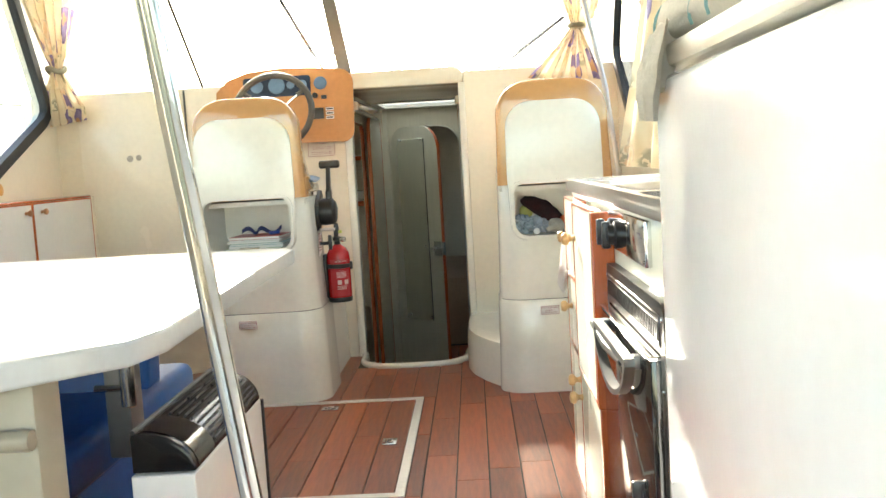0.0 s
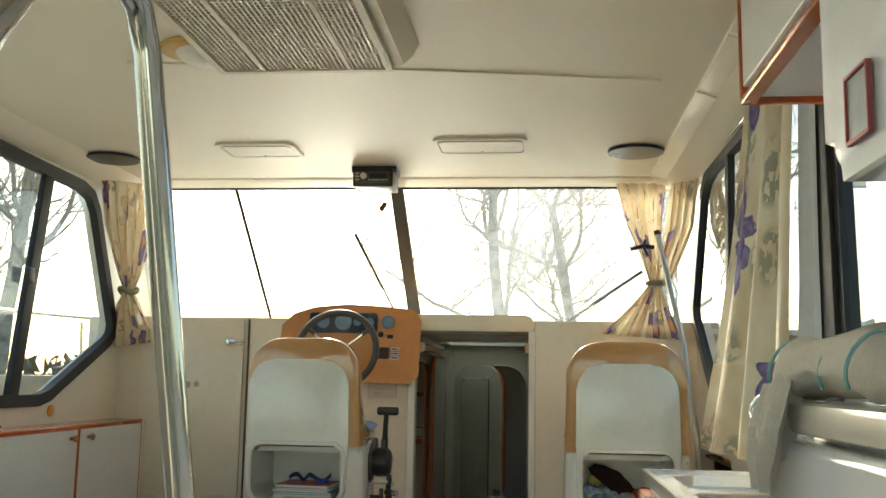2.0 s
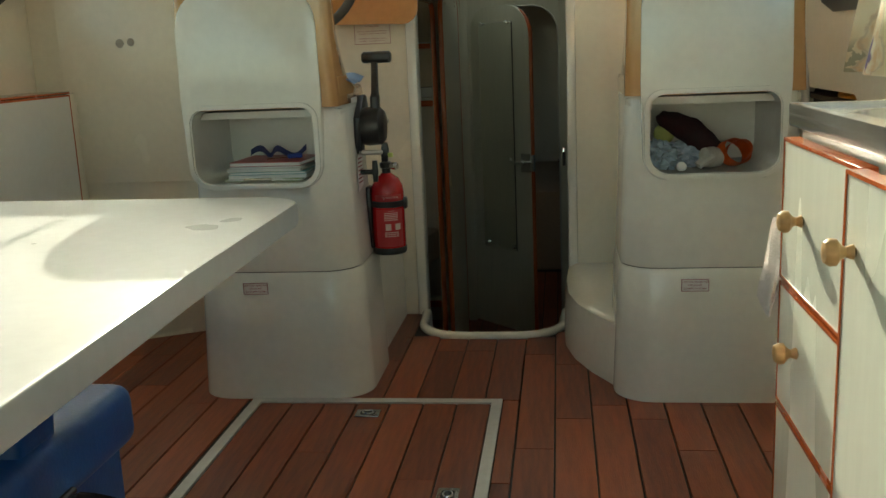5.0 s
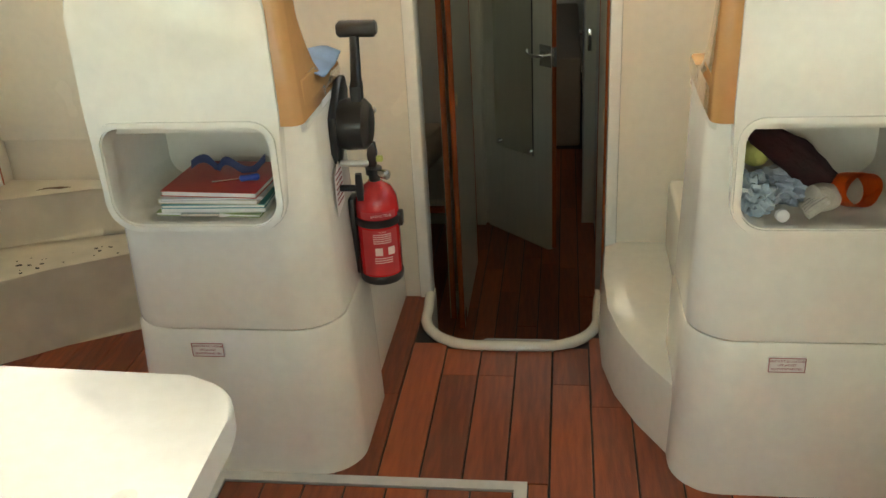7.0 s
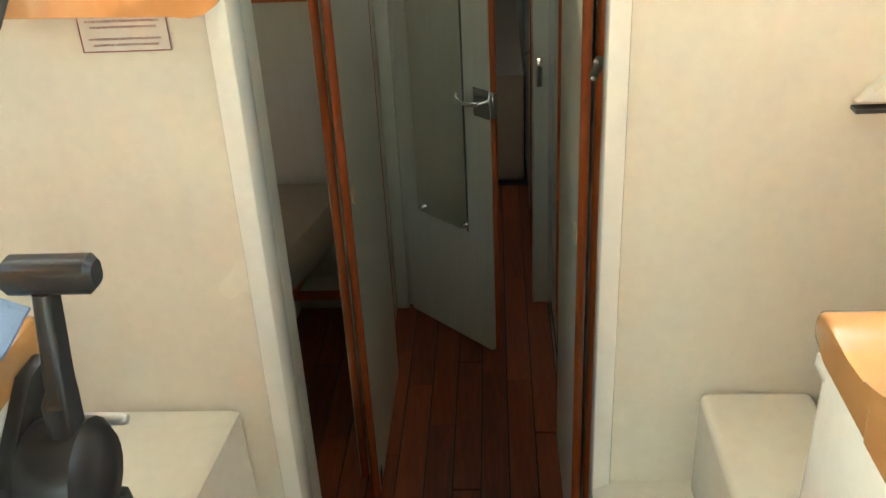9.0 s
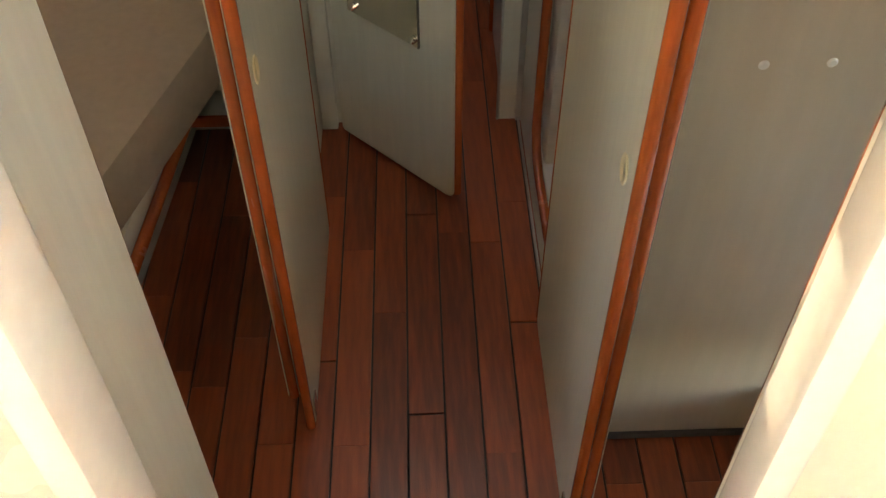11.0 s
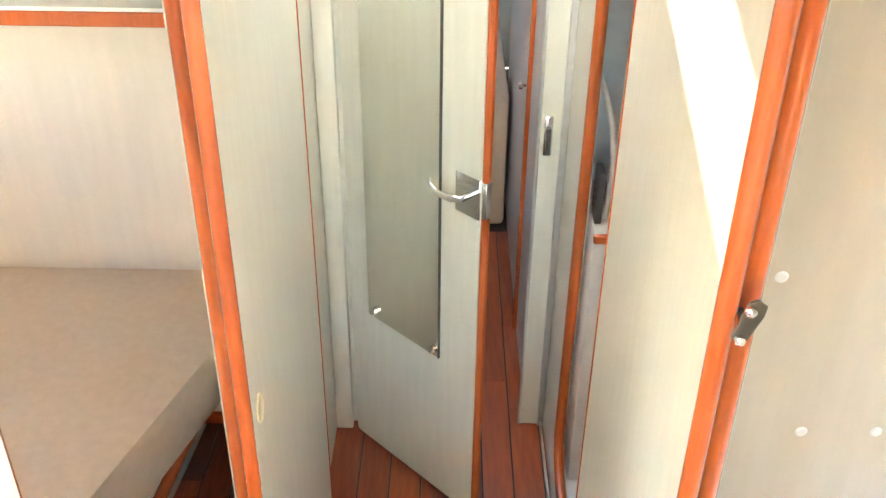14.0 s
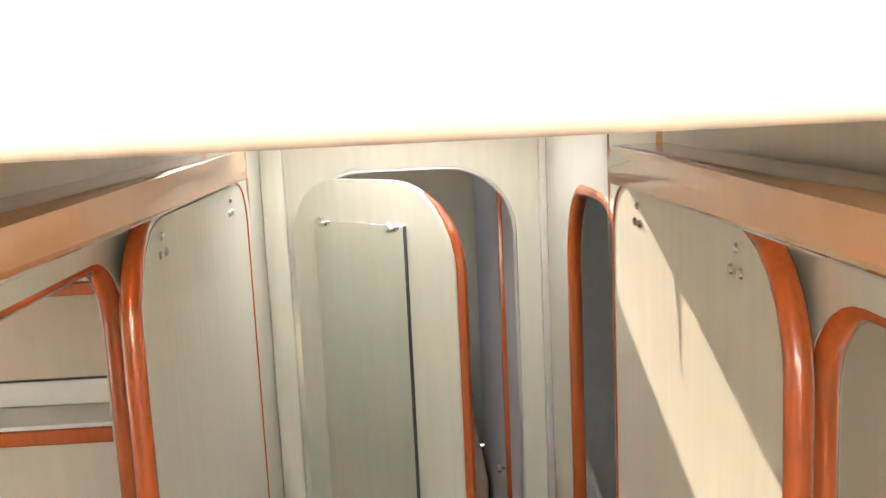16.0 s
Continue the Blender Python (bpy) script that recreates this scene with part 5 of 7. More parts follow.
for y0, y1, ky in ((3.06, 3.695, 3.63), (3.705, 4.335, 3.78)):
    d = part("door", box(-1.624, -1.610, y0 + 0.004, y1 - 0.004, 0.32, 0.900, 0.002, 1), WHITE, cu, "white laminate door")
    part("edging", ringprism(rrect(y0, y1, 0.315, 0.904, 0.002, 2), rrect(y0 + 0.006, y1 - 0.006, 0.322, 0.897, 0.002, 2), 'x', -1.6235, -1.609), REDWOOD, d, "mahogany edge strip")
    part("knob", lathe([(0.006, 0), (0.008, 0.002), (0.006, 0.010), (0.0145, 0.020), (0.015, 0.027), (0.004, 0.034)], (-1.61, ky, 0.862), (1, 0, 0), 14), mat("brown_knob", (0.34, 0.14, 0.05), 0.35) if ky < 3.7 else bpy.data.materials["brown_knob"], d, "brown wooden knob")
lk = thing("locker_door", (-1.39, 4.39, 0.55), "cream locker door with a chrome latch and stains", "locker door")
part("panel", prism(rrect(-1.655, -1.13, 0.55, 1.412, 0.012), 'y', 4.378, 4.398, 0.005), BULK, lk)
part("latch", merge(box(-1.215, -1.135, 4.366, 4.379, 1.285, 1.315, 0.003), tube([(-1.20, 4.362, 1.30), (-1.12, 4.362, 1.30)], 0.006, 8)), CHROME, lk, "chrome barrel latch")
part("worn_spots", merge(lathe([(0.001, 0), (0.017, 0.0004), (0.001, 0.0006)], (-1.405, 4.378, 1.087), (0, -1, 0), 12), lathe([(0.001, 0), (0.015, 0.0004), (0.001, 0.0006)], (-1.36, 4.378, 1.09), (0, -1, 0), 12)), mat("scuffed_grey", (0.46, 0.41, 0.35), 0.6, var=0.2), lk, "two grey scuffs")
structure("trim_locker", box(-1.112, -1.104, 4.39, 4.403, 0.3, 1.415, 0.002, 1), DGREY, "dark joint beside the locker", "trim")
lg = thing("floor_ledge", (-1.2, 4.2, 0), "dirty cream moulded ledge with chipped paint beside the helm seat", "ledge")
lo = [(-1.77, 3.70), (-1.55, 3.90), (-1.35, 4.05), (-1.15, 4.19), (-0.80, 4.30), (-0.80, 4.398), (-1.77, 4.398)]
DIRTY = mat("stained_cream_gelcoat", (0.74, 0.68, 0.56), 0.4, var=0.12, grain=12, bump=0.05)
part("ledge", prism(lo, 'z', 0.0, 0.26, 0.025, 3), DIRTY, lg)
part("upper_ledge", prism([(-1.77, 4.10), (-1.55, 4.20), (-1.30, 4.32), (-0.80, 4.37), (-0.80, 4.398), (-1.77, 4.398)], 'z', 0.262, 0.42, 0.03, 3), DIRTY, lg)
own = bmesh.new()
random.seed(11)
for _ in range(34):
    x = random.uniform(-1.5, -0.95)
    y = 4.06 + (x + 1.35) * 0.55 + random.uniform(0.0, 0.12)
    s = random.uniform(0.002, 0.007)
    prism([(x + s * math.cos(q) * random.uniform(0.5, 1.6), min(y + s * math.sin(q), 4.39)) for q in (0, 1.3, 2.6, 3.9, 5.2)], 'z', 0.2602, 0.2608, bm=own)
tagged(part("dirt", own, CAULK, lg, "specks of dirt"), kind="stuff")
own = bmesh.new()
for x, y, w in ((-1.42, 4.29, 0.05), (-1.20, 4.36, 0.02)):
    prism([(x - w, y - 0.012), (x - w * 0.3, y + 0.004), (x + w * 0.4, y + 0.001), (x + w, y + 0.018), (x + w * 0.3, y + 0.02), (x - w * 0.6, y + 0.01)], 'z', 0.4205, 0.4215, bm=own)
part("chipped_patch", own, mat("bare_brown_laminate", (0.16, 0.09, 0.04), 0.8, var=0.3), lg, "chipped brown patch")
solo("orange_disc", lathe([(0.003, 0), (0.026, 0.001), (0.027, 0.006), (0.02, 0.008)], (X0, 3.76, 0.97), (1, 0, 0), 16), mat("amber_plastic", (0.6, 0.28, 0.05), 0.3), "small amber disc on the side below the window", "disc")
solo("red_clip", merge(tube([(-1.70, 3.16, 0.925), (-1.69, 3.22, 0.932), (-1.71, 3.27, 0.924)], 0.006, 6), lathe([(0.004, 0), (0.012, 0.001), (0.01, 0.012)], (-1.70, 3.2, 0.917), n=10)), RED, "small red clip on the cupboard top", "clip")

# floor hatch: aluminium frame and ring latches
HFRAME = mat("pale_anodised_aluminium", (0.72, 0.71, 0.68), 0.45, 0.35, var=0.08, bump=0.03)
fh = thing("floor_hatch", (-0.3, 2.9, 0), "teak floor hatch with a grey aluminium frame", "hatch")
part("frame", ringprism([(-0.675, 2.33), (0.078, 2.33), (0.078, 3.487), (-0.675, 3.487)], [(-0.645, 2.36), (0.048, 2.36), (0.048, 3.457), (-0.645, 3.457)], 'z', -0.004, 0.004), HFRAME, fh, "grey aluminium frame")
for x, y, r in ((-0.301, 3.372, 0), (-0.014, 2.882, 90)):
    lt = part("ring_latch", box(-0.035, 0.035, -0.026, 0.026, 0.0, 0.005, 0.002), STEEL, fh, "recessed steel ring latch")
    lt.matrix_basis = pose(x, y, 0.0, 0, 0, r)
    # No hollow is cut: a flat dark patch paints its shade.
    b = part("recess", prism(rrect(-0.022, 0.022, -0.016, 0.016, 0.012), 'z', 0.0045, 0.0055), CAULK, lt, "dark patch painted as a shaded hollow")
    b.matrix_parent_inverse = Matrix.Identity(4)
    b = part("ring", tube([(0.016 * math.cos(radians(q)), 0.011 * math.sin(radians(q)), 0.0065) for q in range(0, 361, 30)], 0.0025, 6, caps=False), CHROME, lt, "steel pull ring")
    b.matrix_parent_inverse = Matrix.Identity(4)

# ---- saloon: ceiling things ----
ac = thing("air_conditioner", (-0.33, 2.05, 2.02), "cream ceiling air conditioner with a square grille", "air conditioner")
ACM = mat("aged_cream_plastic", (0.66, 0.60, 0.46), 0.4, var=0.05)
hs = part("housing", loft([(rrect(-0.60, -0.055, 1.62, 2.40, 0.03), 2.022), (rrect(-0.625, -0.03, 1.60, 2.44, 0.04), 2.06), (rrect(-0.64, -0.02, 1.58, 2.46, 0.04), 2.099)]), ACM, ac, "cream plastic housing")
# Near-black sheet paints the shade seen between the grille bars.
part("grille_back", box(-0.575, -0.105, 1.68, 2.375, 2.017, 2.0215, 0), mat("grille_shadow", (0.05, 0.045, 0.035), 0.8), ac, "dark sheet standing in for shade behind the grille")
own = bmesh.new()
for i in range(36):
    x = -0.575 + 0.47 * i / 35
    box(x - 0.0028, x + 0.0028, 1.68, 2.375, 2.011, 2.017, 0, 1, own)
for i in range(40):
    y = 1.68 + 0.695 * i / 39
    box(-0.575, -0.105, y - 0.0035, y + 0.0035, 2.0125, 2.0165, 0, 1, own)
tagged(part("grille", own, ACM, ac, "square cream grille", False), kind="stuff")
for x in (-0.46, -0.21):
    part("grille_bar", box(x - 0.008, x + 0.008, 1.66, 2.395, 2.008, 2.018, 0.002, 1), ACM, ac)
part("grille_frame", ringprism(rrect(-0.595, -0.085, 1.66, 2.395, 0.01, 3), rrect(-0.575, -0.105, 1.68, 2.375, 0.006, 3), 'z', 2.006, 2.02), ACM, ac)
part("red_switch", lathe([(0.004, 0), (0.012, 0.0), (0.013, 0.02), (0.006, 0.026)], (-0.45, 2.455, 2.075), (0, 0.3, -1), 12), RED, ac, "small red knob")
dl = thing("dome_light", (-0.69, 2.42, 2.098), "yellowed oval plastic dome light on the headliner", "ceiling light")
sphere = lambda c, r: (lambda b: (bmesh.ops.create_uvsphere(b, u_segments=20, v_segments=10, radius=1, matrix=Matrix.Translation(c) @ Matrix.Diagonal((*r, 1))), b)[1])(bmesh.new())
part("base", lathe([(0.08, 0.0), (0.105, -0.001), (0.10, -0.014), (0.06, -0.016)], (-0.69, 2.43, 2.099), n=24), mat("yellowed_plastic", (0.60, 0.36, 0.09), 0.35), dl, "yellowed base")
part("diffuser", sphere((-0.67, 2.45, 2.088), (0.085, 0.10, 0.03)), mat("milky_diffuser", (0.72, 0.70, 0.62), 0.3), dl, "milky diffuser")
for nm, x, y in (("speaker", -1.575, 3.77), ("speaker", 0.735, 3.715)):
    sp = thing(nm, (x, y, 2.098), "round black speaker set in the headliner", "speaker", "ceiling speakers")
    part("rim", lathe([(0.09, 0.0), (0.118, -0.001), (0.115, -0.012), (0.09, -0.014)], (x, y, 2.098), n=28), BLACK, sp)
    part("grille", lathe([(0.001, -0.010), (0.06, -0.012), (0.092, -0.008), (0.092, 0.0)], (x, y, 2.098), n=28), RUBBER, sp, "black perforated grille")
for x0, x1, y0, y1 in ((-1.03, -0.69, 3.53, 3.77), (-0.10, 0.285, 3.48, 3.73)):
    rh = thing("roof_panel", ((x0 + x1) / 2, (y0 + y1) / 2, 2.098), "flush cream panel with a lifting edge in the headliner", "panel", "ceiling panels")
    part("frame", ringprism(rrect(x0, x1, y0, y1, 0.04), rrect(x0 + 0.018, x1 - 0.018, y0 + 0.018, y1 - 0.018, 0.03), 'z', 2.090, 2.101), CEIL, rh, "raised rim")
    part("lid", loft([(rrect(x0 + 0.022, x1 - 0.022, y0 + 0.05, y1 - 0.022, 0.02), 2.092), (rrect(x0 + 0.022, x1 - 0.022, y0 + 0.05, y1 - 0.022, 0.02), 2.099)]), ACM, rh, "cream lid")
    part("screw", lathe([(0.001, 0), (0.005, 0.0004), (0.003, 0.002)], ((x0 + x1) / 2, y1 - 0.04, 2.092), (0, 0, -1), 8), DGREY, rh)
ra = thing("car_radio", (-0.42, 4.0, 2.0), "black car radio in a bracket under the headliner", "radio")
part("case", box(-0.515, -0.33, 3.955, 4.12, 2.0, 2.085, 0.004), BLACK, ra, "black case")
part("bracket", box(-0.525, -0.318, 3.97, 4.10, 2.07, 2.099, 0.003), BLACK, ra)
part("face", box(-0.505, -0.345, 3.947, 3.956, 2.015, 2.07, 0.003), DGREY, ra, "dark grey front")
part("volume_knob", lathe([(0.004, 0), (0.017, 0.0), (0.016, 0.012), (0.01, 0.014)], (-0.463, 3.947, 2.045), (0, -1, 0), 16), STEEL, ra)
part("display", box(-0.438, -0.36, 3.944, 3.948, 2.038, 2.058, 0.001, 1), BLKS, ra)
for i in range(6):
    part("button", box(-0.44 + i * 0.015, -0.429 + i * 0.015, 3.943, 3.948, 2.024, 2.031, 0.001, 1), STEEL, ra)
for i in range(3):
    part("button", box(-0.502, -0.484, 3.943, 3.948, 2.026 + i * 0.014, 2.034 + i * 0.014, 0.001, 1), STEEL, ra)
ch = thing("hanging_charm", (-0.40, 4.2, 2.0), "two small brown beads hanging from the radio bracket", "charm")
part("wire", tube([(-0.395, 4.09, 2.0), (-0.40, 4.11, 1.96), (-0.39, 4.10, 1.94)], 0.0015, 5), DGREY, ch)
for x, z in ((-0.402, 1.925), (-0.39, 1.94)):
    part("bead", sphere((x, 4.10, z), (0.013, 0.013, 0.015)), mat("brown_bead", (0.30, 0.12, 0.06), 0.4) if z < 1.93 else bpy.data.materials["brown_bead"], ch)
# wipers outside the glass
for nm, a, b in (("wiper", (-0.42, 1.46), (-0.622, 1.88)), ("wiper", (0.48, 1.45), (0.86, 1.70))):
    wp = thing(nm, (a[0], 4.82, a[1]), "black windscreen wiper parked on the glass", "wiper", "windscreen wipers")
    P = lambda t, d=0.03: (a[0] + (b[0] - a[0]) * t, screen_y(a[1] + (b[1] - a[1]) * t) + d, a[1] + (b[1] - a[1]) * t)
    part("arm", tube([P(0), P(0.3, 0.04), P(0.7)], 0.006, 6), BLACK, wp)
    part("blade", tube([P(0.35, 0.018), P(1.0, 0.014)], 0.009, 6), BLACK, wp)

# ---- curtains ----
def curtain_cloth(name, scale, radius, fixed=()):
    """Cream cloth printed with large flowers: scattered ones from cells, and fixed (u, v, radius, dark) ones."""
    m = bpy.data.materials.new(name)
    m.use_nodes = True
    N, L = m.node_tree.nodes, m.node_tree.links
    b = N["Principled BSDF"]
    b.inputs["Roughness"].default_value = 0.85
    uv = N.new("ShaderNodeTexCoord").outputs["UV"]

    def val(op, a, c=None):
        n = N.new("ShaderNodeMath")
        n.operation = op
        for k, q in enumerate((a, c)):
            if q is None:
                continue
            if isinstance(q, (int, float)):
                n.inputs[k].default_value = q
            else:
                L.new(q, n.inputs[k])
        return n.outputs[0]

    def ramp(x, lo, hi, top=1.0):
        n = N.new("ShaderNodeMapRange")
        n.inputs[1].default_value, n.inputs[2].default_value, n.inputs[3].default_value, n.inputs[4].default_value = lo, hi, top, 0.0
        L.new(x, n.inputs[0])
        return n.outputs[0]

    def over(under, fac, colr):
        n = N.new("ShaderNodeMix")
        n.data_type = 'RGBA'
        L.new(fac, n.inputs[0])
        L.new(under, n.inputs[6])
        if isinstance(colr, tuple):
            n.inputs[7].default_value = (*colr, 1)
        else:
            L.new(colr, n.inputs[7])
        return n.outputs[2]

    base = N.new("ShaderNodeTexNoise")
    base.inputs["Scale"].default_value = 5
    L.new(uv, base.inputs["Vector"])
    r0 = N.new("ShaderNodeValToRGB")
    r0.color_ramp.elements[0].position, r0.color_ramp.elements[1].position = 0.38, 0.62
    r0.color_ramp.elements[0].color, r0.color_ramp.elements[1].color = (0.68, 0.56, 0.37, 1), (0.77, 0.70, 0.54, 1)
    L.new(base.outputs["Fac"], r0.inputs[0])
    col = r0.outputs[0]
    fine = N.new("ShaderNodeTexNoise")
    fine.inputs["Scale"].default_value, fine.inputs["Detail"].default_value = 28, 4
    L.new(uv, fine.inputs["Vector"])
    tone = N.new("ShaderNodeValToRGB")
    tone.color_ramp.elements[0].position, tone.color_ramp.elements[1].position = 0.35, 0.65
    tone.color_ramp.elements[0].color, tone.color_ramp.elements[1].color = (0.10, 0.075, 0.24, 1), (0.24, 0.19, 0.40, 1)
    L.new(fine.outputs["Fac"], tone.inputs[0])
    pale = N.new("ShaderNodeValToRGB")
    pale.color_ramp.elements[0].position, pale.color_ramp.elements[1].position = 0.35, 0.65
    pale.color_ramp.elements[0].color, pale.color_ramp.elements[1].color = (0.72, 0.50, 0.30, 1), (0.80, 0.73, 0.58, 1)
    L.new(fine.outputs["Fac"], pale.inputs[0])

    def bloom(under, centre, r, petal, core, edge, weight=None):
        """Five petals and a core about a centre in the cloth's plane."""
        d = N.new("ShaderNodeVectorMath")
        d.operation = 'SUBTRACT'
        L.new(uv, d.inputs[0])
        if isinstance(centre, tuple):
            d.inputs[1].default_value = (*centre, 0)
        else:
            L.new(centre, d.inputs[1])
        sp = N.new("ShaderNodeSeparateXYZ")
        L.new(d.outputs[0], sp.inputs[0])
        dist = val('SQRT', val('ADD', val('MULTIPLY', sp.outputs[0], sp.outputs[0]), val('MULTIPLY', sp.outputs[1], sp.outputs[1])))
        a = val('ABSOLUTE', val('COSINE', val('MULTIPLY', val('ARCTAN2', sp.outputs[1], sp.outputs[0]), 2.5)))
        shape = val('DIVIDE', dist, val('ADD', val('MULTIPLY', a, r * 0.34), r * 0.62))
        shape = val('ADD', shape, val('MULTIPLY', val('SUBTRACT', fine.outputs["Fac"], 0.5), 0.45))
        f0, f1, f2 = ramp(shape, 0.96, 1.04, 0.92), ramp(shape, 0.26, 0.40, 0.9), ramp(val('ABSOLUTE', val('SUBTRACT', shape, 0.93)), 0.02, 0.07, 0.45)
        if weight is not None:
            f0, f1, f2 = val('MULTIPLY', f0, weight), val('MULTIPLY', f1, weight), val('MULTIPLY', f2, weight)
        return over(over(over(under, f0, petal), f2, edge), f1, core)

    def scatter(sc, off):
        mp = N.new("ShaderNodeMapping")
        mp.inputs["Location"].default_value = (off, off * 1.7, 0)
        L.new(uv, mp.inputs["Vector"])
        vo = N.new("ShaderNodeTexVoronoi")
        vo.voronoi_dimensions = '2D'
        vo.inputs["Scale"].default_value = sc
        vo.inputs["Randomness"].default_value = 0.75
        L.new(mp.outputs[0], vo.inputs["Vector"])
        back = N.new("ShaderNodeVectorMath")
        back.operation = 'SUBTRACT'
        L.new(vo.outputs["Position"], back.inputs[0])
        back.inputs[1].default_value = (off, off * 1.7, 0)
        sep = N.new("ShaderNodeSeparateColor")
        L.new(vo.outputs["Color"], sep.inputs[0])
        return vo.outputs["Distance"], back.outputs[0], sep.outputs[0]

    dist, centre, pick = scatter(scale * 1.7, 9.1)
    leaf = val('MULTIPLY', ramp(dist, 0.16, 0.24, 0.7), val('GREATER_THAN', fine.outputs["Fac"], 0.47))
    col = over(col, leaf, (0.22, 0.23, 0.17))
    dist, centre, pick = scatter(scale, 3.3)
    col = bloom(col, centre, radius, pale.outputs[0], (0.14, 0.10, 0.28), (0.42, 0.33, 0.26), val('GREATER_THAN', pick, 0.5))
    col = bloom(col, centre, radius * 0.9, tone.outputs[0], (0.50, 0.28, 0.12), (0.06, 0.045, 0.14), val('LESS_THAN', pick, 0.38))
    for u, v, r, dark in fixed:
        col = bloom(col, (u, v), r, tone.outputs[0] if dark else pale.outputs[0], (0.45, 0.26, 0.12) if dark else (0.13, 0.10, 0.27), (0.06, 0.045, 0.14) if dark else (0.45, 0.36, 0.28))
    L.new(col, b.inputs["Base Color"])
    tr = N.new("ShaderNodeBsdfTranslucent")
    L.new(col, tr.inputs["Color"])
    ms = N.new("ShaderNodeMixShader")
    ms.inputs[0].default_value = 0.22
    L.new(b.outputs[0], ms.inputs[1])
    L.new(tr.outputs[0], ms.inputs[2])
    L.new(ms.outputs[0], N["Material Output"].inputs["Surface"])
    weave = N.new("ShaderNodeTexNoise")
    weave.inputs["Scale"].default_value = 260
    L.new(uv, weave.inputs["Vector"])
    bp = N.new("ShaderNodeBump")
    bp.inputs["Strength"].default_value = 0.15
    L.new(weave.outputs["Fac"], bp.inputs["Height"])
    L.new(bp.outputs[0], b.inputs["Normal"])
    return m


CLOTH = curtain_cloth("floral_curtain_cloth", 4.6, 0.085)
CLOTH_LARGE = curtain_cloth("large_floral_curtain_cloth", 1.9, 0.10, ((2.02, -0.36, 0.17, True), (1.98, -1.06, 0.135, False), (2.50, -0.86, 0.12, True)))


def drape(rows, folds, depth, normal, parent, name="cloth", nu=70, nv=44, seed=0, cloth_w=1.0, phase=0.0, label=""):
    """A pleated cloth hung through rows (left point, right point, pleat depth factor) from the top down."""
    own = bmesh.new()
    uvl = own.loops.layers.uv.new("cloth")
    nrm = Vector(normal).normalized()
    grid = []
    for j in range(nv + 1):
        v = j / nv * (len(rows) - 1)
        i = min(int(v), len(rows) - 2)
        w = v - i
        w = w * w * (3 - 2 * w)
        l = Vector(rows[i][0]).lerp(Vector(rows[i + 1][0]), w)
        r = Vector(rows[i][1]).lerp(Vector(rows[i + 1][1]), w)
        dp = rows[i][2] * (1 - w) + rows[i + 1][2] * w
        line = []
        for k in range(nu + 1):
            u = k / nu
            q = u * folds * 2 * math.pi + phase + 0.9 * noise.noise(Vector((u * 4, v * 0.8, seed)))
            amp = depth * dp * (0.7 + 0.5 * noise.noise(Vector((u * 6 + 5, v * 0.5, seed + 2))))
            line.append(own.verts.new(l.lerp(r, u) + nrm * amp * math.sin(q) + (r - l).normalized() * amp * 0.35 * math.sin(2 * q)))
        grid.append(line)
    h = sum((Vector(a[0]) - Vector(b[0])).length for a, b in zip(rows, rows[1:]))
    for j in range(nv):
        for k in range(nu):
            f = own.faces.new((grid[j][k], grid[j][k + 1], grid[j + 1][k + 1], grid[j + 1][k]))
            for lp, (a, b) in zip(f.loops, ((k, j), (k + 1, j), (k + 1, j + 1), (k, j + 1))):
                lp[uvl].uv = (a / nu * cloth_w + seed * 0.37, -b / nv * h)
    ob = part(name, own, CLOTH, parent, label)
    return ob


c1 = thing("curtain", (-1.73, 4.35, 2.08), "cream floral curtain gathered and tied beside the windscreen", "curtain", "floral curtains")
drape([((-1.755, 4.02, 2.06), (-1.57, 4.36, 2.085), 1.0), ((-1.755, 4.10, 1.85), (-1.60, 4.34, 1.85), 1.1), ((-1.745, 4.26, 1.62), (-1.655, 4.32, 1.62), 0.9), ((-1.735, 4.31, 1.545), (-1.685, 4.31, 1.545), 0.6)], 6, 0.022, (0, 1, 0), c1, seed=1, cloth_w=0.9)
drape([((-1.735, 4.31, 1.545), (-1.685, 4.31, 1.545), 0.6), ((-1.765, 4.30, 1.45), (-1.63, 4.30, 1.45), 1.0), ((-1.775, 4.30, 1.34), (-1.575, 4.30, 1.36), 1.2), ((-1.765, 4.30, 1.265), (-1.58, 4.30, 1.29), 1.0)], 5, 0.026, (0, 1, 0), c1, seed=2, cloth_w=0.7, nv=26)
part("tie_back", tube([(-1.71 + 0.042 * math.cos(radians(q)), 4.31 + 0.04 * math.sin(radians(q)), 1.545 + 0.012 * math.sin(radians(q * 2))) for q in range(0, 361, 24)], 0.013, 8, caps=False), CLOTH, c1, "knotted cloth tie")
c2 = thing("curtain", (0.86, 4.3, 2.09), "cream floral curtain gathered and tied at the windscreen corner", "curtain", "floral curtains")
drape([((0.70, 4.33, 2.09), (0.94, 4.33, 2.09), 1.0), ((0.745, 4.32, 1.90), (0.92, 4.32, 1.90), 1.0), ((0.82, 4.31, 1.72), (0.90, 4.31, 1.72), 0.8), ((0.855, 4.30, 1.60), (0.895, 4.30, 1.60), 0.5)], 5, 0.022, (0, 1, 0), c2, seed=3, cloth_w=0.8)
drape([((0.855, 4.30, 1.60), (0.895, 4.30, 1.60), 0.5), ((0.77, 4.29, 1.50), (0.93, 4.29, 1.50), 1.0), ((0.63, 4.28, 1.36), (1.0, 4.28, 1.33), 1.2)], 6, 0.03, (0, 1, 0), c2, seed=4, cloth_w=1.0, nv=26)
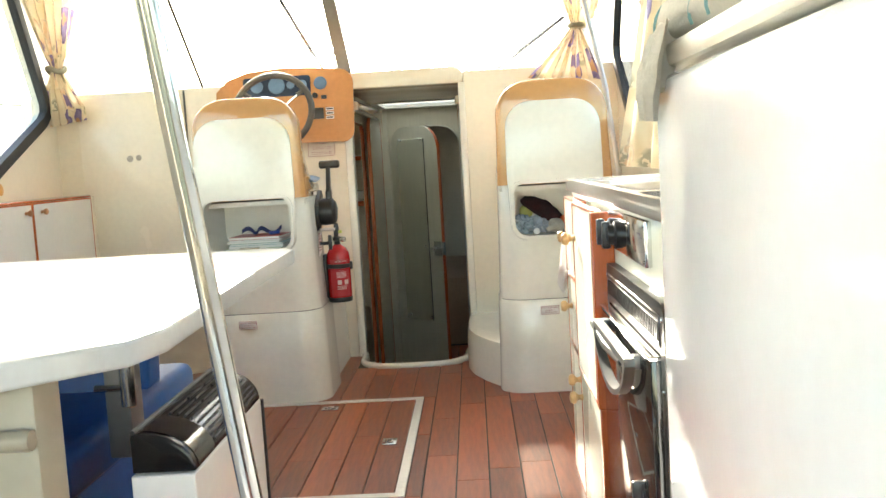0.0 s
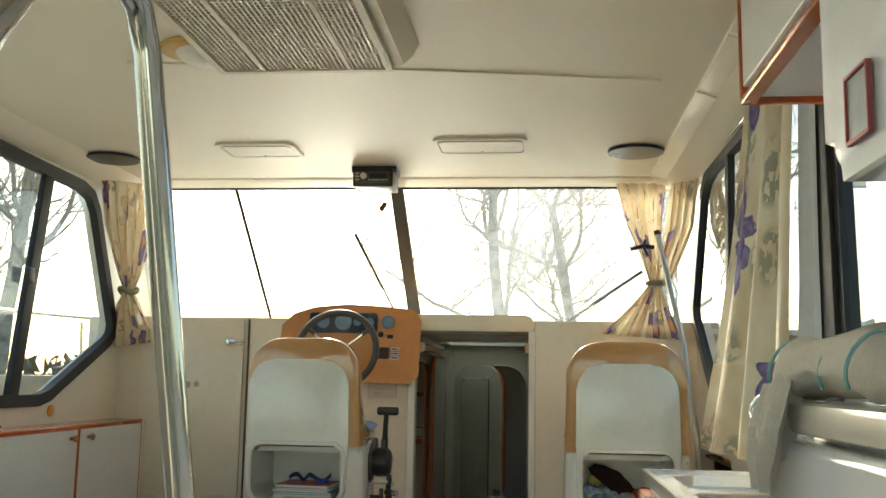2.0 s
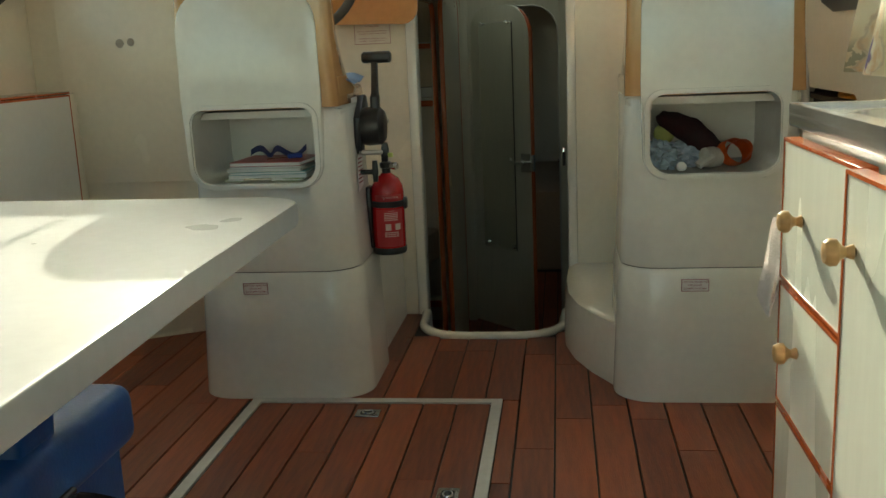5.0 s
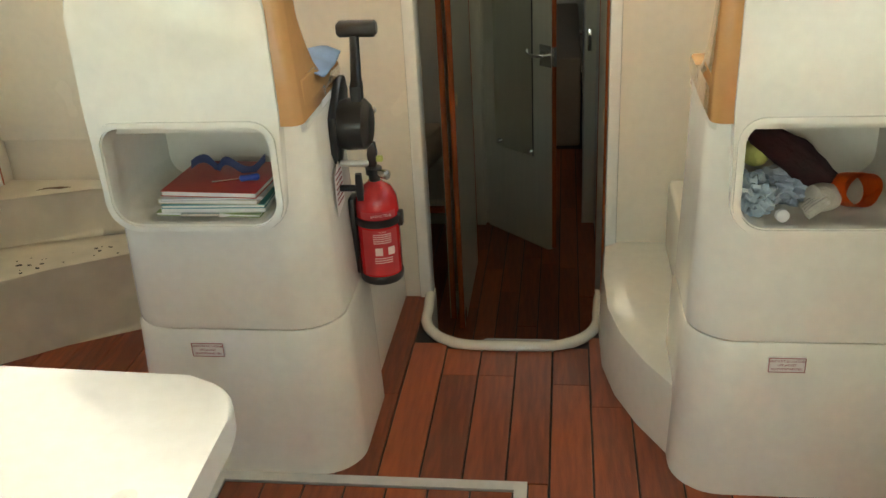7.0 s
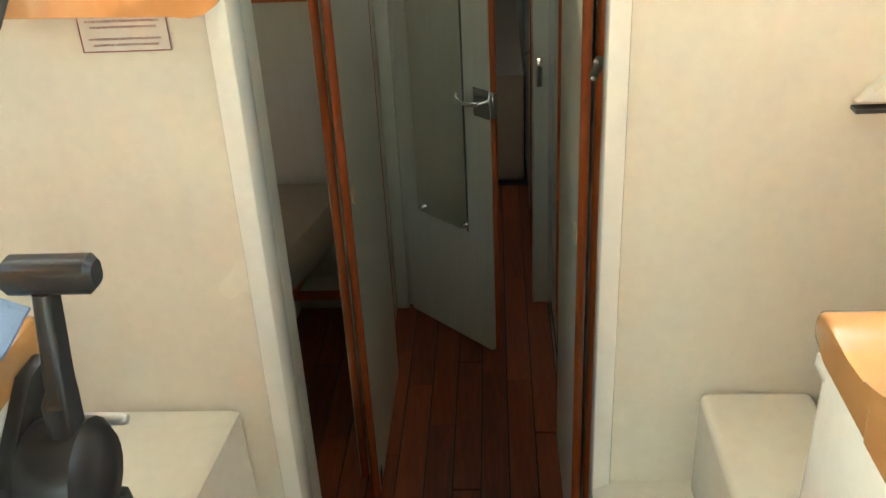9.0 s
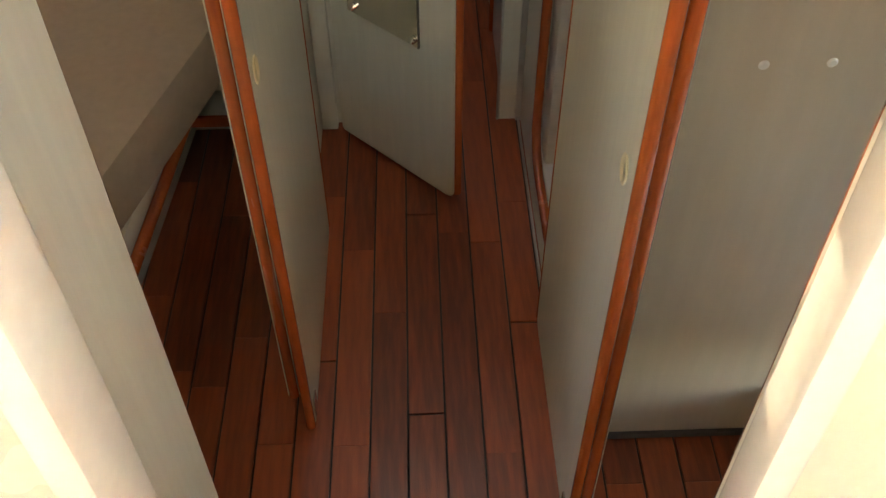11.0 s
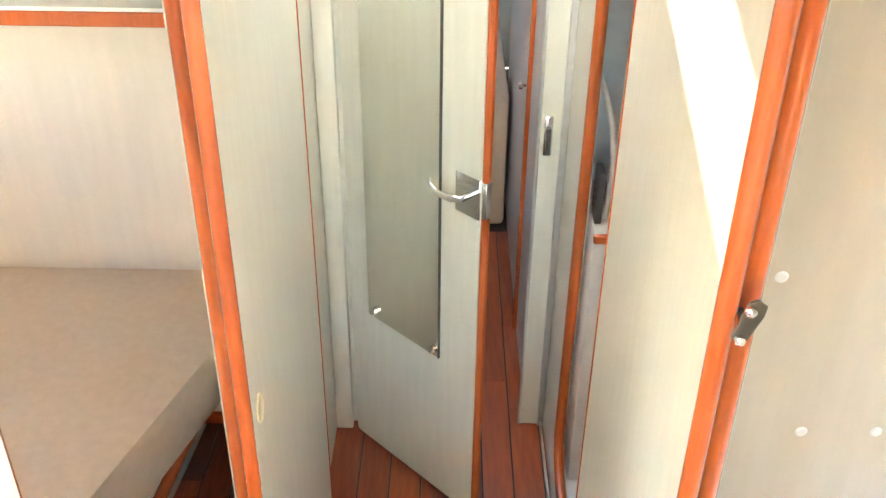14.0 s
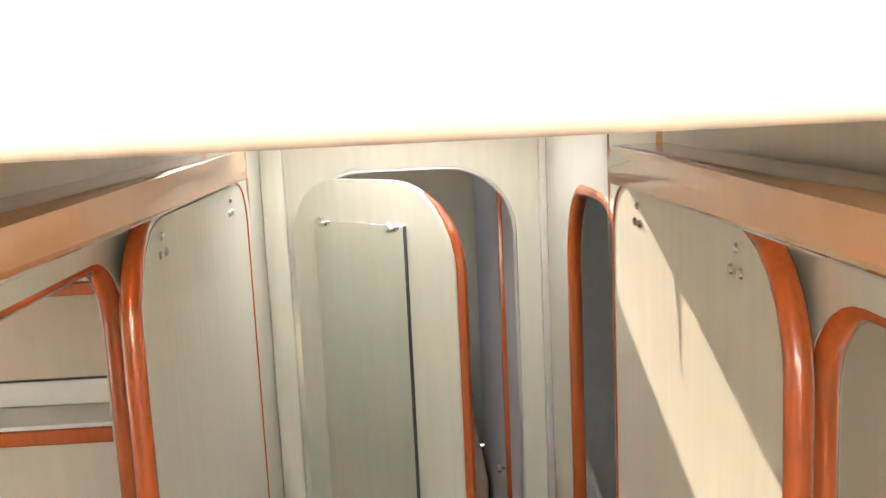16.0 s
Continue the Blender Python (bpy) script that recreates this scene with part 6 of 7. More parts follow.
drape([((0.97, 4.30, 2.12), (1.06, 4.10, 2.10), 1.0), ((0.93, 4.30, 1.85), (1.04, 4.15, 1.85), 1.0), ((0.88, 4.30, 1.62), (0.95, 4.25, 1.62), 0.8), ((0.86, 4.29, 1.58), (0.91, 4.27, 1.58), 0.5)], 4, 0.02, (0.7, 0.7, 0), c2, seed=6, cloth_w=0.7)
part("tie_back", tube([(0.877 + 0.035 * math.cos(radians(q)), 4.295 + 0.035 * math.sin(radians(q)), 1.60) for q in range(0, 361, 24)], 0.011, 8, caps=False), CLOTH, c2, "cloth tie")
own = tube([(0.76, 4.25, 1.755), (0.82, 4.245, 1.77), (0.87, 4.25, 1.765)], 0.010, 7)
tube([(0.83, 4.245, 1.80), (0.82, 4.24, 1.765), (0.84, 4.24, 1.72)], 0.008, 7, own)
solo("curtain_hook", own, BLACK, "black plastic hook hanging on the curtain", "hook")
fl2 = drape([((0.585, 0.97, 1.135), (0.577, 0.80, 1.14), 0.6), ((0.566, 0.965, 1.09), (0.568, 0.815, 1.09), 1.0), ((0.564, 0.955, 1.05), (0.568, 0.84, 1.055), 1.2), ((0.566, 0.935, 1.025), (0.570, 0.87, 1.02), 1.0)], 2.5, 0.011, (1, 0, 0), tw, "hanging_end", 40, 20, 11, 0.2, 0.4, "loose end hanging over the refrigerator door")
fl2.data.materials[0] = TOWEL
c3 = thing("curtain", (0.96, 2.65, 2.05), "cream floral curtain with large purple flowers hanging at the side window", "curtain", "floral curtains")
drape([((1.02, 2.98, 2.06), (1.02, 2.36, 2.06), 0.7), ((0.97, 2.99, 1.6), (1.0, 2.38, 1.6), 0.9), ((0.90, 3.0, 1.2), (0.985, 2.40, 1.2), 1.0), ((0.85, 3.0, 0.93), (0.97, 2.42, 0.915), 1.0)], 3, 0.026, (1, 0.1, 0), c3, seed=5, cloth_w=0.85, nu=80).data.materials[0] = CLOTH_LARGE
c4 = thing("sheer_curtain", (1.03, 2.33, 2.05), "white lining curtain beside the window post", "curtain")
own = bmesh.new()
dr = drape([((1.03, 2.36, 2.05), (1.04, 2.26, 2.05), 0.6), ((1.02, 2.40, 1.4), (1.04, 2.28, 1.4), 0.8), ((1.0, 2.42, 0.93), (1.04, 2.30, 0.93), 0.8)], 2, 0.02, (1, 0, 0), c4, seed=8, nu=24, nv=16)
own.free()
dr.data.materials.clear()
dr.data.materials.append(mat("white_lining", (0.72, 0.74, 0.76), 0.85, bump=0.1))
structure("trim_curtain_rail", tube([(1.05, 2.2, 2.065), (1.05, 4.15, 2.075)], 0.008, 8), STEEL, "thin curtain rail", "rail")
bh = thing("boat_hook", (0.95, 4.2, 0), "pale grey aluminium boat hook leaning in the corner", "boat hook")
part("pole", tube([(0.99, 3.60, 0.0), (0.985, 3.85, 0.9), (0.978, 4.12, 1.30), (0.885, 4.23, 1.82)], 0.013, 10), ALU, bh)
part("grip", tube([(0.885, 4.23, 1.82), (0.882, 4.235, 1.84)], 0.015, 10), BLACK, bh)
for y, z, colr, lb in ((3.84, 0.823, (0.75, 0.30, 0.02), "orange cord bundle on the locker shelf"), (3.80, 0.643, (0.72, 0.45, 0.05), "yellow rope bundle on the locker shelf")):
    cdl = thing("rope_bundle", (1.17, y, z), lb, "rope")
    for k in range(4):
        part("coil", tube([(1.13 + 0.03 * math.cos(radians(q)) + 0.02 * k, y + 0.10 * math.sin(radians(q)), z + 0.004 + 0.011 * (k % 2)) for q in range(0, 361, 24)], 0.009, 8, caps=False), mat("rope_cover", colr, 0.7, bump=0.3), cdl)
lump("blue_bag", (1.0, 3.95, 0.17), (0.06, 0.25, 0.18), mat("dark_teal_cloth", (0.02, 0.06, 0.09), 0.8, bump=0.3), "dark blue bag stowed behind the helm seat", "bag", 9, 0.3, 3, 4)
lump("canvas_roll", (0.985, 3.50, 0.06), (0.06, 0.14, 0.06), mat("tan_canvas", (0.36, 0.24, 0.12), 0.9, bump=0.4), "crumpled tan canvas on the floor behind the seat", "canvas", 12, 0.35, 4, 4)

# ---- lower cabin ----
pel = thing("pelmet", (-0.27, 5.2, 1.32), "tan moulded pelmet over the sliding door", "pelmet", "door pelmets")


def pelmet(parent, x0, x1, y0, y1):
    own = bmesh.new()
    prism(rrect(y0, y1, 1.272, 1.318, (0, 0.02, 0.03, 0), 5), 'x', x0, x1, 0.012, 3, own)
    part("cover", own, TANP, parent)
    part("track", box(min(x0, x1) + 0.02, max(x0, x1) - 0.02, y0, y1 - 0.05, 1.266, 1.273, 0), ALU, parent, "aluminium slide track")


pelmet(pel, -0.306, -0.238, 4.55, 5.795)
pel2 = thing("pelmet", (0.29, 5.1, 1.32), "tan moulded pelmet over the sliding door", "pelmet", "door pelmets")
pelmet(pel2, 0.262, 0.329, 4.55, 5.40)


def slide_door(xa, xb, y0, y1, trim_y, label, ring_y, ring_z, face):
    d = thing("sliding_door", ((xa + xb) / 2, (y0 + y1) / 2, FL), label, "sliding door", "sliding doors")
    near, far = (y0, y1)
    o = rrect(y0, y1, FL + 0.006, 1.262, (0.012, 0.03, 0.075, 0.11), 8)
    part("leaf", prism(o, 'x', xa, xb, 0.001, 1), PANEL, d, "grey-green laminate leaf")
    pth = [(y0 - 0.004, FL + 0.008), (y0 - 0.004, 1.13)] + [(y0 + 0.11 - 0.114 * math.cos(radians(q)), 1.152 + 0.114 * math.sin(radians(q))) for q in range(0, 91, 15)]
    own = bmesh.new()
    cx = (xa + xb) / 2
    tube([(cx, a, b) for a, b in pth], 0.0115, 10, own)
    part("edge_trim", own, REDWOOD, d, "orange-red varnished edge")
    thin = [(y1, FL + 0.02), (y1, 1.18)] + [(y1 - 0.075 + 0.075 * math.cos(radians(q)), 1.187 + 0.075 * math.sin(radians(q))) for q in range(0, 91, 15)]
    part("edge_band", tube([(face, a, b) for a, b in thin], 0.0025, 6), REDWOOD, d, "thin red edge band")
    s = 1 if face > cx else -1
    part("finger_pull", lathe([(0.012, 0.0), (0.0175, 0.0), (0.019, 0.0025), (0.016, 0.004), (0.013, 0.002), (0.011, 0.0)], (face, ring_y, ring_z), (s, 0, 0), 20), mat("ivory_plastic", (0.72, 0.62, 0.40), 0.35) if ring_z > 0 else bpy.data.materials["ivory_plastic"], d, "ivory plastic finger pull").matrix_basis = Matrix.Translation((0, 0, ring_z)) @ Matrix.Diagonal((1, 1, 1.45, 1)) @ Matrix.Translation((0, 0, -ring_z))
    for y in (y0 + 0.10, y1 - 0.14):
        for dy, dz in ((0, 0.02), (-0.012, 0), (0.012, 0)):
            part("bolt", lathe([(0.002, 0), (0.0055, 0.001), (0.004, 0.0035)], (face, y + dy, 1.222 + dz), (s, 0, 0), 10), CHROME, d, "chrome cap nut")
    part("guide", box(min(face, face + s * 0.004), max(face, face + s * 0.004), y0 + 0.015, y0 + 0.05, FL + 0.02, FL + 0.08, 0.001, 1), STEEL, d, "small metal floor guide")
    return d


slide_door(-0.283, -0.262, 5.228, 5.88, 0, "grey-green sliding door pushed open along the corridor", 5.272, 0.40, -0.262)
slide_door(0.298, 0.319, 4.943, 5.525, 0, "grey-green sliding door pushed open beside the washroom", 4.992, 0.416, 0.298)

# bow door, half open, with a long mirror
hx, hy, fx, fy = -0.235, 6.332, 0.106, 5.992
ang = math.atan2(fy - hy, fx - hx)
W = math.hypot(fx - hx, fy - hy)
bd2 = thing("cabin_door", (0, 0, 0), "grey-green cabin door standing half open with a long mirror", "door")
o = rrect(0.004, W, FL + 0.012, 1.232, (0.01, 0.03, 0.17, 0.14), 8)
kids = [part("leaf", prism(o, 'y', -0.011, 0.011, 0.001, 1), PANEL, bd2, "grey-green laminate leaf")]
pth = [(W, FL + 0.03), (W, 1.058)] + [(W - 0.17 + 0.17 * math.cos(radians(q)), 1.062 + 0.17 * math.sin(radians(q))) for q in range(0, 61, 15)]
kids.append(part("edge_trim", tube([(a, 0.004, b) for a, b in pth], [0.0125] * (len(pth) - 3) + [0.011, 0.008, 0.003], 8), REDWOOD, bd2, "red varnished edge"))
mir = part("mirror", box(0.082, 0.356, -0.016, -0.0115, -0.122, 1.145, 0.001, 1), MIRROR, bd2, "long frameless mirror")
kids.append(mir)
kids.append(part("mirror_edge", box(0.355, 0.358, -0.0175, -0.0105, -0.122, 1.145, 0), DGREY, bd2, "dark mirror edge"))
for s, z in ((0.110, -0.098), (0.340, -0.100), (0.112, 1.142), (0.322, 1.142)):
    kids.append(part("mirror_stud", lathe([(0.004, 0), (0.011, 0.001), (0.011, 0.010), (0.007, 0.014)], (s, -0.0165, z), (0, -1, 0), 16), CHROME, bd2, "round chrome mirror stud"))
kids.append(part("lock_plate", box(0.405, 0.482, -0.0145, -0.011, 0.335, 0.435, 0.002, 1), STEEL, bd2, "square steel lock plate"))
kids.append(part("door_handle", tube([(0.45, -0.014, 0.39), (0.45, -0.045, 0.39), (0.43, -0.052, 0.388), (0.385, -0.052, 0.384), (0.36, -0.05, 0.395), (0.352, -0.045, 0.408)], [0.008, 0.0085, 0.009, 0.0075, 0.006, 0.006], 10), CHROME, bd2, "curved chrome lever"))
kids.append(part("latch_plate", box(W - 0.001, W + 0.0135, -0.008, 0.010, 0.34, 0.43, 0.001, 1), STEEL, bd2, "steel latch face plate"))
for k in kids:
    k.matrix_parent_inverse = Matrix.Identity(4)
bd2.matrix_basis = Matrix.Translation((hx, hy, 0)) @ Euler((0, 0, ang)).to_matrix().to_4x4()
structure("trim_corner", box(-0.306, -0.296, 6.352, 6.366, FL, H2, 0.002, 1), ALU, "grey corner bead", "trim")
structure("trim_corner", box(0.312, 0.33, 6.355, 6.366, FL, H2, 0.002, 1), ALU, "grey corner bead", "trim")
structure("panel_return", box(-0.306, -0.256, 6.33, 6.366, FL, H2, 0.004, 2), PANEL, "grey-green corner upright", "upright")
cw = thing("door_catch", (0.29, 6.365, 0.4), "small chrome door catch on the bulkhead", "catch")
part("plate", box(0.268, 0.291, 6.357, 6.366, 0.32, 0.43, 0.003), CHROME, cw)
part("keeper", box(0.273, 0.286, 6.345, 6.358, 0.325, 0.40, 0.003), DGREY, cw)
tc = thing("turn_clip", (0.325, 4.93, 0.83), "dull metal turn clip on the doorway trim", "clip")
part("plate", prism([(0.312, 0.812), (0.320, 0.802), (0.329, 0.808), (0.341, 0.838), (0.342, 0.850), (0.333, 0.857), (0.324, 0.854), (0.319, 0.836)], 'y', 4.918, 4.922, 0.001), mat("dull_bronze", (0.16, 0.14, 0.11), 0.35, 0.9), tc)
for x, z in ((0.320, 0.811), (0.325, 0.846)):
    part("bolt", lathe([(0.002, 0), (0.006, 0.001), (0.0055, 0.006), (0.002, 0.008)], (x, 4.918, z), (0, -1, 0), 10), CHROME, tc)
part("stem", tube([(0.324, 4.922, 0.82), (0.330, 4.955, 0.82)], 0.004, 6), DGREY, tc)
for x, z in ((0.537, 0.458), (0.643, 0.46), (0.457, 0.72)):
    solo("screw_cap", lathe([(0.002, 0), (0.009, 0.0005), (0.006, 0.003)], (x, 5.175, z), (0, -1, 0), 12), WHITE, "small white screw cap on the beige wall", "screw cap")

# port cabin: bunk, shelves
bk = thing("bunk", (-1.2, 5.6, FL), "bunk with a beige fitted mattress and a mahogany rail", "bunk")
fo = [(-1.89, 4.5), (-0.858, 4.5), (-0.77, 5.6), (-0.71, 6.342), (-1.89, 6.342)]
part("base", prism(fo, 'z', FL, -0.30, 0.003), GEL, bk, "cream bunk front")
rl = [(-0.738, 4.5, -0.285), (-0.653, 5.6, -0.285), (-0.595, 6.335, -0.285)]
part("rail", tube(rl, 0.016, 10), REDWOOD, bk, "mahogany bunk rail")
part("board", prism([(-1.89, 4.5), (-0.752, 4.5), (-0.667, 5.6), (-0.609, 6.342), (-1.89, 6.342)], 'z', -0.30, -0.215, 0.003), GEL, bk)
mo = [(-1.88, 4.5), (-0.92, 4.5), (-0.70, 5.40), (-0.53, 6.0), (-0.46, 6.335), (-1.88, 6.335)]
own = loft([([(a - 0.02, b) for a, b in mo], -0.213), (mo, -0.19), (mo, -0.06), ([(a - 0.008, b - 0.004 if b > 6 else b) for a, b in mo], -0.038), ([(a - 0.03, b - 0.01 if b > 6 else b) for a, b in mo], -0.028)])
mt = part("mattress", own, SHEET, bk, "beige covered mattress")
st = solo("low_step", box(-0.70, -0.336, 6.22, 6.345, -0.475, -0.45, 0.004), GEL, "low cream step beside the bunk", "step")
part("edging", box(-0.70, -0.336, 6.208, 6.222, -0.485, -0.448, 0.002, 1), REDWOOD, st)
sf = thing("cabin_shelf", (-0.9, 6.2, 0.83), "white shelf with mahogany edges on the cabin wall", "shelf")
part("board", box(-1.88, -0.36, 6.20, 6.342, 0.73, 0.742, 0.001, 1), WHITE, sf)
part("edging", box(-1.88, -0.36, 6.19, 6.202, 0.70, 0.733, 0.003, 1), REDWOOD, sf, "mahogany shelf edge")
part("back", box(-1.88, -0.36, 6.335, 6.344, 0.745, 0.80, 0.001, 1), WHITE, sf)
sf2 = thing("cabin_shelf", (-0.9, 6.2, 1.13), "upper white shelf with a mahogany edge", "shelf")
part("board", box(-1.88, -0.36, 6.20, 6.342, 1.045, 1.057, 0.001, 1), WHITE, sf2)
part("edging", box(-1.88, -0.36, 6.19, 6.202, 1.02, 1.048, 0.003, 1), REDWOOD, sf2, "mahogany shelf edge")
structure("trim_joint_left", box(-1.88, -0.36, 6.338, 6.3455, 0.80, 0.804, 0), CAULK, "dark panel joint", "trim")
# starboard cabin
bs = solo("cabin_locker", box(0.79, 1.88, 4.5, 5.17, FL, -0.42, 0.004), GEL, "cream locker box beside the cabin floor", "locker")
part("edging", box(0.78, 0.798, 4.5, 5.17, -0.425, -0.405, 0.003, 1), REDWOOD, bs)
structure("trim_skirting", box(0.36, 0.83, 5.166, 5.175, FL, FL + 0.022, 0.002, 1), DGREY, "dark skirting strip", "trim")
# washroom seen past the door
WC = mat("pale_blue_gelcoat", (0.55, 0.62, 0.66), 0.3, var=0.05, bump=0.02)
structure("wall_washroom", box(0.36, 1.3, 6.30, 6.345, FL, H2, 0), WC, "pale blue washroom moulding", "wall")
structure("wall_washroom_back", box(0.98, 1.02, 5.20, 6.30, FL, H2, 0), WC, "pale blue washroom moulding", "wall")
structure("wall_washroom_floor", box(0.358, 1.0, 5.20, 6.30, FL, -0.50, 0), WHITE, "white washroom floor moulding", "floor")
vn = thing("wash_basin_unit", (0.5, 6.2, -0.5), "white washroom unit with a mahogany edge", "vanity")
part("body", box(0.364, 0.97, 6.02, 6.298, -0.50, 0.265, 0.006), WHITE, vn)
part("edging", box(0.362, 0.97, 6.005, 6.02, 0.265, 0.287, 0.003, 1), REDWOOD, vn, "mahogany front edge")
part("top", box(0.366, 0.97, 6.022, 6.298, 0.266, 0.282, 0.003), WHITE, vn)
hs2 = thing("shower_hose", (0.45, 6.1, 0.2), "white shower hose hanging over the basin", "shower hose")
part("hose", tube([(0.37, 6.22, 0.60), (0.385, 6.19, 0.56), (0.405, 6.16, 0.49), (0.41, 6.13, 0.42), (0.405, 6.11, 0.35), (0.395, 6.10, 0.283)], 0.008, 8), WHITE, hs2)
part("handset", lathe([(0.012, 0), (0.016, 0.01), (0.014, 0.1), (0.022, 0.13), (0.01, 0.14)], (0.43, 6.12, 0.283), (0.1, 0, 1), 12), CHROME, hs2)
solo("shampoo_box", box(0.368, 0.385, 6.06, 6.12, 0.287, 0.42, 0.004), DGREY, "dark slim box on the washroom shelf", "box")
# bow cabin locker seen past the half-open door
GREYP = mat("blue_grey_laminate", (0.36, 0.36, 0.36), 0.35, var=0.08, stretch=(1, 1, 0.1))
bl = thing("bow_locker", (0.33, 6.9, FL), "blue-grey locker wall in the bow cabin with red edges", "locker")
part("side", box(0.275, 0.30, 6.42, 8.0, FL, H2 - 0.005, 0.002), GREYP, bl)
part("edging", box(0.262, 0.277, 6.86, 6.885, FL, H2 - 0.005, 0.002), REDWOOD, bl)
part("door", box(0.268, 0.276, 6.90, 7.5, FL + 0.1, 1.15, 0.002), GREYP, bl)
part("knob", lathe([(0.006, 0), (0.006, 0.012), (0.014, 0.016), (0.012, 0.026)], (0.268, 6.94, 0.285), (-1, 0, 0), 12), CHROME, bl)
structure("wall_bow_left", box(-0.9, -0.86, 6.39, 9.5, FL, H2 - 0.005, 0), PANEL2, "beige laminate side of the bow cabin", "wall")
vb = solo("bow_berth", box(-0.85, 0.26, 7.6, 9.4, FL, -0.02, 0.02, 2), SHEET, "beige covered berth in the bow", "berth")

# ---- outdoors ----
GROUND = mat("grass_bank", (0.16, 0.17, 0.09), 0.9, var=0.3, grain=2, large=0.05)
own = bmesh.new()
bmesh.ops.create_grid(own, x_segments=40, y_segments=40, size=1500)
ground = structure("ground", own, GROUND, "grassy river bank to the horizon", "ground")
ground.location.z = -1.0
DECK = mat("pale_deck_gelcoat", (0.62, 0.60, 0.52), 0.5, var=0.08)
sd2 = solo("side_deck", loft([([(-2.5, 2.5), (-1.86, 2.5), (-1.86, 5.0), (-2.3, 5.2)], 1.0), ([(-2.45, 2.6), (-1.88, 2.6), (-1.88, 5.0), (-2.25, 5.1)], 1.12)]), DECK, "pale side deck moulding outside the window", "deck")
rail = thing("guard_rail", (-2.4, 4, 1.1), "steel guard rail along the side deck", "rail")
part("bar", tube([(-2.42, 1.5, 1.42), (-2.42, 4.0, 1.44), (-2.30, 6.0, 1.48), (-1.6, 8.5, 1.6)], 0.012, 8), STEEL, rail)
for y in (2.6, 3.9, 5.2):
    part("stanchion", tube([(-2.38, y, 1.05), (-2.40, y, 1.44)], 0.010, 8), STEEL, rail)
BARK = mat("grey_bark", (0.44, 0.42, 0.38), 0.9, var=0.3, grain=6, bump=0.5, bump_scale=20)
# Twig colour is raised above bark to imitate washed-out contrast against the sky.
TWIG = mat("glare_paled_twig_bark", (0.44, 0.40, 0.35), 0.9, var=0.2)


def bare_tree(x, y, h, seed, lean=0.0, dense=False):
    """A leafless tree: tapered trunk, limbs and a crown of branching twigs."""
    rnd = random.Random(seed)
    t = thing("tree", (x, y, -1.0), "bare grey winter tree with fine twigs", "tree", "bare trees on the bank")
    V, F, stem = [], [], []

    def stick(pts, r0, r1, n):
        b0 = len(V)
        for i, p in enumerate(pts):
            d = (pts[min(i + 1, len(pts) - 1)] - pts[max(i - 1, 0)]).normalized()
            s = d.cross(Vector((0.3, 0.9, 0.31))).normalized()
            u = s.cross(d)
            r = r0 + (r1 - r0) * i / (len(pts) - 1)
            for k in range(n):
                V.append(p + r * (math.cos(2 * math.pi * k / n) * s + math.sin(2 * math.pi * k / n) * u))
        for i in range(len(pts) - 1):
            for k in range(n):
                F.append((b0 + i * n + k, b0 + i * n + (k + 1) % n, b0 + (i + 1) * n + (k + 1) % n, b0 + (i + 1) * n + k))

    def grow(p, d, length, r, level):
        pts, q, dd = [p], p, d.copy()
        m = 7 if level < 3 else 4
        for i in range(m):
            dd = (dd + Vector((rnd.uniform(-1, 1), rnd.uniform(-1, 1), rnd.uniform(-0.5, 0.8))) * (0.17 + 0.09 * level if level else 0.10)).normalized()
            q = q + dd * length / m
            pts.append(q)
        if level:
            stick(pts, r, r * 0.55, 6 if level < 2 else 4 if level < 3 else 3)
        else:
            stem.extend(pts)
        if level >= 5:
            return
        for _ in range(((9, 6, 6, 5, 4) if dense else (7, 5, 5, 4, 4))[level]):
            i = rnd.randint(1 if level else 3, m)
            axis = Vector((rnd.uniform(-1, 1), rnd.uniform(-1, 1), rnd.uniform(-0.25, 0.7))).normalized()
            grow(pts[i], (dd * 0.55 + axis * 0.85).normalized(), length * rnd.uniform(0.45, 0.68), r * (0.5 if level else 0.42), level + 1)

    base = Vector((x, y, -1.05))
    grow(base, Vector((lean, 0, 1)).normalized(), h * 0.55, h * 0.013, 0)
    me = bpy.data.meshes.new("crown")
    me.from_pydata([tuple(v) for v in V], [], F[:])
    me.materials.append(TWIG)
    ob = new("crown", me)
    ob.parent = t
    ob.matrix_parent_inverse = Matrix.Translation((x, y, -1.0)).inverted()
    part("trunk", tube(stem, [h * (0.017 - 0.0085 * i / (len(stem) - 1)) for i in range(len(stem))], 12), BARK, t, "rough grey trunk")
    return t


for x, y, h, s, ln in ((-0.4, 25.0, 14, 1, 0.03), (4.2, 26, 15, 2, -0.14), (2.0, 36, 17, 3, 0.0), (6.5, 31, 16, 13, -0.1), (-17, 18, 15, 4, 0.05), (-14.5, 24, 16, 5, 0.0), (-24, 32, 18, 6, 0.1), (14.5, 17, 14, 7, -0.1), (19, 33, 18, 8, 0.0), (16.5, 6.0, 14, 10, 0.0), (12, 29, 15, 12, 0.05)):
    bare_tree(x, y, h, s, ln, s in (1, 2, 3))
# hazy bushes along the far bank
rnd = random.Random(3)
V, F = [], []
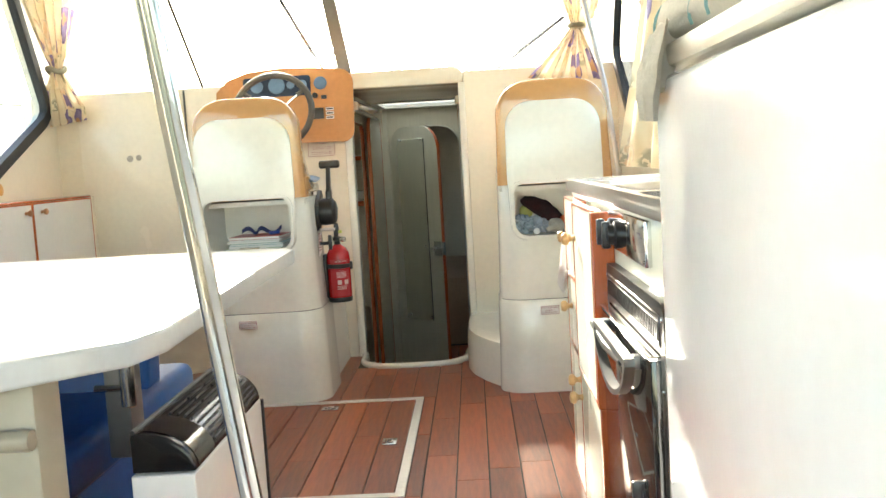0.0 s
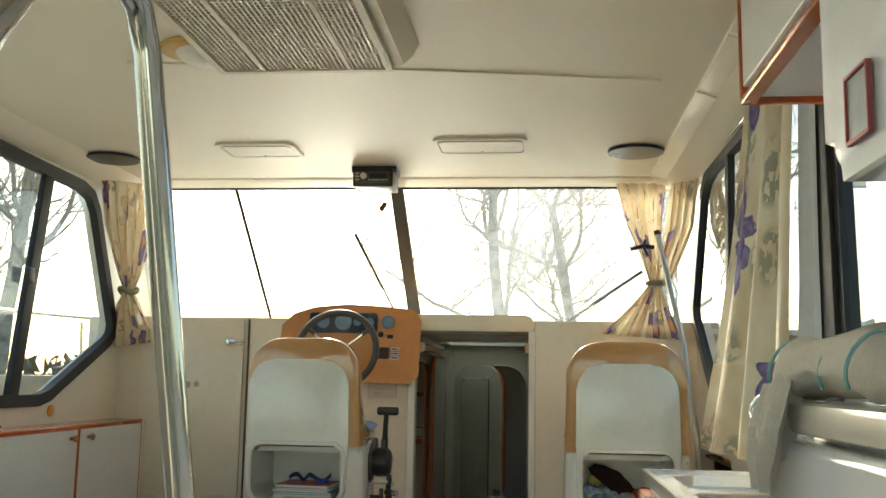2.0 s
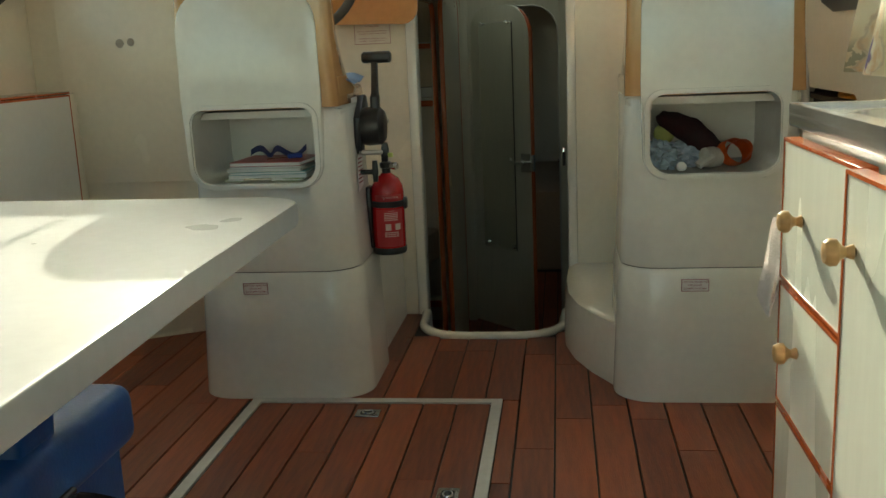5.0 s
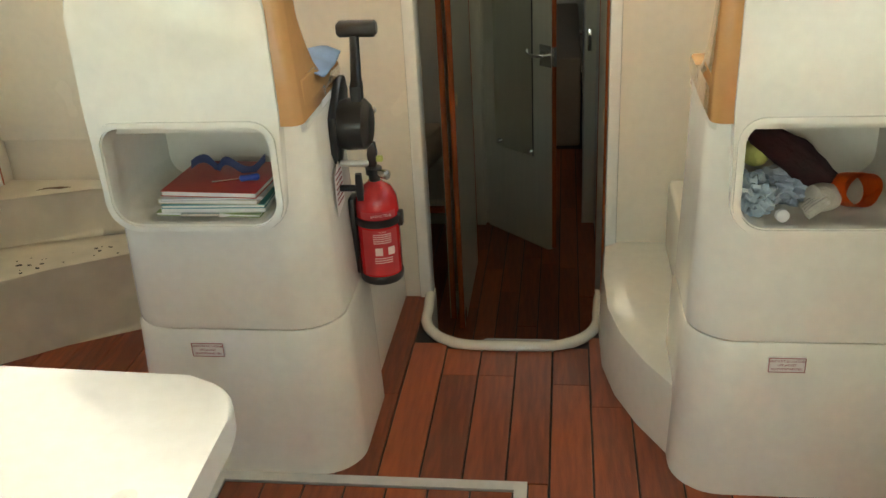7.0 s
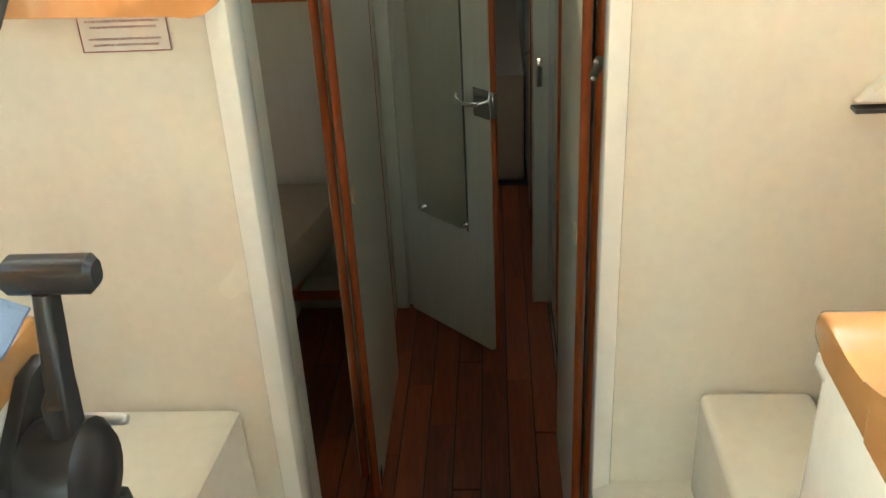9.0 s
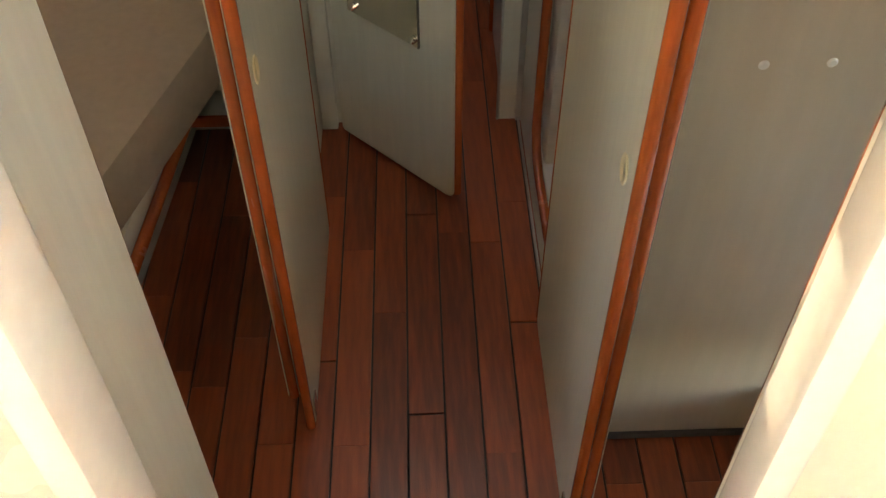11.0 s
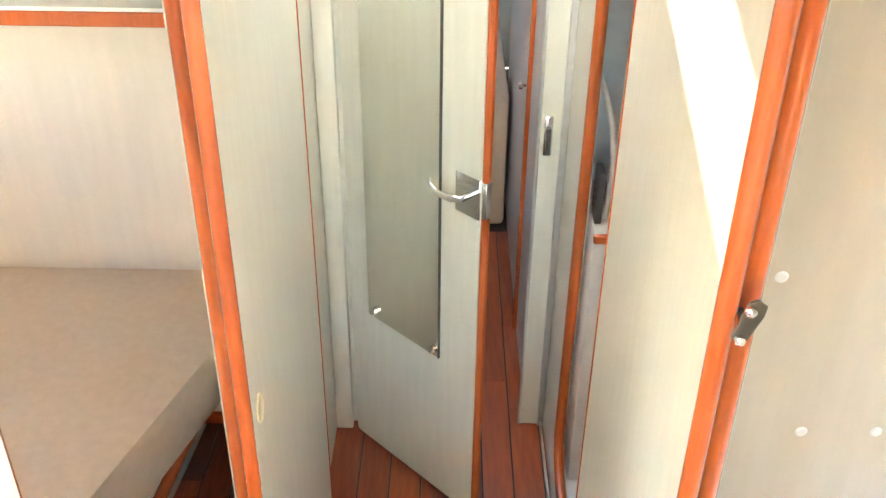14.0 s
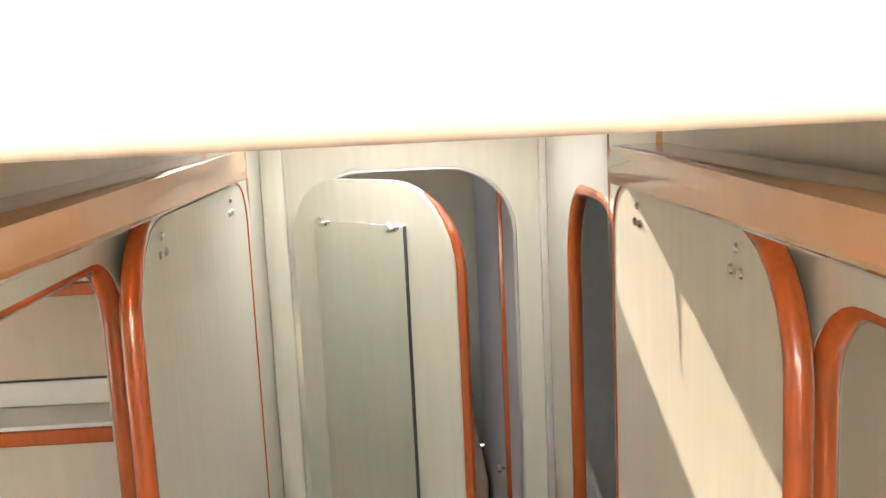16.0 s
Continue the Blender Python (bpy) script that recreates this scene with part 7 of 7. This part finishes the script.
for i in range(5200):
    a = rnd.uniform(-0.9, 1.0)
    d = rnd.uniform(60, 75)
    x, y = d * math.sin(a), d * math.cos(a)
    zc = rnd.uniform(-1, 3.2) * (0.7 + 0.5 * noise.noise(Vector((a * 9, 0, 0))))
    b0 = len(V)
    s = rnd.uniform(0.3, 0.9)
    for k in range(3):
        V.append((x + rnd.uniform(-s, s), y + rnd.uniform(-s, s), zc + rnd.uniform(-s, s)))
    F.append((b0, b0 + 1, b0 + 2))
me = bpy.data.meshes.new("far_bushes")
me.from_pydata(V, [], F)
me.materials.append(mat("hazy_bush", (0.22, 0.22, 0.17), 0.9, var=0.3))
tagged(new("far_bushes", me), "hazy line of bushes on the far bank", "bushes", "", "stuff")

# ---- teak planks ----
GAP = 0.0048
plank_meshes = {}


def plank_mesh(w, l):
    key = (round(w, 4), round(l, 2))
    if key not in plank_meshes:
        own = box(-w / 2, w / 2, 0, key[1], -0.006, 0.0, 0)
        top = [e for e in own.edges if all(v.co.z > -0.001 for v in e.verts)]
        bmesh.ops.bevel(own, geom=top, offset=0.0012, segments=1, affect='EDGES')
        me = bpy.data.meshes.new("plank")
        own.to_mesh(me)
        own.free()
        me.materials.append(PLANK)
        plank_meshes[key] = me
    return plank_meshes[key]


def lay(parent, x0, x1, xa, z, ya, yb_of, seed, blocks=(), pitch=0.1025, joints={}):
    """Rows of planks from ya to an end that may differ row by row."""
    rnd = random.Random(seed)
    i0, i1 = math.floor((x0 - xa) / pitch), math.ceil((x1 - xa) / pitch)
    for i in range(i0, i1):
        xc = xa + (i + 0.5) * pitch
        l0, r0 = max(xc - pitch / 2, x0), min(xc + pitch / 2, x1)
        if r0 - l0 < 0.03:
            continue
        xc, w = (l0 + r0) / 2, r0 - l0 - GAP
        spans = [(ya, yb_of(l0, r0))]
        for bx0, bx1, by0, by1 in blocks:
            if l0 < bx1 - 0.01 and r0 > bx0 + 0.01:
                spans = [s for a, b in spans for s in ((a, min(b, by0)), (max(a, by1), b)) if s[1] - s[0] > 0.02]
        for a, b in spans:
            y, first = a, True
            known = list(joints.get(i, ()))
            while b - y > 0.01:
                l = rnd.choice((0.35, 0.45, 0.6, 0.75)) if first else rnd.choice((0.45, 0.6, 0.6, 0.75, 0.9))
                first = False
                if known:
                    l = known.pop(0) - y
                l = min(l, b - y)
                if b - y - l < 0.12:
                    l = b - y
                ob = new("plank", plank_mesh(w, l - 0.0025))
                ob.location = (xc, y, z)
                ob.parent = parent
                ob.matrix_parent_inverse = chain(parent).inverted()
                y += l


def well_end(l, r):
    if r < -0.27 or l > 0.27:
        return 4.395
    ys = [y for x, y in WELL[:18] if l - 0.001 <= x <= r + 0.001]
    return min(ys, default=4.085) - 0.004


lay(floor, -1.5, 1.06, 0.0265, 0.0, -0.6, well_end, 2, [(-0.675, 0.078, 2.33, 3.487)])
lay(fh, -0.643, 0.046, -0.643, 0.001, 2.362, lambda l, r: 3.455, 3, (), 0.0984)
for x, y, w, l in ((-0.294, 4.09, 0.026, 0.30), (0.294, 4.09, 0.026, 0.30), (0.1035, 2.33, 0.044, 0.62), (0.1035, 2.953, 0.044, 0.53)):
    ob = new("plank", plank_mesh(w, l))
    ob.location = (x, y, 0.0005)
    ob.parent = floor
    ob.matrix_parent_inverse = chain(floor).inverted()
JOINTS = {-5: (5.18,), -4: (4.815, 5.42), -3: (5.17, 5.80), -2: (4.88, 5.57), -1: (5.255, 5.94), 0: (4.95, 5.86), 1: (5.138, 5.82), 2: (4.844, 5.53)}
lay(lower, -0.80, 0.83, 0.048, FL, 4.30, lambda l, r: 6.36 if l < -0.35 or r > 0.34 else 7.55, 4, (), 0.0896, JOINTS)
